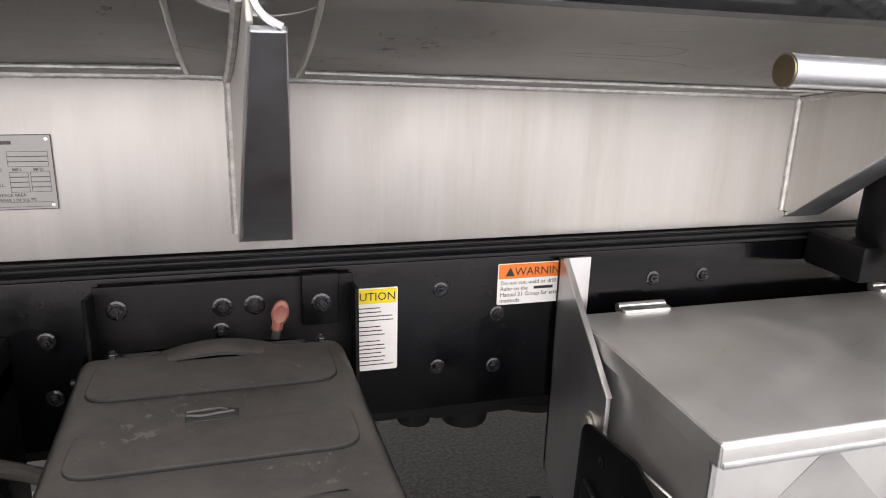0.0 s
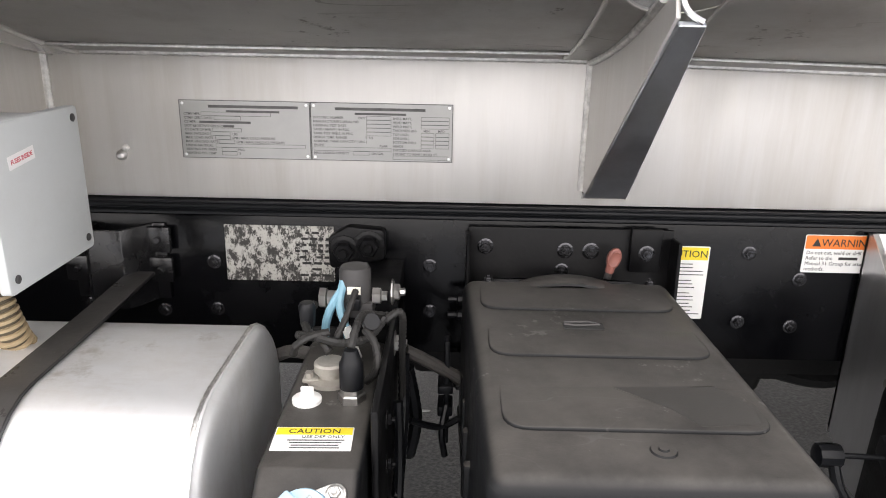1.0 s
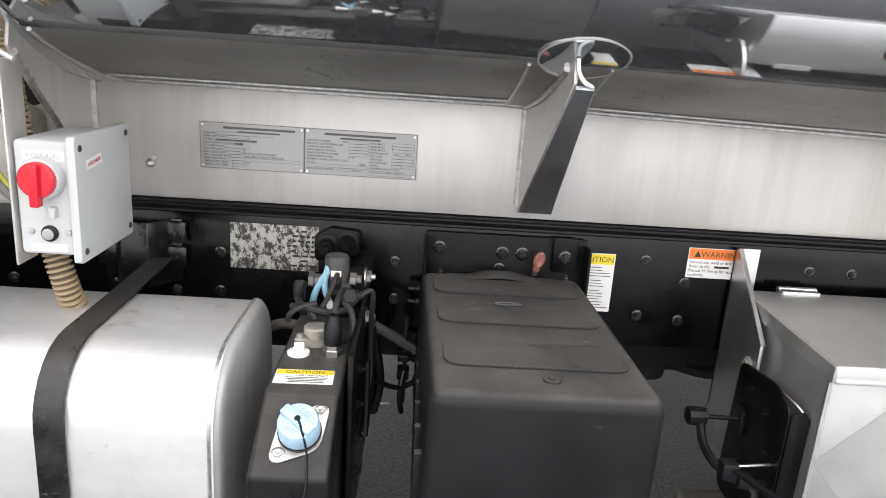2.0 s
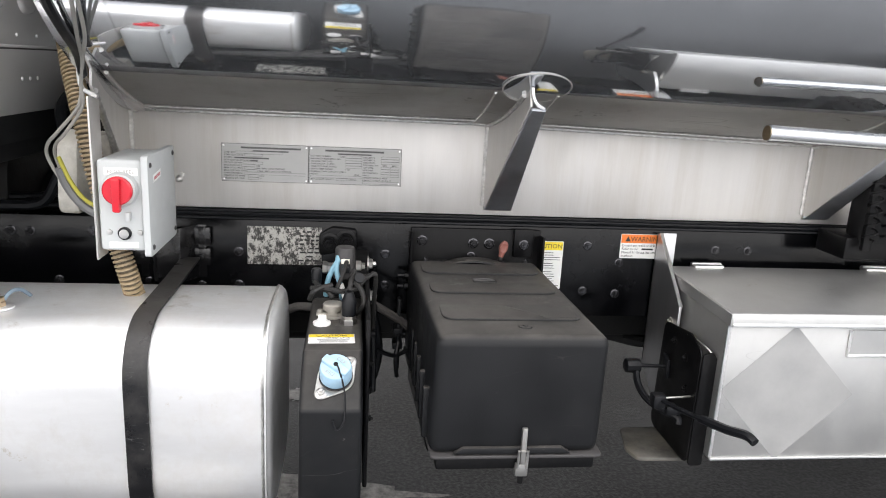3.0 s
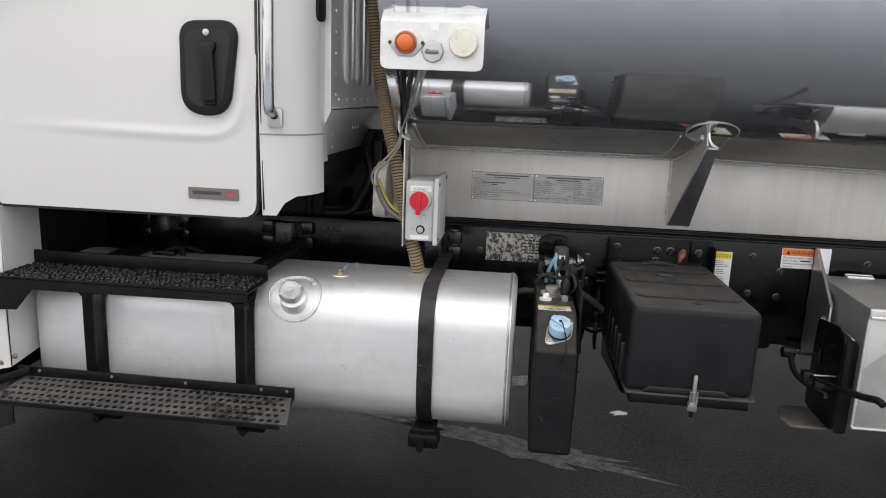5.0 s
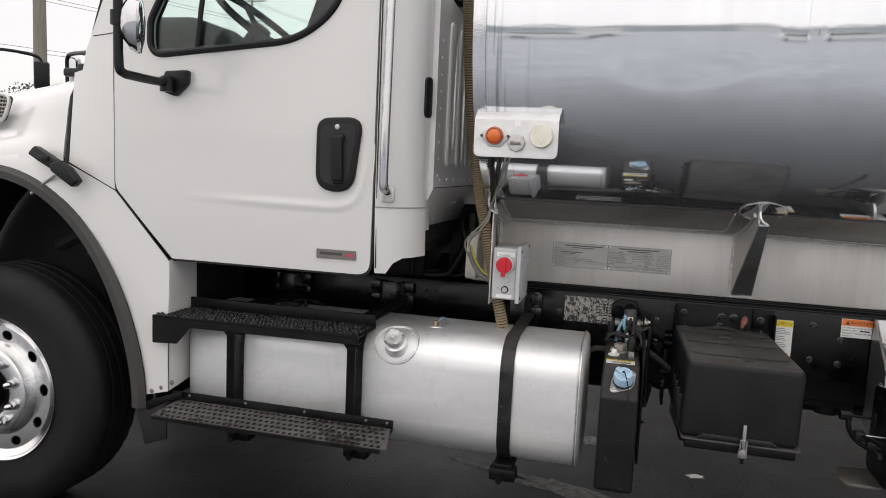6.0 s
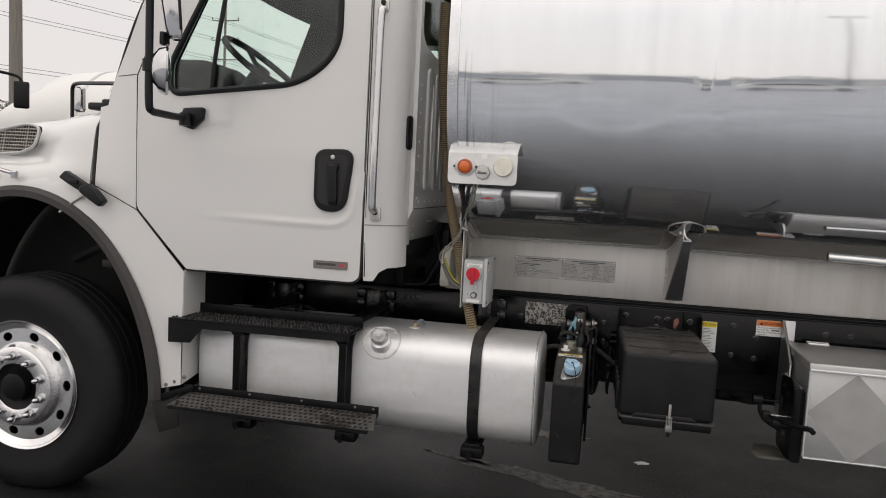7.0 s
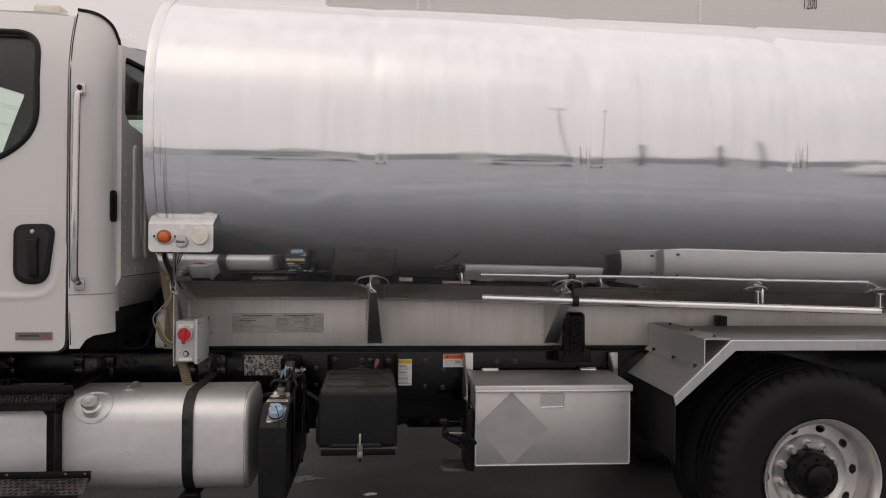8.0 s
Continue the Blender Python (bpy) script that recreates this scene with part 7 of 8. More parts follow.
    for k in range(10):
        y = 0.805 + 0.155 * k
        part("rib", prism(round_poly([(y - 0.046, 1.490), (y + 0.046, 1.490), (y + 0.046, 2.030), (y - 0.046, 2.030)], 0.044), "x", -1.042, -1.018, 0.013, 4), M_WHITE, cab)
    for h in (hole, hole_far):
        seal = [Vector((-1.043, p[0], p[1])) for p in h] + [Vector((-1.043, *h[0]))]
        part("window_seal", tube(seal, 0.011, 8, 0), M_SMOOTHBLK, cab)
        part("rear_glass", sheet(h, [], lambda u, v: Vector((-1.055, u, v)), 0.004), M_GLASS, cab, "tinted rear window", flat=True).visible_shadow = False
    vent = joined(prism(round_poly([(-0.023, 1.660), (0.023, 1.660), (0.023, 1.800), (-0.023, 1.800)], 0.020), "x", -0.006, 0.007, 0.003), *[box(0.005, 0.009, -0.014, 0.014, z + 0.022, z + 0.028, 0.001) for z in (1.66, 1.675, 1.69, 1.705, 1.72, 1.735, 1.75)])
    bmesh.ops.transform(vent, matrix=Matrix.Translation((-1.050, 0.578, 0)) @ Matrix.Rotation(radians(-12), 4, "Z"), verts=vent.verts)
    part("corner_vent", vent, M_SMOOTHBLK, cab, "black slotted cab vent")
    # inner lining of the back wall, floor and headliner
    part("rear_lining", sheet([(0.54, 1.2), (fl(0.54), 1.2), (fl(0.56), 2.46), (0.56, 2.46)], [shrink(hole, -0.01), shrink(hole_far, -0.01)], lambda u, v: Vector((-1.095, u, v)), 0.004), M_INTERIOR, cab)
    part("floor_pan", box(-2.45, -1.12, 0.62, fl(0.62), 1.15, 1.21, 0.01), M_INTERIOR, cab)

    # roof
    def roof_surface(dz, x0, x1, y_in, n=12, k=18):
        bm = bmesh.new()
        rows = []
        for i in range(n + 1):
            x = x0 + (x1 - x0) * i / n
            row = []
            for j in range(k + 1):
                s = -1 + 2 * j / k
                d = min(max(0.0, x + 1.197), 0.149)
                y = YC + s * (YC - y_in - 0.15 + math.sqrt(0.0225 - d * d))
                front = max(0.0, (-1.85 - x) / 0.3)
                rear = max(0.0, (x + 1.30) / 0.25)
                z = 2.565 + 0.105 * (1 - abs(s) ** 3.2) - 0.02 * front ** 2 - 0.115 * rear ** 2 + dz
                row.append(bm.verts.new((x, y, z)))
            rows.append(row)
        for a, b in zip(rows, rows[1:]):
            for j in range(k):
                bm.faces.new((a[j], b[j], b[j + 1], a[j + 1]))
        bmesh.ops.recalc_face_normals(bm, faces=bm.faces)
        bmesh.ops.solidify(bm, geom=bm.faces[:], thickness=0.012)
        return bm
    part("roof", roof_surface(0.0, -2.17, -1.045, 0.530), M_WHITE, cab, "white cab roof")
    part("headliner", roof_surface(-0.05, -2.17, -1.06, 0.57), M_INTERIOR, cab)
    # windscreen, posts and cowl
    def ws_x(s, t):
        return -2.43 + 0.36 * t - 0.20 * (1 - s * s) * (1 - 0.35 * t)

    def trim(rows):
        tb = bmesh.new()
        grid = [[tb.verts.new((ws_x(s, t) + 0.02, YC + s * (1.02 - 0.07 * t), 1.86 + 0.70 * t)) for s, t in row] for row in rows]
        for a, b in zip(grid, grid[1:]):
            for j in range(len(a) - 1):
                tb.faces.new((a[j], b[j], b[j + 1], a[j + 1]))
        bmesh.ops.solidify(tb, geom=tb.faces[:], thickness=0.02)
        bmesh.ops.recalc_face_normals(tb, faces=tb.faces)
        return tb
    part("pillar_trim", trim([[(0.74 - 0.17 * i / 6 + (0.26 + 0.17 * i / 6) * j / 6, i / 6) for j in range(7)] for i in range(7)]), M_INTERIOR, cab, "dark windscreen post trim")
    part("header_trim", trim([[(-0.86 + 1.72 * j / 14, t) for j in range(15)] for t in (0.93, 1.0, 1.035)]), M_INTERIOR, cab, "dark trim over the windscreen")
    bm = bmesh.new()
    rows = []
    for i in range(9):
        t = i / 8
        row = []
        for j in range(49):
            s = -1 + 2 * j / 48
            half = 1.03 - 0.07 * t
            y = YC + s * half
            x = ws_x(s, t)
            row.append(bm.verts.new((x, y, 1.86 + 0.70 * t)))
        rows.append(row)
    for a, b in zip(rows, rows[1:]):
        for j in range(48):
            bm.faces.new((a[j], b[j], b[j + 1], a[j + 1]))
    bmesh.ops.solidify(bm, geom=bm.faces[:], thickness=0.006)
    bmesh.ops.recalc_face_normals(bm, faces=bm.faces)
    part("windscreen", bm, M_GLASS, cab, "tinted windscreen").visible_shadow = False
    for far in (False, True):
        f = (lambda y: fl(y)) if far else (lambda y: y)

        def cowl(u, v):
            return Vector((u, f(cab_y(v) + 0.004 + max(0, (-2.236 - u)) * (0.03 + 0.19 * min(1.0, max(0.0, (v - 1.45) / 0.38))) + (0.04 * max(0, v - 1.85) if v < 2.1 else 0.010 * max(0.0, 2.57 - v) / 0.47)), v))
        poly = [(-2.243, 1.350), (-2.243, 1.927), (-2.206, 2.012), (-1.936, 2.474), (-1.76, 2.570), (-2.07, 2.572), (-2.225, 2.23), (-2.395, 1.87), (-2.410, 1.800), (-2.455, 1.790), (-2.453, 1.446)]
        part("cowl_panel", sheet(poly, [], cowl, -0.03 if far else 0.03, (-2.3, -2.4), (1.5, 1.7, 1.86, 2.0, 2.2, 2.4)), M_WHITE, cab, "white cowl and windscreen post")
        groove = [cowl(u, v) + Vector((0, f(0.0) * 0 + (0.0005 if far else -0.0005), 0)) for u, v in ((-2.235, 1.934), (-2.29, 1.930), (-2.355, 1.926))]
        part("pillar_seam", tube(groove, 0.0018, 6, 0), M_TRIM, cab)
        seal = [Vector((u, f(cab_y(v) + 0.0 + max(0, -2.236 - u) * 0.22 + 0.03), v)) for u, v in ((-2.42, 1.80), (-2.392, 1.885), (-2.235, 2.225), (-2.075, 2.58))]
        part("windscreen_seal", tube(seal, 0.012, 8, 5), M_SMOOTHBLK, cab)
    part("wiper_cowl", joined(box(-2.62, -2.41, 0.62, fl(0.62), 1.79, 1.825, 0.01), box(-2.50, -2.41, 0.56, 0.72, 1.79, 1.835, 0.01)), M_SMOOTHBLK, cab)
    part("dashboard", joined(box(-2.36, -2.02, 0.52, fl(0.52), 1.35, 1.895, 0.05, 3), box(-2.32, -2.02, 0.66, 1.10, 1.84, 2.045, 0.08, 4)), M_INTERIOR, cab, "dark dashboard")
    sw_m = Matrix.Translation((-1.915, 0.98, 2.050)) @ Matrix.Rotation(radians(38), 4, "Y")
    ring = [sw_m @ Vector((0.218 * math.cos(2 * math.pi * k / 32), 0.218 * math.sin(2 * math.pi * k / 32), 0)) for k in range(33)]
    spokes = [tube([sw_m @ Vector((0, 0, -0.03)), sw_m @ Vector((0.21 * math.cos(a), 0.21 * math.sin(a), 0))], 0.012, 6, 0) for a in (0.5, 2.6, 4.7)]
    part("steering_wheel", joined(tube(ring, 0.0155, 10, 0), *spokes, tube([sw_m @ Vector((0, 0, 0)), sw_m @ Vector((0, 0, -0.30))], 0.04, 10, 0)), M_INTERIOR, cab, "black steering wheel")
    part("roof_antenna", joined(tube([(-1.972, 0.150, 2.46), (-1.974, 0.150, 2.62)], 0.006, 6, 0)), M_BRIGHT, cab)
    for y in (0.85, 1.25, 1.85, 2.25):
        part("roof_lamp", joined(box(-1.50, -1.38, y - 0.05, y + 0.05, 2.625, 2.685, 0.014, 3)), M_CREAM, cab)
    return cab


cab = make_cab()


def make_door(far=False):
    f = fl if far else (lambda y: y)
    win = round_poly(WINDOW, WINDOW_R, 9)
    skin_ = sheet(round_poly(DOOR, DOOR_R, 4), [win], side_place(0.0, far), -0.03 if far else 0.03, (), Z_CUTS)
    door = part("cab_door", skin_, M_WHITE, truck, "white cab door" if far else "closed white cab door with a black handle", sharp=45)
    part("door_lining", sheet(round_poly(shrink(DOOR, 0.03), DOOR_R, 4), [shrink(win, -0.012)], side_place(0.055, far), 0.004, (), Z_CUTS), M_INTERIOR, door)
    # the seal shows all round but under the roof's edge
    edge = round_poly(shrink(DOOR, -0.006), DOOR_R, 4)
    hidden = [v > 2.30 and u < -1.30 for u, v in edge]
    first = next(i for i in range(len(edge)) if hidden[i - 1] and not hidden[i])
    edge = [p for p, h in zip(edge[first:] + edge[:first], hidden[first:] + hidden[:first]) if not h]
    part("door_seal", tube([Vector((u, f(cab_y(v) + 0.007), v)) for u, v in edge], 0.0040, 6, 0), M_SEAM, door)
    seal = [Vector((u, f(cab_y(v) - 0.001), v)) for u, v in win]
    part("window_seal", tube(seal + seal[:1], 0.013, 8, 0), M_SMOOTHBLK, door, "black window seal")
    g = sheet(win, [], side_place(0.014, far), 0.004, (), (1.9, 2.1, 2.25, 2.33, 2.41))
    part("window_glass", g, M_GLASS, door, "green tinted side window", flat=True).visible_shadow = False
    part("vent_bar", tube([Vector((-1.813, f(cab_y(2.45) + 0.004), 2.450)), Vector((-1.86, f(cab_y(2.1) + 0.004), 2.10)), Vector((-1.889, f(cab_y(1.87) + 0.004), 1.874))], 0.0095, 8, 3), M_SMOOTHBLK, door)
    if far:
        return
    # long pressed crease across the lower door
    path = smooth_path([(-1.95, 1.345, 0), (-1.80, 1.342, 0), (-1.62, 1.338, 0), (-1.42, 1.335, 0), (-1.325, 1.338, 0), (-1.268, 1.360, 0), (-1.240, 1.405, 0), (-1.230, 1.47, 0), (-1.228, 1.56, 0)], 6)
    bm = bmesh.new()
    rows = []
    for i, p in enumerate(path):
        d = (path[min(i + 1, len(path) - 1)] - path[max(i - 1, 0)]).normalized()
        side = Vector((-d.y, d.x, 0))
        fade = min(1.0, i / 14, (len(path) - 1 - i) / 10)
        row = []
        for k in range(-10, 11):
            q = p + side * (0.0034 * k)
            row.append(bm.verts.new((q.x, cab_y(q.y) - 0.0042 * fade * math.exp(-(k / 4.6) ** 2) + 0.0003, q.y)))
        rows.append(row)
    for u, v in zip(rows, rows[1:]):
        for k in range(20):
            bm.faces.new((u[k], v[k], v[k + 1], u[k + 1]))
    bmesh.ops.recalc_face_normals(bm, faces=bm.faces)
    bmesh.ops.solidify(bm, geom=bm.faces[:], thickness=-0.002)
    part("door_crease", bm, M_WHITE, door, "soft pressed crease", sharp=80)
    # handle
    shape = round_poly([(-1.406, 1.642), (-1.236, 1.648), (-1.270, 1.386), (-1.408, 1.394)], [0.050, 0.050, 0.085, 0.070], 8)
    h = part("door_handle", prism(shape, "y", 0.440, 0.462, 0.006, 3), M_SMOOTHBLK, door, "black pull handle in an oval pocket")
    part("pocket", prism(shrink(shape, 0.024), "y", 0.4385, 0.4400, 0.0), M_SEAM, h)
    part("grip", prism(round_poly([(-1.342, 1.580), (-1.304, 1.584), (-1.298, 1.43), (-1.338, 1.425)], 0.012), "y", 0.420, 0.436, 0.006, 3), M_SMOOTHBLK, h)
    parts("grip_foot", [box(-1.346, -1.298, 0.424, 0.440, 1.562, 1.588, 0.006), box(-1.338, -1.300, 0.428, 0.440, 1.418, 1.440, 0.006)], M_SMOOTHBLK, h)
    part("lock", lathe([(0.009, 0), (0.009, 0.006), (0.006, 0.007), (0, 0.007)], facing(-1.326, 0.440, 1.612), 14), M_STEEL, h)
    b = part("door_badge", plate(0.150, 0.033, 0.003, facing(-1.331, 0.4560 + 0.011, 1.169), 0.003), M_DARKBADGE, door, "dull grey metal badge")
    part("badge_bar", plate(0.085, 0.010, 0.0012, facing(-1.350, 0.4530 + 0.011, 1.171)), M_GREYPL, b)
    part("badge_bar", plate(0.026, 0.010, 0.0012, facing(-1.280, 0.4530 + 0.011, 1.169)), M_REDINK, b)


make_door()
make_door(True)

# grab handle on the corner post
grab = part("grab_handle", tube([(-1.137, 0.452, 2.205), (-1.137, 0.425, 2.19), (-1.137, 0.408, 2.15), (-1.140, 0.406, 1.80), (-1.143, 0.408, 1.45), (-1.143, 0.424, 1.415), (-1.143, 0.452, 1.40)], 0.0150, 14, 8), M_CHROME, truck, "polished steel grab handle on the cab corner")
for z in (2.218, 1.393):
    part("foot_bolt", lathe([(0.011, 0.006), (0.011, 0.010), (0.006, 0.012), (0, 0.012)], facing(-1.140, 0.447, z + 0.006), 12), M_SMOOTHBLK, grab)
    part("handle_foot", joined(prism(round_poly([(-1.162, z - 0.030), (-1.118, z - 0.030), (-1.118, z + 0.026), (-1.162, z + 0.026)], 0.012), "y", 0.447, 0.456, 0.003), lathe([(0.009, 0), (0.009, 0.006), (0, 0.008)], facing(-1.140, 0.447, z + 0.004), 10)), M_STEEL, grab)


# ---- hood, front fender and mirror ----
def arch(th, d=0.0):
    r = 0.727 + 0.17 * max(0.0, math.sin(radians(th))) ** 3 + d
    return (-2.830 + r * math.cos(radians(th)), 0.525 + r * math.sin(radians(th)))


def make_hood():
    ths = list(range(3, 178, 7))
    lower = [arch(t) for t in ths]
    outline = [(-2.004, 0.590), (-2.004, 1.092), (-2.238, 1.345), (-2.470, 1.448), (-2.62, 1.500), (-3.0, 1.520), (-3.35, 1.500), (-3.62, 1.42), (-3.70, 1.20), (-3.66, 0.62)] + lower[::-1]

    def fender_side(u, v):
        bulge = 0.018 * math.exp(-((v - 1.42) / 0.12) ** 2) if u < -2.45 else 0.0
        flare = 0.010 * max(0, 1 - abs(math.hypot(u + 2.83, v - 0.525) - 0.85) / 0.1)
        return Vector((u, 0.462 - flare - bulge * 0.3 + (0.05 * ((v - 1.44) / 0.08) ** 2 if v > 1.44 else 0), v))
    fender = part("front_fender", sheet(outline, [], fender_side, 0.004, tuple(-3.6 + 0.1 * k for k in range(16)), tuple(0.6 + 0.06 * k for k in range(16))), M_WHITE, truck, "white front fender with a dark grey arch trim", sharp=60)
    # arch trim
    bm = bmesh.new()
    rows = []
    for t in range(-1, 182, 3):
        o, i_ = arch(t, 0.004), arch(t, -0.046)
        rows.append([bm.verts.new((o[0], 0.452, o[1])), bm.verts.new((o[0] * 0.6 + i_[0] * 0.4, 0.432, o[1] * 0.6 + i_[1] * 0.4)), bm.verts.new((i_[0], 0.434, i_[1])), bm.verts.new((i_[0], 0.560, i_[1]))])
    for a, b in zip(rows, rows[1:]):
        for j in range(3):
            bm.faces.new((a[j], b[j], b[j + 1], a[j + 1]))
    bmesh.ops.recalc_face_normals(bm, faces=bm.faces)
    bmesh.ops.solidify(bm, geom=bm.faces[:], thickness=0.004)
    part("arch_trim", bm, M_TRIM, fender, "dark grey plastic wheel-arch trim")
    # wheel well
    bm = bmesh.new()
    rows = []
    for t in range(0, 181, 6):
        o = arch(t, 0.03)
        rows.append([bm.verts.new((o[0], 0.475, o[1])), bm.verts.new((o[0], 1.08, o[1]))])
    for a, b in zip(rows, rows[1:]):
        bm.faces.new((a[0], b[0], b[1], a[1]))
    bmesh.ops.solidify(bm, geom=bm.faces[:], thickness=0.006)
    bmesh.ops.recalc_face_normals(bm, faces=bm.faces)
    part("wheel_well", bm, M_UNDER, fender)
    part("engine_bay", joined(box(-3.6, -2.35, 1.09, 1.12, 0.55, 1.45, 0.01), box(-2.08, -2.05, 0.62, 1.1, 0.6, 1.4, 0.01), lathe([(0.05, 0), (0.05, 0.3)], pose(-2.55, 0.95, 0.95), 10), tube([(-2.9, 0.9, 1.05), (-2.6, 0.85, 1.15), (-2.4, 0.95, 1.0)], 0.03, 8)), M_UNDER, fender)
    parts("bay_bracket", [box(-2.52, -2.42, 0.86, 0.90, 1.12, 1.22, 0.01), box(-2.72, -2.66, 0.86, 0.90, 1.02, 1.06, 0.006)], M_GREYPL, fender)
    # rear return of the fender
    part("rear_return", prism([(0.466, 0.590), (0.640, 0.615), (0.640, 1.098), (0.466, 1.098)], "x", -2.008, -2.003, 0.001, 1), M_WHITE, fender)
    part("lower_strip", prism([(-2.112, 0.535), (-2.004, 0.575), (-1.94, 0.598), (-1.94, 0.575), (-2.004, 0.550), (-2.09, 0.505)], "y", 0.452, 0.462, 0.002), M_BLACK, fender)
    part("splash_flap", prism([(-2.150, 0.512), (-2.066, 0.545), (-2.010, 0.540), (-2.012, 0.398), (-2.108, 0.362)], "y", 0.455, 0.463, 0.002), M_UNDER, fender)
    for u, v in ((-2.078, 0.582), (-2.035, 0.600), (-1.99, 0.625)):
        part("bolt", lathe([(0.009, 0), (0.009, 0.004), (0.005, 0.006), (0, 0.006)], facing(u, 0.461, v), 10), M_DARKBADGE, fender)
    # hood skin
    bm = bmesh.new()
    prof = [(0.455, 1.44), (0.462, 1.485), (0.490, 1.522), (0.54, 1.550), (0.575, 1.585), (0.590, 1.64), (0.605, 1.70), (0.640, 1.755), (0.72, 1.795), (0.88, 1.825), (1.15, 1.845), (YC, 1.852)]
    rear_y = [0.461, 0.466, 0.471, 0.476, 0.482, 0.490, 0.502, 0.535, 0.65, 0.86, 1.15, YC]
    prof = prof + [(fl(y), z) for y, z in prof[-2::-1]]
    rows = []
    for i in range(19):
        x = -2.478 - 1.30 * i / 18
        d = -2.478 - x
        row = []
        for y, z in prof:
            k = max(0.0, (z - 1.44) / 0.41)
            zz = z - k * (0.125 * d + 0.03 * d * d) - (0.10 * max(0, d - 0.9)) * (1 - k)
            blend = min(1.0, d / 0.45)
            blend = blend * blend * (3 - 2 * blend)
            j = len(row)
            ry = rear_y[j] if j < len(rear_y) else fl(rear_y[len(prof) - 1 - j])
            yy = y * blend + ry * (1 - blend)
            row.append(bm.verts.new((x, YC + (yy - YC) * (1 - 0.08 * k * d), zz)))
        rows.append(row)
    for a, b in zip(rows, rows[1:]):
        for j in range(len(prof) - 1):
            bm.faces.new((a[j], b[j], b[j + 1], a[j + 1]))
    bmesh.ops.recalc_face_normals(bm, faces=bm.faces)
    bmesh.ops.solidify(bm, geom=bm.faces[:], thickness=0.006)
    hood = part("hood", bm, M_WHITE, truck, "white sloping hood with a side air grille", sharp=50)
    gap = [(-2.461 - 0.03 * (z - 1.44), y + 0.003, z) for y, z in zip(rear_y, [p[1] for p in prof[:12]])]
    part("hood_gap", tube(gap, 0.0075, 6, 0), M_SEAM, hood)
    part("hood_gap", tube([(-2.466, 0.462, 1.448), (-2.35, 0.463, 1.398), (-2.238, 0.462, 1.347), (-2.004, 0.464, 1.094)], 0.0022, 6, 0), M_SEAM, hood)
    # grille on the hood side
    g = [(-3.24, 1.575), (-3.15, 1.655), (-2.91, 1.708), (-2.818, 1.702), (-2.838, 1.606), (-2.91, 1.574), (-3.20, 1.552)]

    def on_hood(u, v):
        return Vector((u, 0.566 - 0.02 * (1.70 - v) / 0.1 + 0.03 * (-2.82 - u), v))
    frame_pts = [on_hood(u, v) + Vector((0, -0.004, 0)) for u, v in round_poly(g, 0.05, 6)]
    gr = part("hood_grille", tube(frame_pts + frame_pts[:1], 0.0075, 8, 0), M_CAP, hood, "silver framed air grille")
    part("grille_back", sheet(round_poly(g, 0.02, 4), [], on_hood, 0.01), M_SEAM, gr)
    slats = []
    inside = [Vector(p) for p in round_poly(g, 0.05, 6)]

    def span(v):
        """Where a level line enters and leaves the grille."""
        xs = []
        for a, b in zip(inside, inside[1:] + inside[:1]):
            if (a.y - v) * (b.y - v) < 0:
                xs.append(a.x + (b.x - a.x) * (v - a.y) / (b.y - a.y))
        return min(xs), max(xs)
    for k in range(8):
        v = 1.578 + 0.0155 * k
        u0, u1 = span(v)
        slats.append(tube([on_hood(u0, v) + Vector((0, -0.004, 0)), on_hood(u1, v) + Vector((0, -0.004, 0))], 0.0030, 6, 0))
    for k in range(26):
        u = -3.20 + 0.0142 * k
        hits_ = []
        for a, b in zip(inside, inside[1:] + inside[:1]):
            if (a.x - u) * (b.x - u) < 0:
                hits_.append(a.y + (b.y - a.y) * (u - a.x) / (b.x - a.x))
        if len(hits_) > 1:
            slats.append(tube([on_hood(u, min(hits_)) + Vector((0, -0.003, 0)), on_hood(u, max(hits_)) + Vector((0, -0.003, 0))], 0.0030 if k % 9 == 4 else 0.0011, 6, 0))
    parts("grille_bar", slats, M_DULL, gr)
    # rubber hood latch over the arch
    la = part("hood_latch", prism(round_poly([(-2.593, 1.472), (-2.560, 1.503), (-2.500, 1.472), (-2.452, 1.446), (-2.480, 1.414), (-2.535, 1.440)], 0.010), "y", 0.405, 0.440, 0.006, 2), M_SMOOTHBLK, fender, "black rubber hood latch")
    part("latch_grip", prism(round_poly([(-2.475, 1.440), (-2.438, 1.452), (-2.396, 1.425), (-2.352, 1.378), (-2.380, 1.352), (-2.435, 1.385), (-2.478, 1.412)], 0.012), "y", 0.392, 0.430, 0.008, 3), M_SMOOTHBLK, la)
    part("latch_hinge", box(-2.540, -2.490, 0.398, 0.406, 1.445, 1.468, 0.003), M_SMOOTHBLK, la)
    part("latch_wire", tube([(-2.47, 0.425, 1.400), (-2.53, 0.445, 1.375), (-2.60, 0.458, 1.335), (-2.63, 0.462, 1.315)], 0.0065, 8), M_STEEL, la)
    # marker lamp and whip mirror arm on the fender
    part("side_marker", joined(lathe([(0.030, 0), (0.028, 0.010), (0.015, 0.016), (0, 0.017)], facing(-2.985, 0.462, 1.462) @ Matrix.Diagonal((1.3, 0.8, 1, 1)), 24)), M_CREAM, fender, "oval pale side marker")
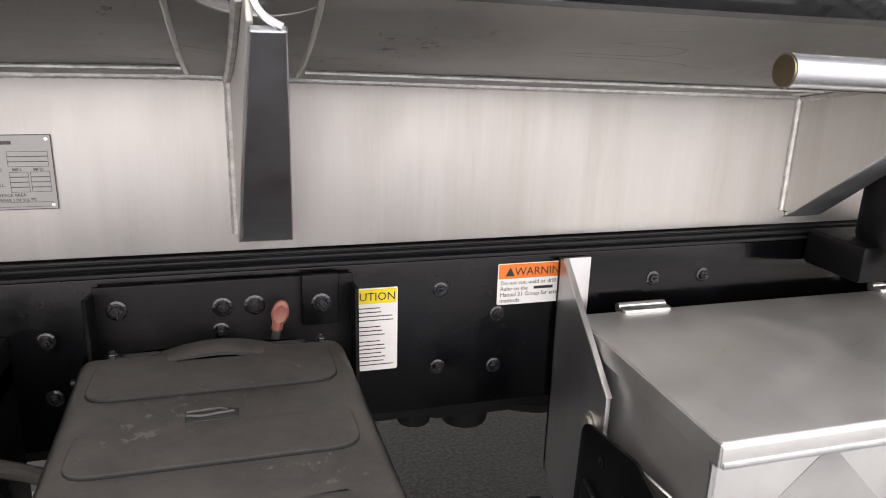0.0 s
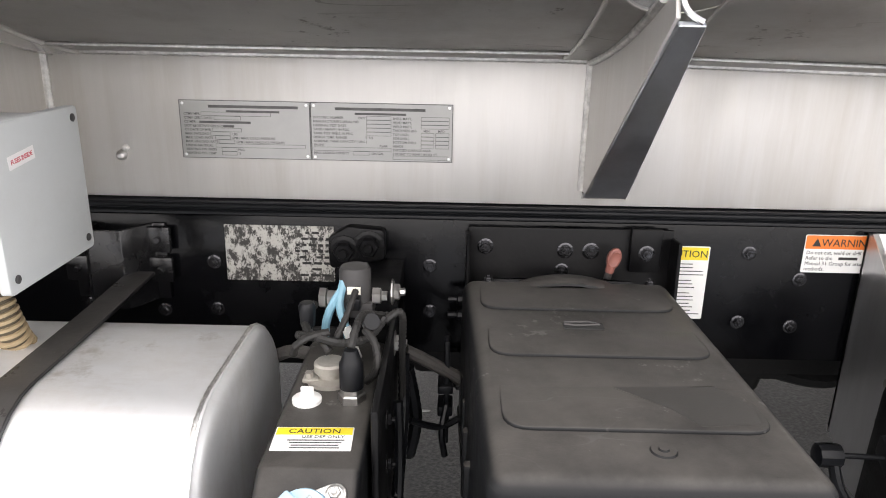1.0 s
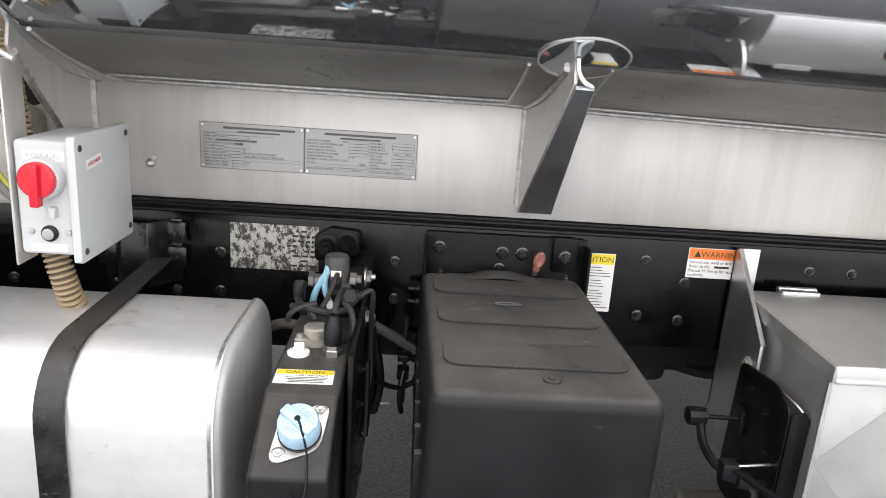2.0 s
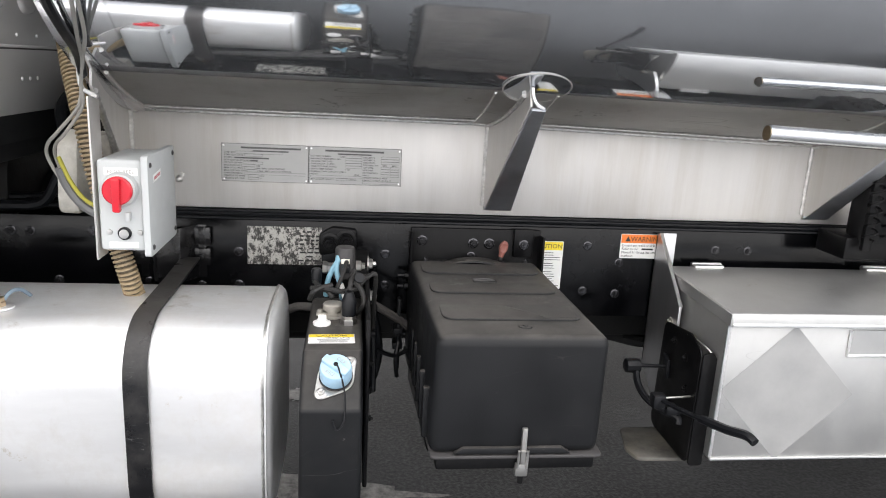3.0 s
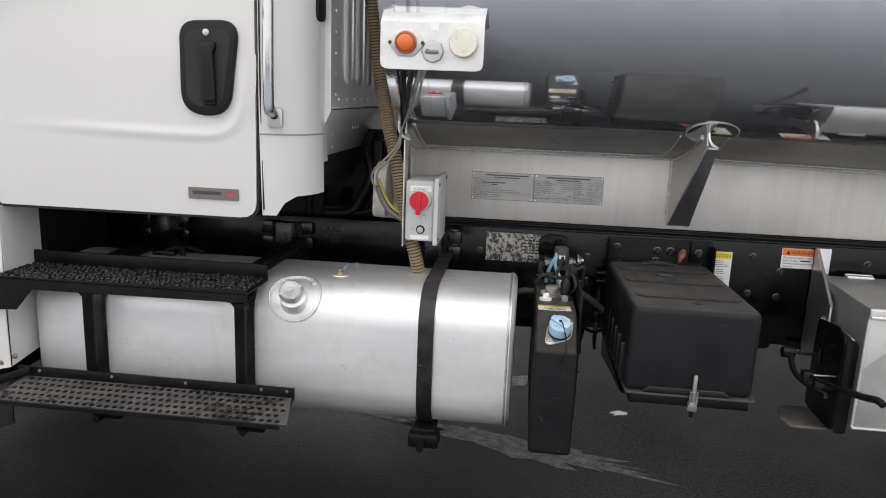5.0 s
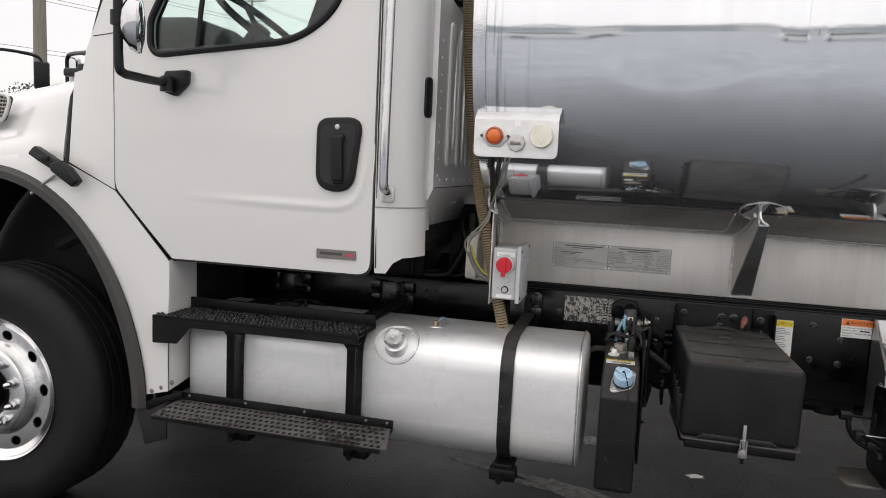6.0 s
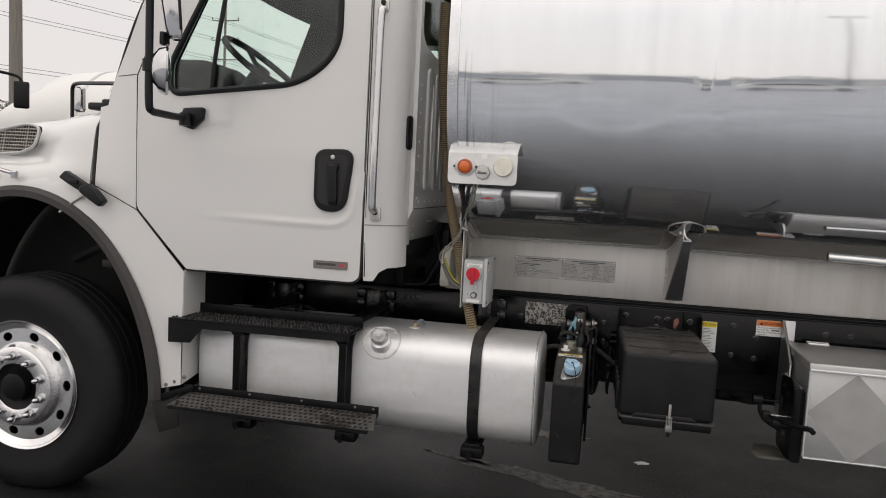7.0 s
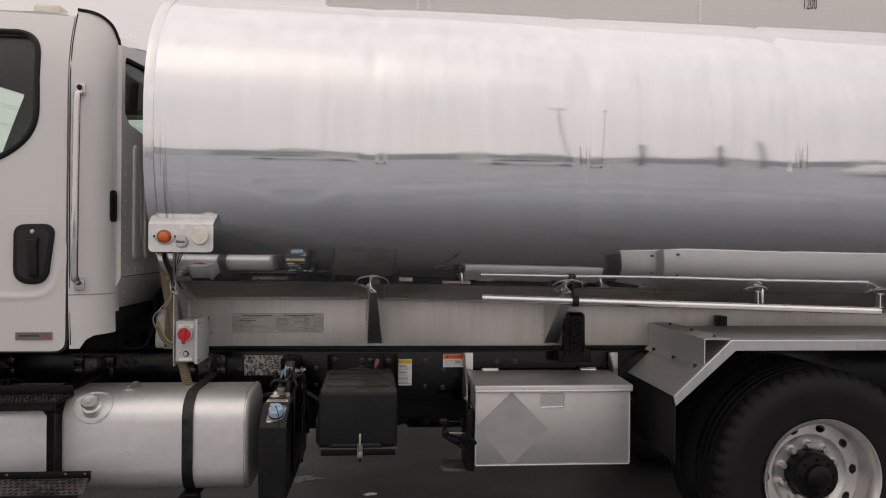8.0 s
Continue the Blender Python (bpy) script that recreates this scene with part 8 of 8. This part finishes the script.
    part("mirror_arm", joined(tube([(-3.25, 0.36, 1.56), (-3.02, 0.40, 1.515), (-2.90, 0.42, 1.49), (-2.84, 0.435, 1.475)], 0.009, 8), lathe([(0.015, 0), (0.017, 0.03), (0.010, 0.035)], pose(-2.845, 0.435, 1.455), 12)), M_CHROME, fender, "chrome fender mirror arm")


make_hood()


# turned outwards, with its lower end set back
MIRROR_AT = Matrix.Translation((-1.917, 0.170, 2.40)) @ Matrix.Rotation(radians(-5), 4, "Y") @ Matrix.Translation((0, 0, -2.40)) @ Matrix.Rotation(radians(33), 4, "Z")


def mirror_shell():
    """A tall housing, domed at its back and drawn in towards its lower end."""
    bm = bmesh.new()
    rings = []
    for z, k in ((2.020, 0.45), (2.028, 0.66), (2.06, 0.80), (2.15, 0.93), (2.28, 1.0), (2.39, 0.99), (2.42, 0.92), (2.428, 0.70)):
        ring = [bm.verts.new((0.030, -0.066 * k, z)), bm.verts.new((0.030, 0.066 * k, z))]
        ring += [bm.verts.new((0.024 - 0.064 * k * math.sin(radians(a)), 0.068 * k * math.cos(radians(a)), z)) for a in range(10, 171, 20)]
        rings.append(ring)
    for a, b in zip(rings, rings[1:]):
        for i in range(len(a)):
            j = (i + 1) % len(a)
            bm.faces.new((a[i], a[j], b[j], b[i]))
    bm.faces.new(rings[0][::-1])
    bm.faces.new(rings[-1])
    bmesh.ops.recalc_face_normals(bm, faces=bm.faces)
    bmesh.ops.transform(bm, matrix=MIRROR_AT, verts=bm.verts)
    return bm


def make_mirror():
    arm = part("door_mirror", tube([(-1.975, 0.440, 1.750), (-1.972, 0.34, 1.745), (-1.968, 0.22, 1.746), (-1.966, 0.165, 1.750), (-1.966, 0.145, 1.780), (-1.968, 0.145, 1.95), (-1.970, 0.147, 2.20), (-1.975, 0.150, 2.43), (-1.975, 0.165, 2.475), (-1.972, 0.22, 2.490), (-1.965, 0.36, 2.480), (-1.955, 0.46, 2.462)], 0.0150, 12, 8), M_SMOOTHBLK, truck, "black tubular mirror bracket with a tall chrome mirror")
    part("lower_mount", joined(prism(round_poly([(-2.025, 1.722), (-2.00, 1.792), (-1.905, 1.797), (-1.910, 1.747), (-1.96, 1.702)], 0.012), "y", 0.425, 0.456, 0.008), lathe([(0.024, 0), (0.024, 0.05), (0.018, 0.055)], pose(-1.975, 0.405, 1.715), 14)), M_SMOOTHBLK, arm)
    part("upper_mount", prism(round_poly([(-2.022, 2.425), (-1.985, 2.500), (-1.895, 2.520), (-1.885, 2.480), (-1.925, 2.462), (-1.965, 2.412)], 0.012), "y", 0.448, 0.475, 0.008), M_SMOOTHBLK, arm)
    for z in (1.92, 2.245):
        part("clamp", lathe([(0.024, -0.022), (0.024, 0.022)], pose(-1.969, 0.146, z), 14), M_SMOOTHBLK, arm)
    head = part("mirror_head", mirror_shell(), M_CHROME, arm, "tall chrome mirror housing")
    rb = joined(box(0.024, 0.035, -0.070, -0.058, 2.045, 2.420, 0.003), box(0.024, 0.035, 0.058, 0.070, 2.045, 2.420, 0.003), box(0.024, 0.035, -0.060, 0.060, 2.045, 2.058, 0.003), box(0.024, 0.035, -0.060, 0.060, 2.407, 2.420, 0.003))
    bmesh.ops.transform(rb, matrix=MIRROR_AT, verts=rb.verts)
    part("mirror_rim", rb, M_SMOOTHBLK, head)
    gb = box(0.028, 0.033, -0.060, 0.060, 2.060, 2.405, 0.002)
    bmesh.ops.transform(gb, matrix=MIRROR_AT, verts=gb.verts)
    part("mirror_glass", gb, M_MIRROR, head)
    dome = part("convex_mirror", lathe([(0.0, -0.055), (0.05, -0.048), (0.085, -0.025), (0.098, 0.0), (0.094, 0.008)], Matrix.Translation((-1.915, 0.175, 1.908)) @ Matrix.Rotation(radians(33), 4, "Z") @ Matrix.Rotation(radians(90), 4, "Y"), 28), M_CHROME, arm, "round convex chrome mirror")
    part("convex_glass", lathe([(0.092, 0.006), (0.06, 0.016), (0, 0.022)], Matrix.Translation((-1.915, 0.175, 1.908)) @ Matrix.Rotation(radians(33), 4, "Z") @ Matrix.Rotation(radians(90), 4, "Y"), 28), M_MIRROR, dome)
    parts("knuckle", [box(-1.935, -1.915, 0.155, 0.20, 2.00, 2.05, 0.006), tube([(-1.968, 0.146, 1.92), (-1.92, 0.175, 1.925)], 0.010, 8, 0), tube([(-1.970, 0.146, 2.245), (-1.925, 0.165, 2.245)], 0.010, 8, 0)], M_SMOOTHBLK, arm)


make_mirror()


# ---- the yard beyond ----
def utility_pole(x, y, h, lean=0.0, arms=True):
    p = thing("utility_pole", (x, y, 0), "grey weathered wooden utility pole at the yard's edge", "pole", "utility poles")
    part("shaft", lathe([(0.17, 0), (0.165, 3), (0.15, 6), (0.115, h)], pose(x, y, 0, 0, lean, 0), 18), M_POLE, p)
    if arms:
        part("crossarm", box(x - 1.2, x + 1.2, y - 0.07, y + 0.07, h - 0.9, h - 0.78, 0.01), M_POLE, p)
        for dx in (-1.1, -0.5, 0.5, 1.1):
            part("insulator", lathe([(0.03, 0), (0.05, 0.04), (0.03, 0.08), (0.05, 0.11), (0.02, 0.16)], pose(x + dx, y, h - 0.78), 10), M_GREYPL, p)
    return p


utility_pole(-15.55, 14.0, 11.0)
utility_pole(-53.2, 60.0, 10.4)

line_pole = thing("utility_pole", (-24.3, 40, 0), "tall grey power-line pole with three crossarms", "pole", "utility poles")
part("shaft", lathe([(0.12, 0), (0.10, 6), (0.07, 12.2)], pose(-24.3, 40, 0), 14), M_POLE, line_pole)
for z in (11.27, 10.05, 8.84):
    part("crossarm", box(-25.2, -23.4, 39.95, 40.05, z - 0.03, z + 0.03, 0.01), M_POLE, line_pole)
    for dx in (-0.9, 0.9):
        part("insulator", lathe([(0.03, 0), (0.05, 0.05), (0.03, 0.12)], pose(-24.3 + dx, 40, z + 0.06), 8), M_GREYPL, line_pole)

wires = thing("power_lines", (-27, 30, 8), "thin dark overhead power lines in pairs", "cable", kind="stuff")
for z0, z1 in ((11.27, 10.80), (10.05, 9.88), (8.84, 8.67), (6.6, 6.24)):
    for pair in (0.0, 0.26):
        pts = []
        for i in range(-8, 17):
            d = i / 4.0
            pts.append((-24.3 - 3.27 * d + pair, 40 - 11.0 * d, z0 + (z1 - z0) * abs(d) * (1.15 - 0.15 * abs(d)) - pair * 0.85))
        part("line", tube(pts, 0.011, 5, 0), M_GREYPL, wires)


def far_truck(x, y, label, body_mat, tall):
    """A parked truck seen over the hood: cab, hood, screen, mirrors and wheels."""
    t = thing("parked_truck", (x, y, 0), label, "truck", "trucks parked behind")
    cab_pts = [(-1.2, 0.9), (-1.2, tall), (-0.5, tall + 0.1), (0.9, tall + 0.1), (1.05, 0.9)]
    pc = prism(round_poly(cab_pts, 0.15), "y", -1.1, 1.1, 0.08, 3)
    bmesh.ops.transform(pc, matrix=Matrix.Translation((x, y, 0)), verts=pc.verts)
    part("cab", pc, body_mat, t)
    hp = prism(round_poly([(-3.0, 0.8), (-3.0, 1.55), (-2.5, 1.85), (-1.15, 2.0), (-1.15, 0.8)], 0.12), "y", -1.05, 1.05, 0.10, 3)
    bmesh.ops.transform(hp, matrix=Matrix.Translation((x, y, 0)), verts=hp.verts)
    part("hood", hp, body_mat, t)
    part("side_window", box(x - 0.95, x + 0.55, y - 1.115, y - 1.10, 1.95, tall - 0.2, 0.005), M_SEAM, t)
    part("windscreen", box(x - 1.215, x - 1.195, y - 0.95, y + 0.95, 2.05, tall - 0.15, 0.005), M_SEAM, t)
    part("mirror", joined(box(x - 1.0, x - 0.9, y - 1.42, y - 1.25, tall - 0.75, tall - 0.15, 0.03), tube([(x - 0.9, y - 1.1, tall - 0.1), (x - 0.95, y - 1.33, tall - 0.1), (x - 0.95, y - 1.33, tall - 0.8), (x - 0.9, y - 1.1, tall - 0.85)], 0.02, 8, 0)), M_SMOOTHBLK, t)
    for wx in (-2.1, 1.6):
        part("wheel", tyre_bm((x + wx, y - 1.1, 0.5), 1), M_RUBBER, t)
    part("chassis", box(x - 2.9, x + 2.4, y - 0.5, y + 0.5, 0.6, 0.9, 0.02), M_BLACK, t)
    return t


cab_over = far_truck(-12.85, 10.1, "white truck with a red roof and dark side window", M_FARWHITE, 3.2)
part("cab_side", prism(round_poly([(-13.9, 0.95), (-11.30, 0.95), (-11.48, 2.32), (-11.80, 3.24), (-13.9, 3.28)], 0.06), "y", 9.0, 11.2, 0.04, 2), M_FARWHITE, cab_over)
part("roof_cap", prism(round_poly([(-13.9, 3.27), (-11.86, 3.24), (-12.0, 3.36), (-13.9, 3.42)], 0.04), "y", 9.05, 11.15, 0.03, 2), M_REDROOF, cab_over, "red roof cap")
part("door_window", prism(round_poly([(-13.6, 2.28), (-11.66, 2.28), (-11.93, 3.10), (-13.6, 3.12)], 0.05), "y", 8.98, 8.997, 0.003, 1), M_SEAM, cab_over, "dark side window")
part("mirror", joined(box(-11.02, -10.76, 8.95, 9.05, 2.58, 3.08, 0.04, 3), tube([(-11.8, 9.1, 3.24), (-11.3, 9.0, 3.22), (-10.95, 9.0, 3.16), (-10.88, 9.0, 3.02)], 0.03, 8)), M_SMOOTHBLK, cab_over, "black side mirror on a tube")


cab_over.location = (-13.174, 8.682, 0)
cab_over.rotation_euler.z = radians(45)


def far_tanker():
    """A pale tank body parked beyond, of which the rounded nose shows over the hood."""
    t = thing("tank_truck", (-9.5, 11.7, 0), "pale white tank truck parked beyond the hood", "truck")
    m = pose(-13.75, 11.7, 2.25, 0, 90, 0)
    part("tank", lathe([(0.0, 0.0), (0.35, 0.05), (0.55, 0.25), (0.72, 0.60), (0.88, 1.04), (1.06, 1.50), (1.28, 1.87), (1.35, 2.25), (1.38, 2.9), (1.38, 6.6), (1.1, 6.9), (0, 7.0)], m, 40), M_FARWHITE, t)
    part("band", lathe([(1.36, 2.95), (1.392, 2.96), (1.392, 3.04), (1.36, 3.05)], m, 40), M_PLATE_ALU, t)
    part("chassis", box(-12.6, -7.2, 11.2, 12.2, 0.8, 1.35, 0.03), M_BLACK, t)
    for wx in (-12.0, -7.8):
        part("wheel", tyre_bm((wx, 10.6, 0.5), 1), M_RUBBER, t)


far_tanker()

cross = part("cross_view_mirror", joined(tube([(-2.55, 0.95, 1.85), (-2.68, 1.04, 1.93), (-2.89, 1.20, 1.99), (-3.13, 1.50, 2.03), (-3.45, 1.73, 2.06), (-3.78, 1.97, 2.088), (-3.86, 2.02, 2.07), (-3.872, 2.03, 1.98), (-3.872, 2.03, 1.62)], 0.013, 8, 6), box(-2.62, -2.50, 0.78, 0.98, 1.84, 1.885, 0.01)), M_SMOOTHBLK, truck, "black tubular cross-view mirror bracket over the hood")
part("mirror_head", box(-3.835, -3.770, 1.99, 2.05, 1.90, 2.075, 0.022, 4), M_CHROME, cross, "small chrome cross-view mirror")


def far_trees(name, x0, x1, y, h, seed, label):
    rnd = random.Random(seed)
    me_v, me_f = [], []
    t = thing(name, ((x0 + x1) / 2, y, 0), label, "trees", kind="stuff")
    for k in range(20000):
        cx = rnd.uniform(x0, x1)
        top = h * (0.62 + 0.38 * abs(math.sin(cx * 0.31 + seed) * math.cos(cx * 0.13 + 1.3)))
        c = Vector((cx, y + rnd.uniform(-3, 3), top * rnd.random() ** 0.55))
        s = rnd.uniform(0.06, 0.20)
        a, b = Vector((rnd.gauss(0, 1), rnd.gauss(0, 1), rnd.gauss(0, 1))).normalized(), Vector((rnd.gauss(0, 1), rnd.gauss(0, 1), rnd.gauss(0, 1))).normalized()
        i = len(me_v)
        me_v += [c + a * s, c + b * s, c - a * s * 0.8, c - b * s]
        me_f.append((i, i + 1, i + 2, i + 3))
    me = bpy.data.meshes.new("foliage")
    me.from_pydata(me_v, [], me_f)
    me.materials.append(M_LEAF)
    hang(new("foliage", me), t)


far_trees("tree_line", -52, 40, 62, 5.5, 3, "low dark tree line on the horizon")
far_trees("tree_line", -92, -53, 62, 8.4, 5, "dark bushy trees at the yard's far edge")
far_trees("tree_line", -70, 80, -82, 5.4, 8, "low dark tree line across the yard")


# big pale bulk tank beyond the truck
def make_far_trailer():
    t = thing("tank_trailer", (3.0, 7.2, 0), "pale grey bulk trailer standing behind the tanker", "trailer")
    part("shell", box(-0.6, 12.0, 6.0, 8.4, 1.1, 6.2, 0.06, 3), M_WHITE, t)
    for x in (0.48, 0.62, 4.0, 8.0):
        part("seam_post", box(x, x + 0.05, 5.985, 6.0, 1.2, 6.15, 0.004), M_FARWHITE, t)
    part("capacity_number", lettering("1200", 0.20, facing(5.36, 5.994, 4.588) @ Matrix.Diagonal((0.47, 1, 1, 1))), M_INK, t)
    for x in (0.3, 9.0, 10.3):
        part("wheel", tyre_bm((x, 6.1, 0.5), 1), M_RUBBER, t)
    part("chassis", box(-0.4, 11.8, 6.8, 7.6, 0.8, 1.1, 0.02), M_BLACK, t)


make_far_trailer()


# vehicles across the yard, which the tank mirrors
def parked_car(x, y, ln, h, paint, label):
    """A car or van side on: body, glass, bumpers and wheels."""
    t = thing("parked_car", (x, y, 0), label, "car", "vehicles across the yard")
    a, b = x - ln / 2, x + ln / 2
    side = [(a, 0.35), (a + 0.02, 0.95), (a + 0.25, 1.02), (a + 0.75, h - 0.06), (a + 1.2, h), (b - 1.9, h), (b - 1.15, 1.08), (b - 0.15, 0.92), (b, 0.75), (b, 0.35)]
    part("body", prism(round_poly(side, 0.10), "y", y - 0.88, y + 0.88, 0.06, 3), paint, t)
    glass = [(a + 0.42, 1.06), (a + 0.85, h - 0.12), (b - 1.95, h - 0.12), (b - 1.35, 1.08)]
    part("side_window", prism(round_poly(glass, 0.05), "y", y + 0.882, y + 0.892, 0.002, 1), M_SEAM, t)
    for wx in (a + 0.85, b - 0.85):
        w = part("wheel", lathe([(0.15, -0.1), (0.33, -0.1), (0.34, 0.0), (0.32, 0.1), (0.20, 0.11), (0.0, 0.09)], Matrix.Translation((wx, y + 0.80, 0.34)) @ Matrix.Rotation(radians(-90), 4, "X"), 24), M_RUBBER, t)
        part("wheel_trim", lathe([(0.20, 0.10), (0.18, 0.13), (0, 0.12)], Matrix.Translation((wx, y + 0.80, 0.34)) @ Matrix.Rotation(radians(-90), 4, "X"), 20), M_WHEEL, w)


parked_car(-3.4, -27.0, 4.7, 1.45, M_FARWHITE, "white saloon car parked across the yard")
parked_car(6.0, -25.0, 4.6, 1.5, M_FARWHITE, "low white car parked across the yard")
parked_car(15.5, -15.5, 5.0, 1.9, M_FARWHITE, "tall white van parked across the yard")


def warehouse(x0, x1, y, h):
    """A long low shed across the yard, with a pale roof edge and roller doors."""
    t = thing("warehouse", ((x0 + x1) / 2, y, 0), "long low grey-blue metal warehouse with white roller doors", "building")
    part("wall", box(x0, x1, y - 12, y, 0, h, 0.02, 1), M_FARWALL, t)
    part("roof_edge", box(x0 - 0.3, x1 + 0.3, y - 12.3, y + 0.3, h, h + 0.35, 0.03, 1), M_FARWHITE, t)
    for k in range(10):
        x = x0 + 4 + (x1 - x0 - 8) * k / 9
        d = part("roller_door", box(x - 1.8, x + 1.8, y + 0.003, y + 0.06, 0, 2.6, 0.01, 1), M_FARWHITE, t)
        parts("door_rib", [box(x - 1.75, x + 1.75, y + 0.06, y + 0.09, z, z + 0.06, 0.005, 1) for z in (0.6, 1.2, 1.8, 2.4)], M_FARWALL, d)


def yard_lamp(x, y, h):
    t = thing("yard_lamp", (x, y, 0), "tall dark lamp post with two flat lamp heads", "lamp post")
    part("post", lathe([(0.10, 0), (0.10, 0.4), (0.07, 0.42), (0.05, h)], pose(x, y, 0), 14), M_GREYPL, t)
    part("bracket", box(x - 0.45, x + 0.45, y - 0.04, y + 0.04, h, h + 0.08, 0.01), M_GREYPL, t)
    for s in (-1, 1):
        part("lamp_head", box(x + s * 0.55 - 0.28, x + s * 0.55 + 0.28, y - 0.2, y + 0.2, h - 0.02, h + 0.12, 0.04, 3), M_GREYPL, t, "flat grey lamp head")


warehouse(-60, 64, -64, 2.9)
yard_lamp(9.5, -31.0, 13.0)
utility_pole(13.3, -33.0, 5.0, 0, False)
utility_pole(17.2, -33.0, 4.4, 0, False)
utility_pole(19.6, -33.0, 7.0, 0, False)


# dried salt streaks and small litter on the asphalt
def blotch(name, cx, cy, rx, ry, turn, seed, label, category, mat):
    rnd = random.Random(seed)
    pts = []
    for k in range(44):
        a = 2 * math.pi * k / 44
        r = 1 + 0.28 * rnd.uniform(-1, 1) + 0.12 * math.sin(5 * a + seed)
        u, v = rx * r * math.cos(a), ry * r * math.sin(a)
        pts.append((cx + u * math.cos(turn) - v * math.sin(turn), cy + u * math.sin(turn) + v * math.cos(turn)))
    return tagged(part(name, prism(pts, "z", 0.0005, 0.0014, 0), mat, flat=True), label, category, kind="stuff")


blotch("dust_streak", -0.40, 1.39, 0.54, 0.085, -0.27, 9, "pale dust streak dried on dark asphalt", "dust stain", M_SALT)
blotch("dust_streak", -0.94, 1.545, 0.22, 0.022, -0.27, 15, "thin pale dust streak on dark asphalt", "dust stain", M_SALT)
blotch("dust_streak", -0.45, 2.14, 0.17, 0.07, 0.1, 21, "pale dust patch on dark asphalt", "dust stain", M_SALT)
blotch("paper_scrap", 0.07, 1.83, 0.04, 0.025, 0.2, 12, "small pale paper scrap on the asphalt", "litter", M_LABEL)
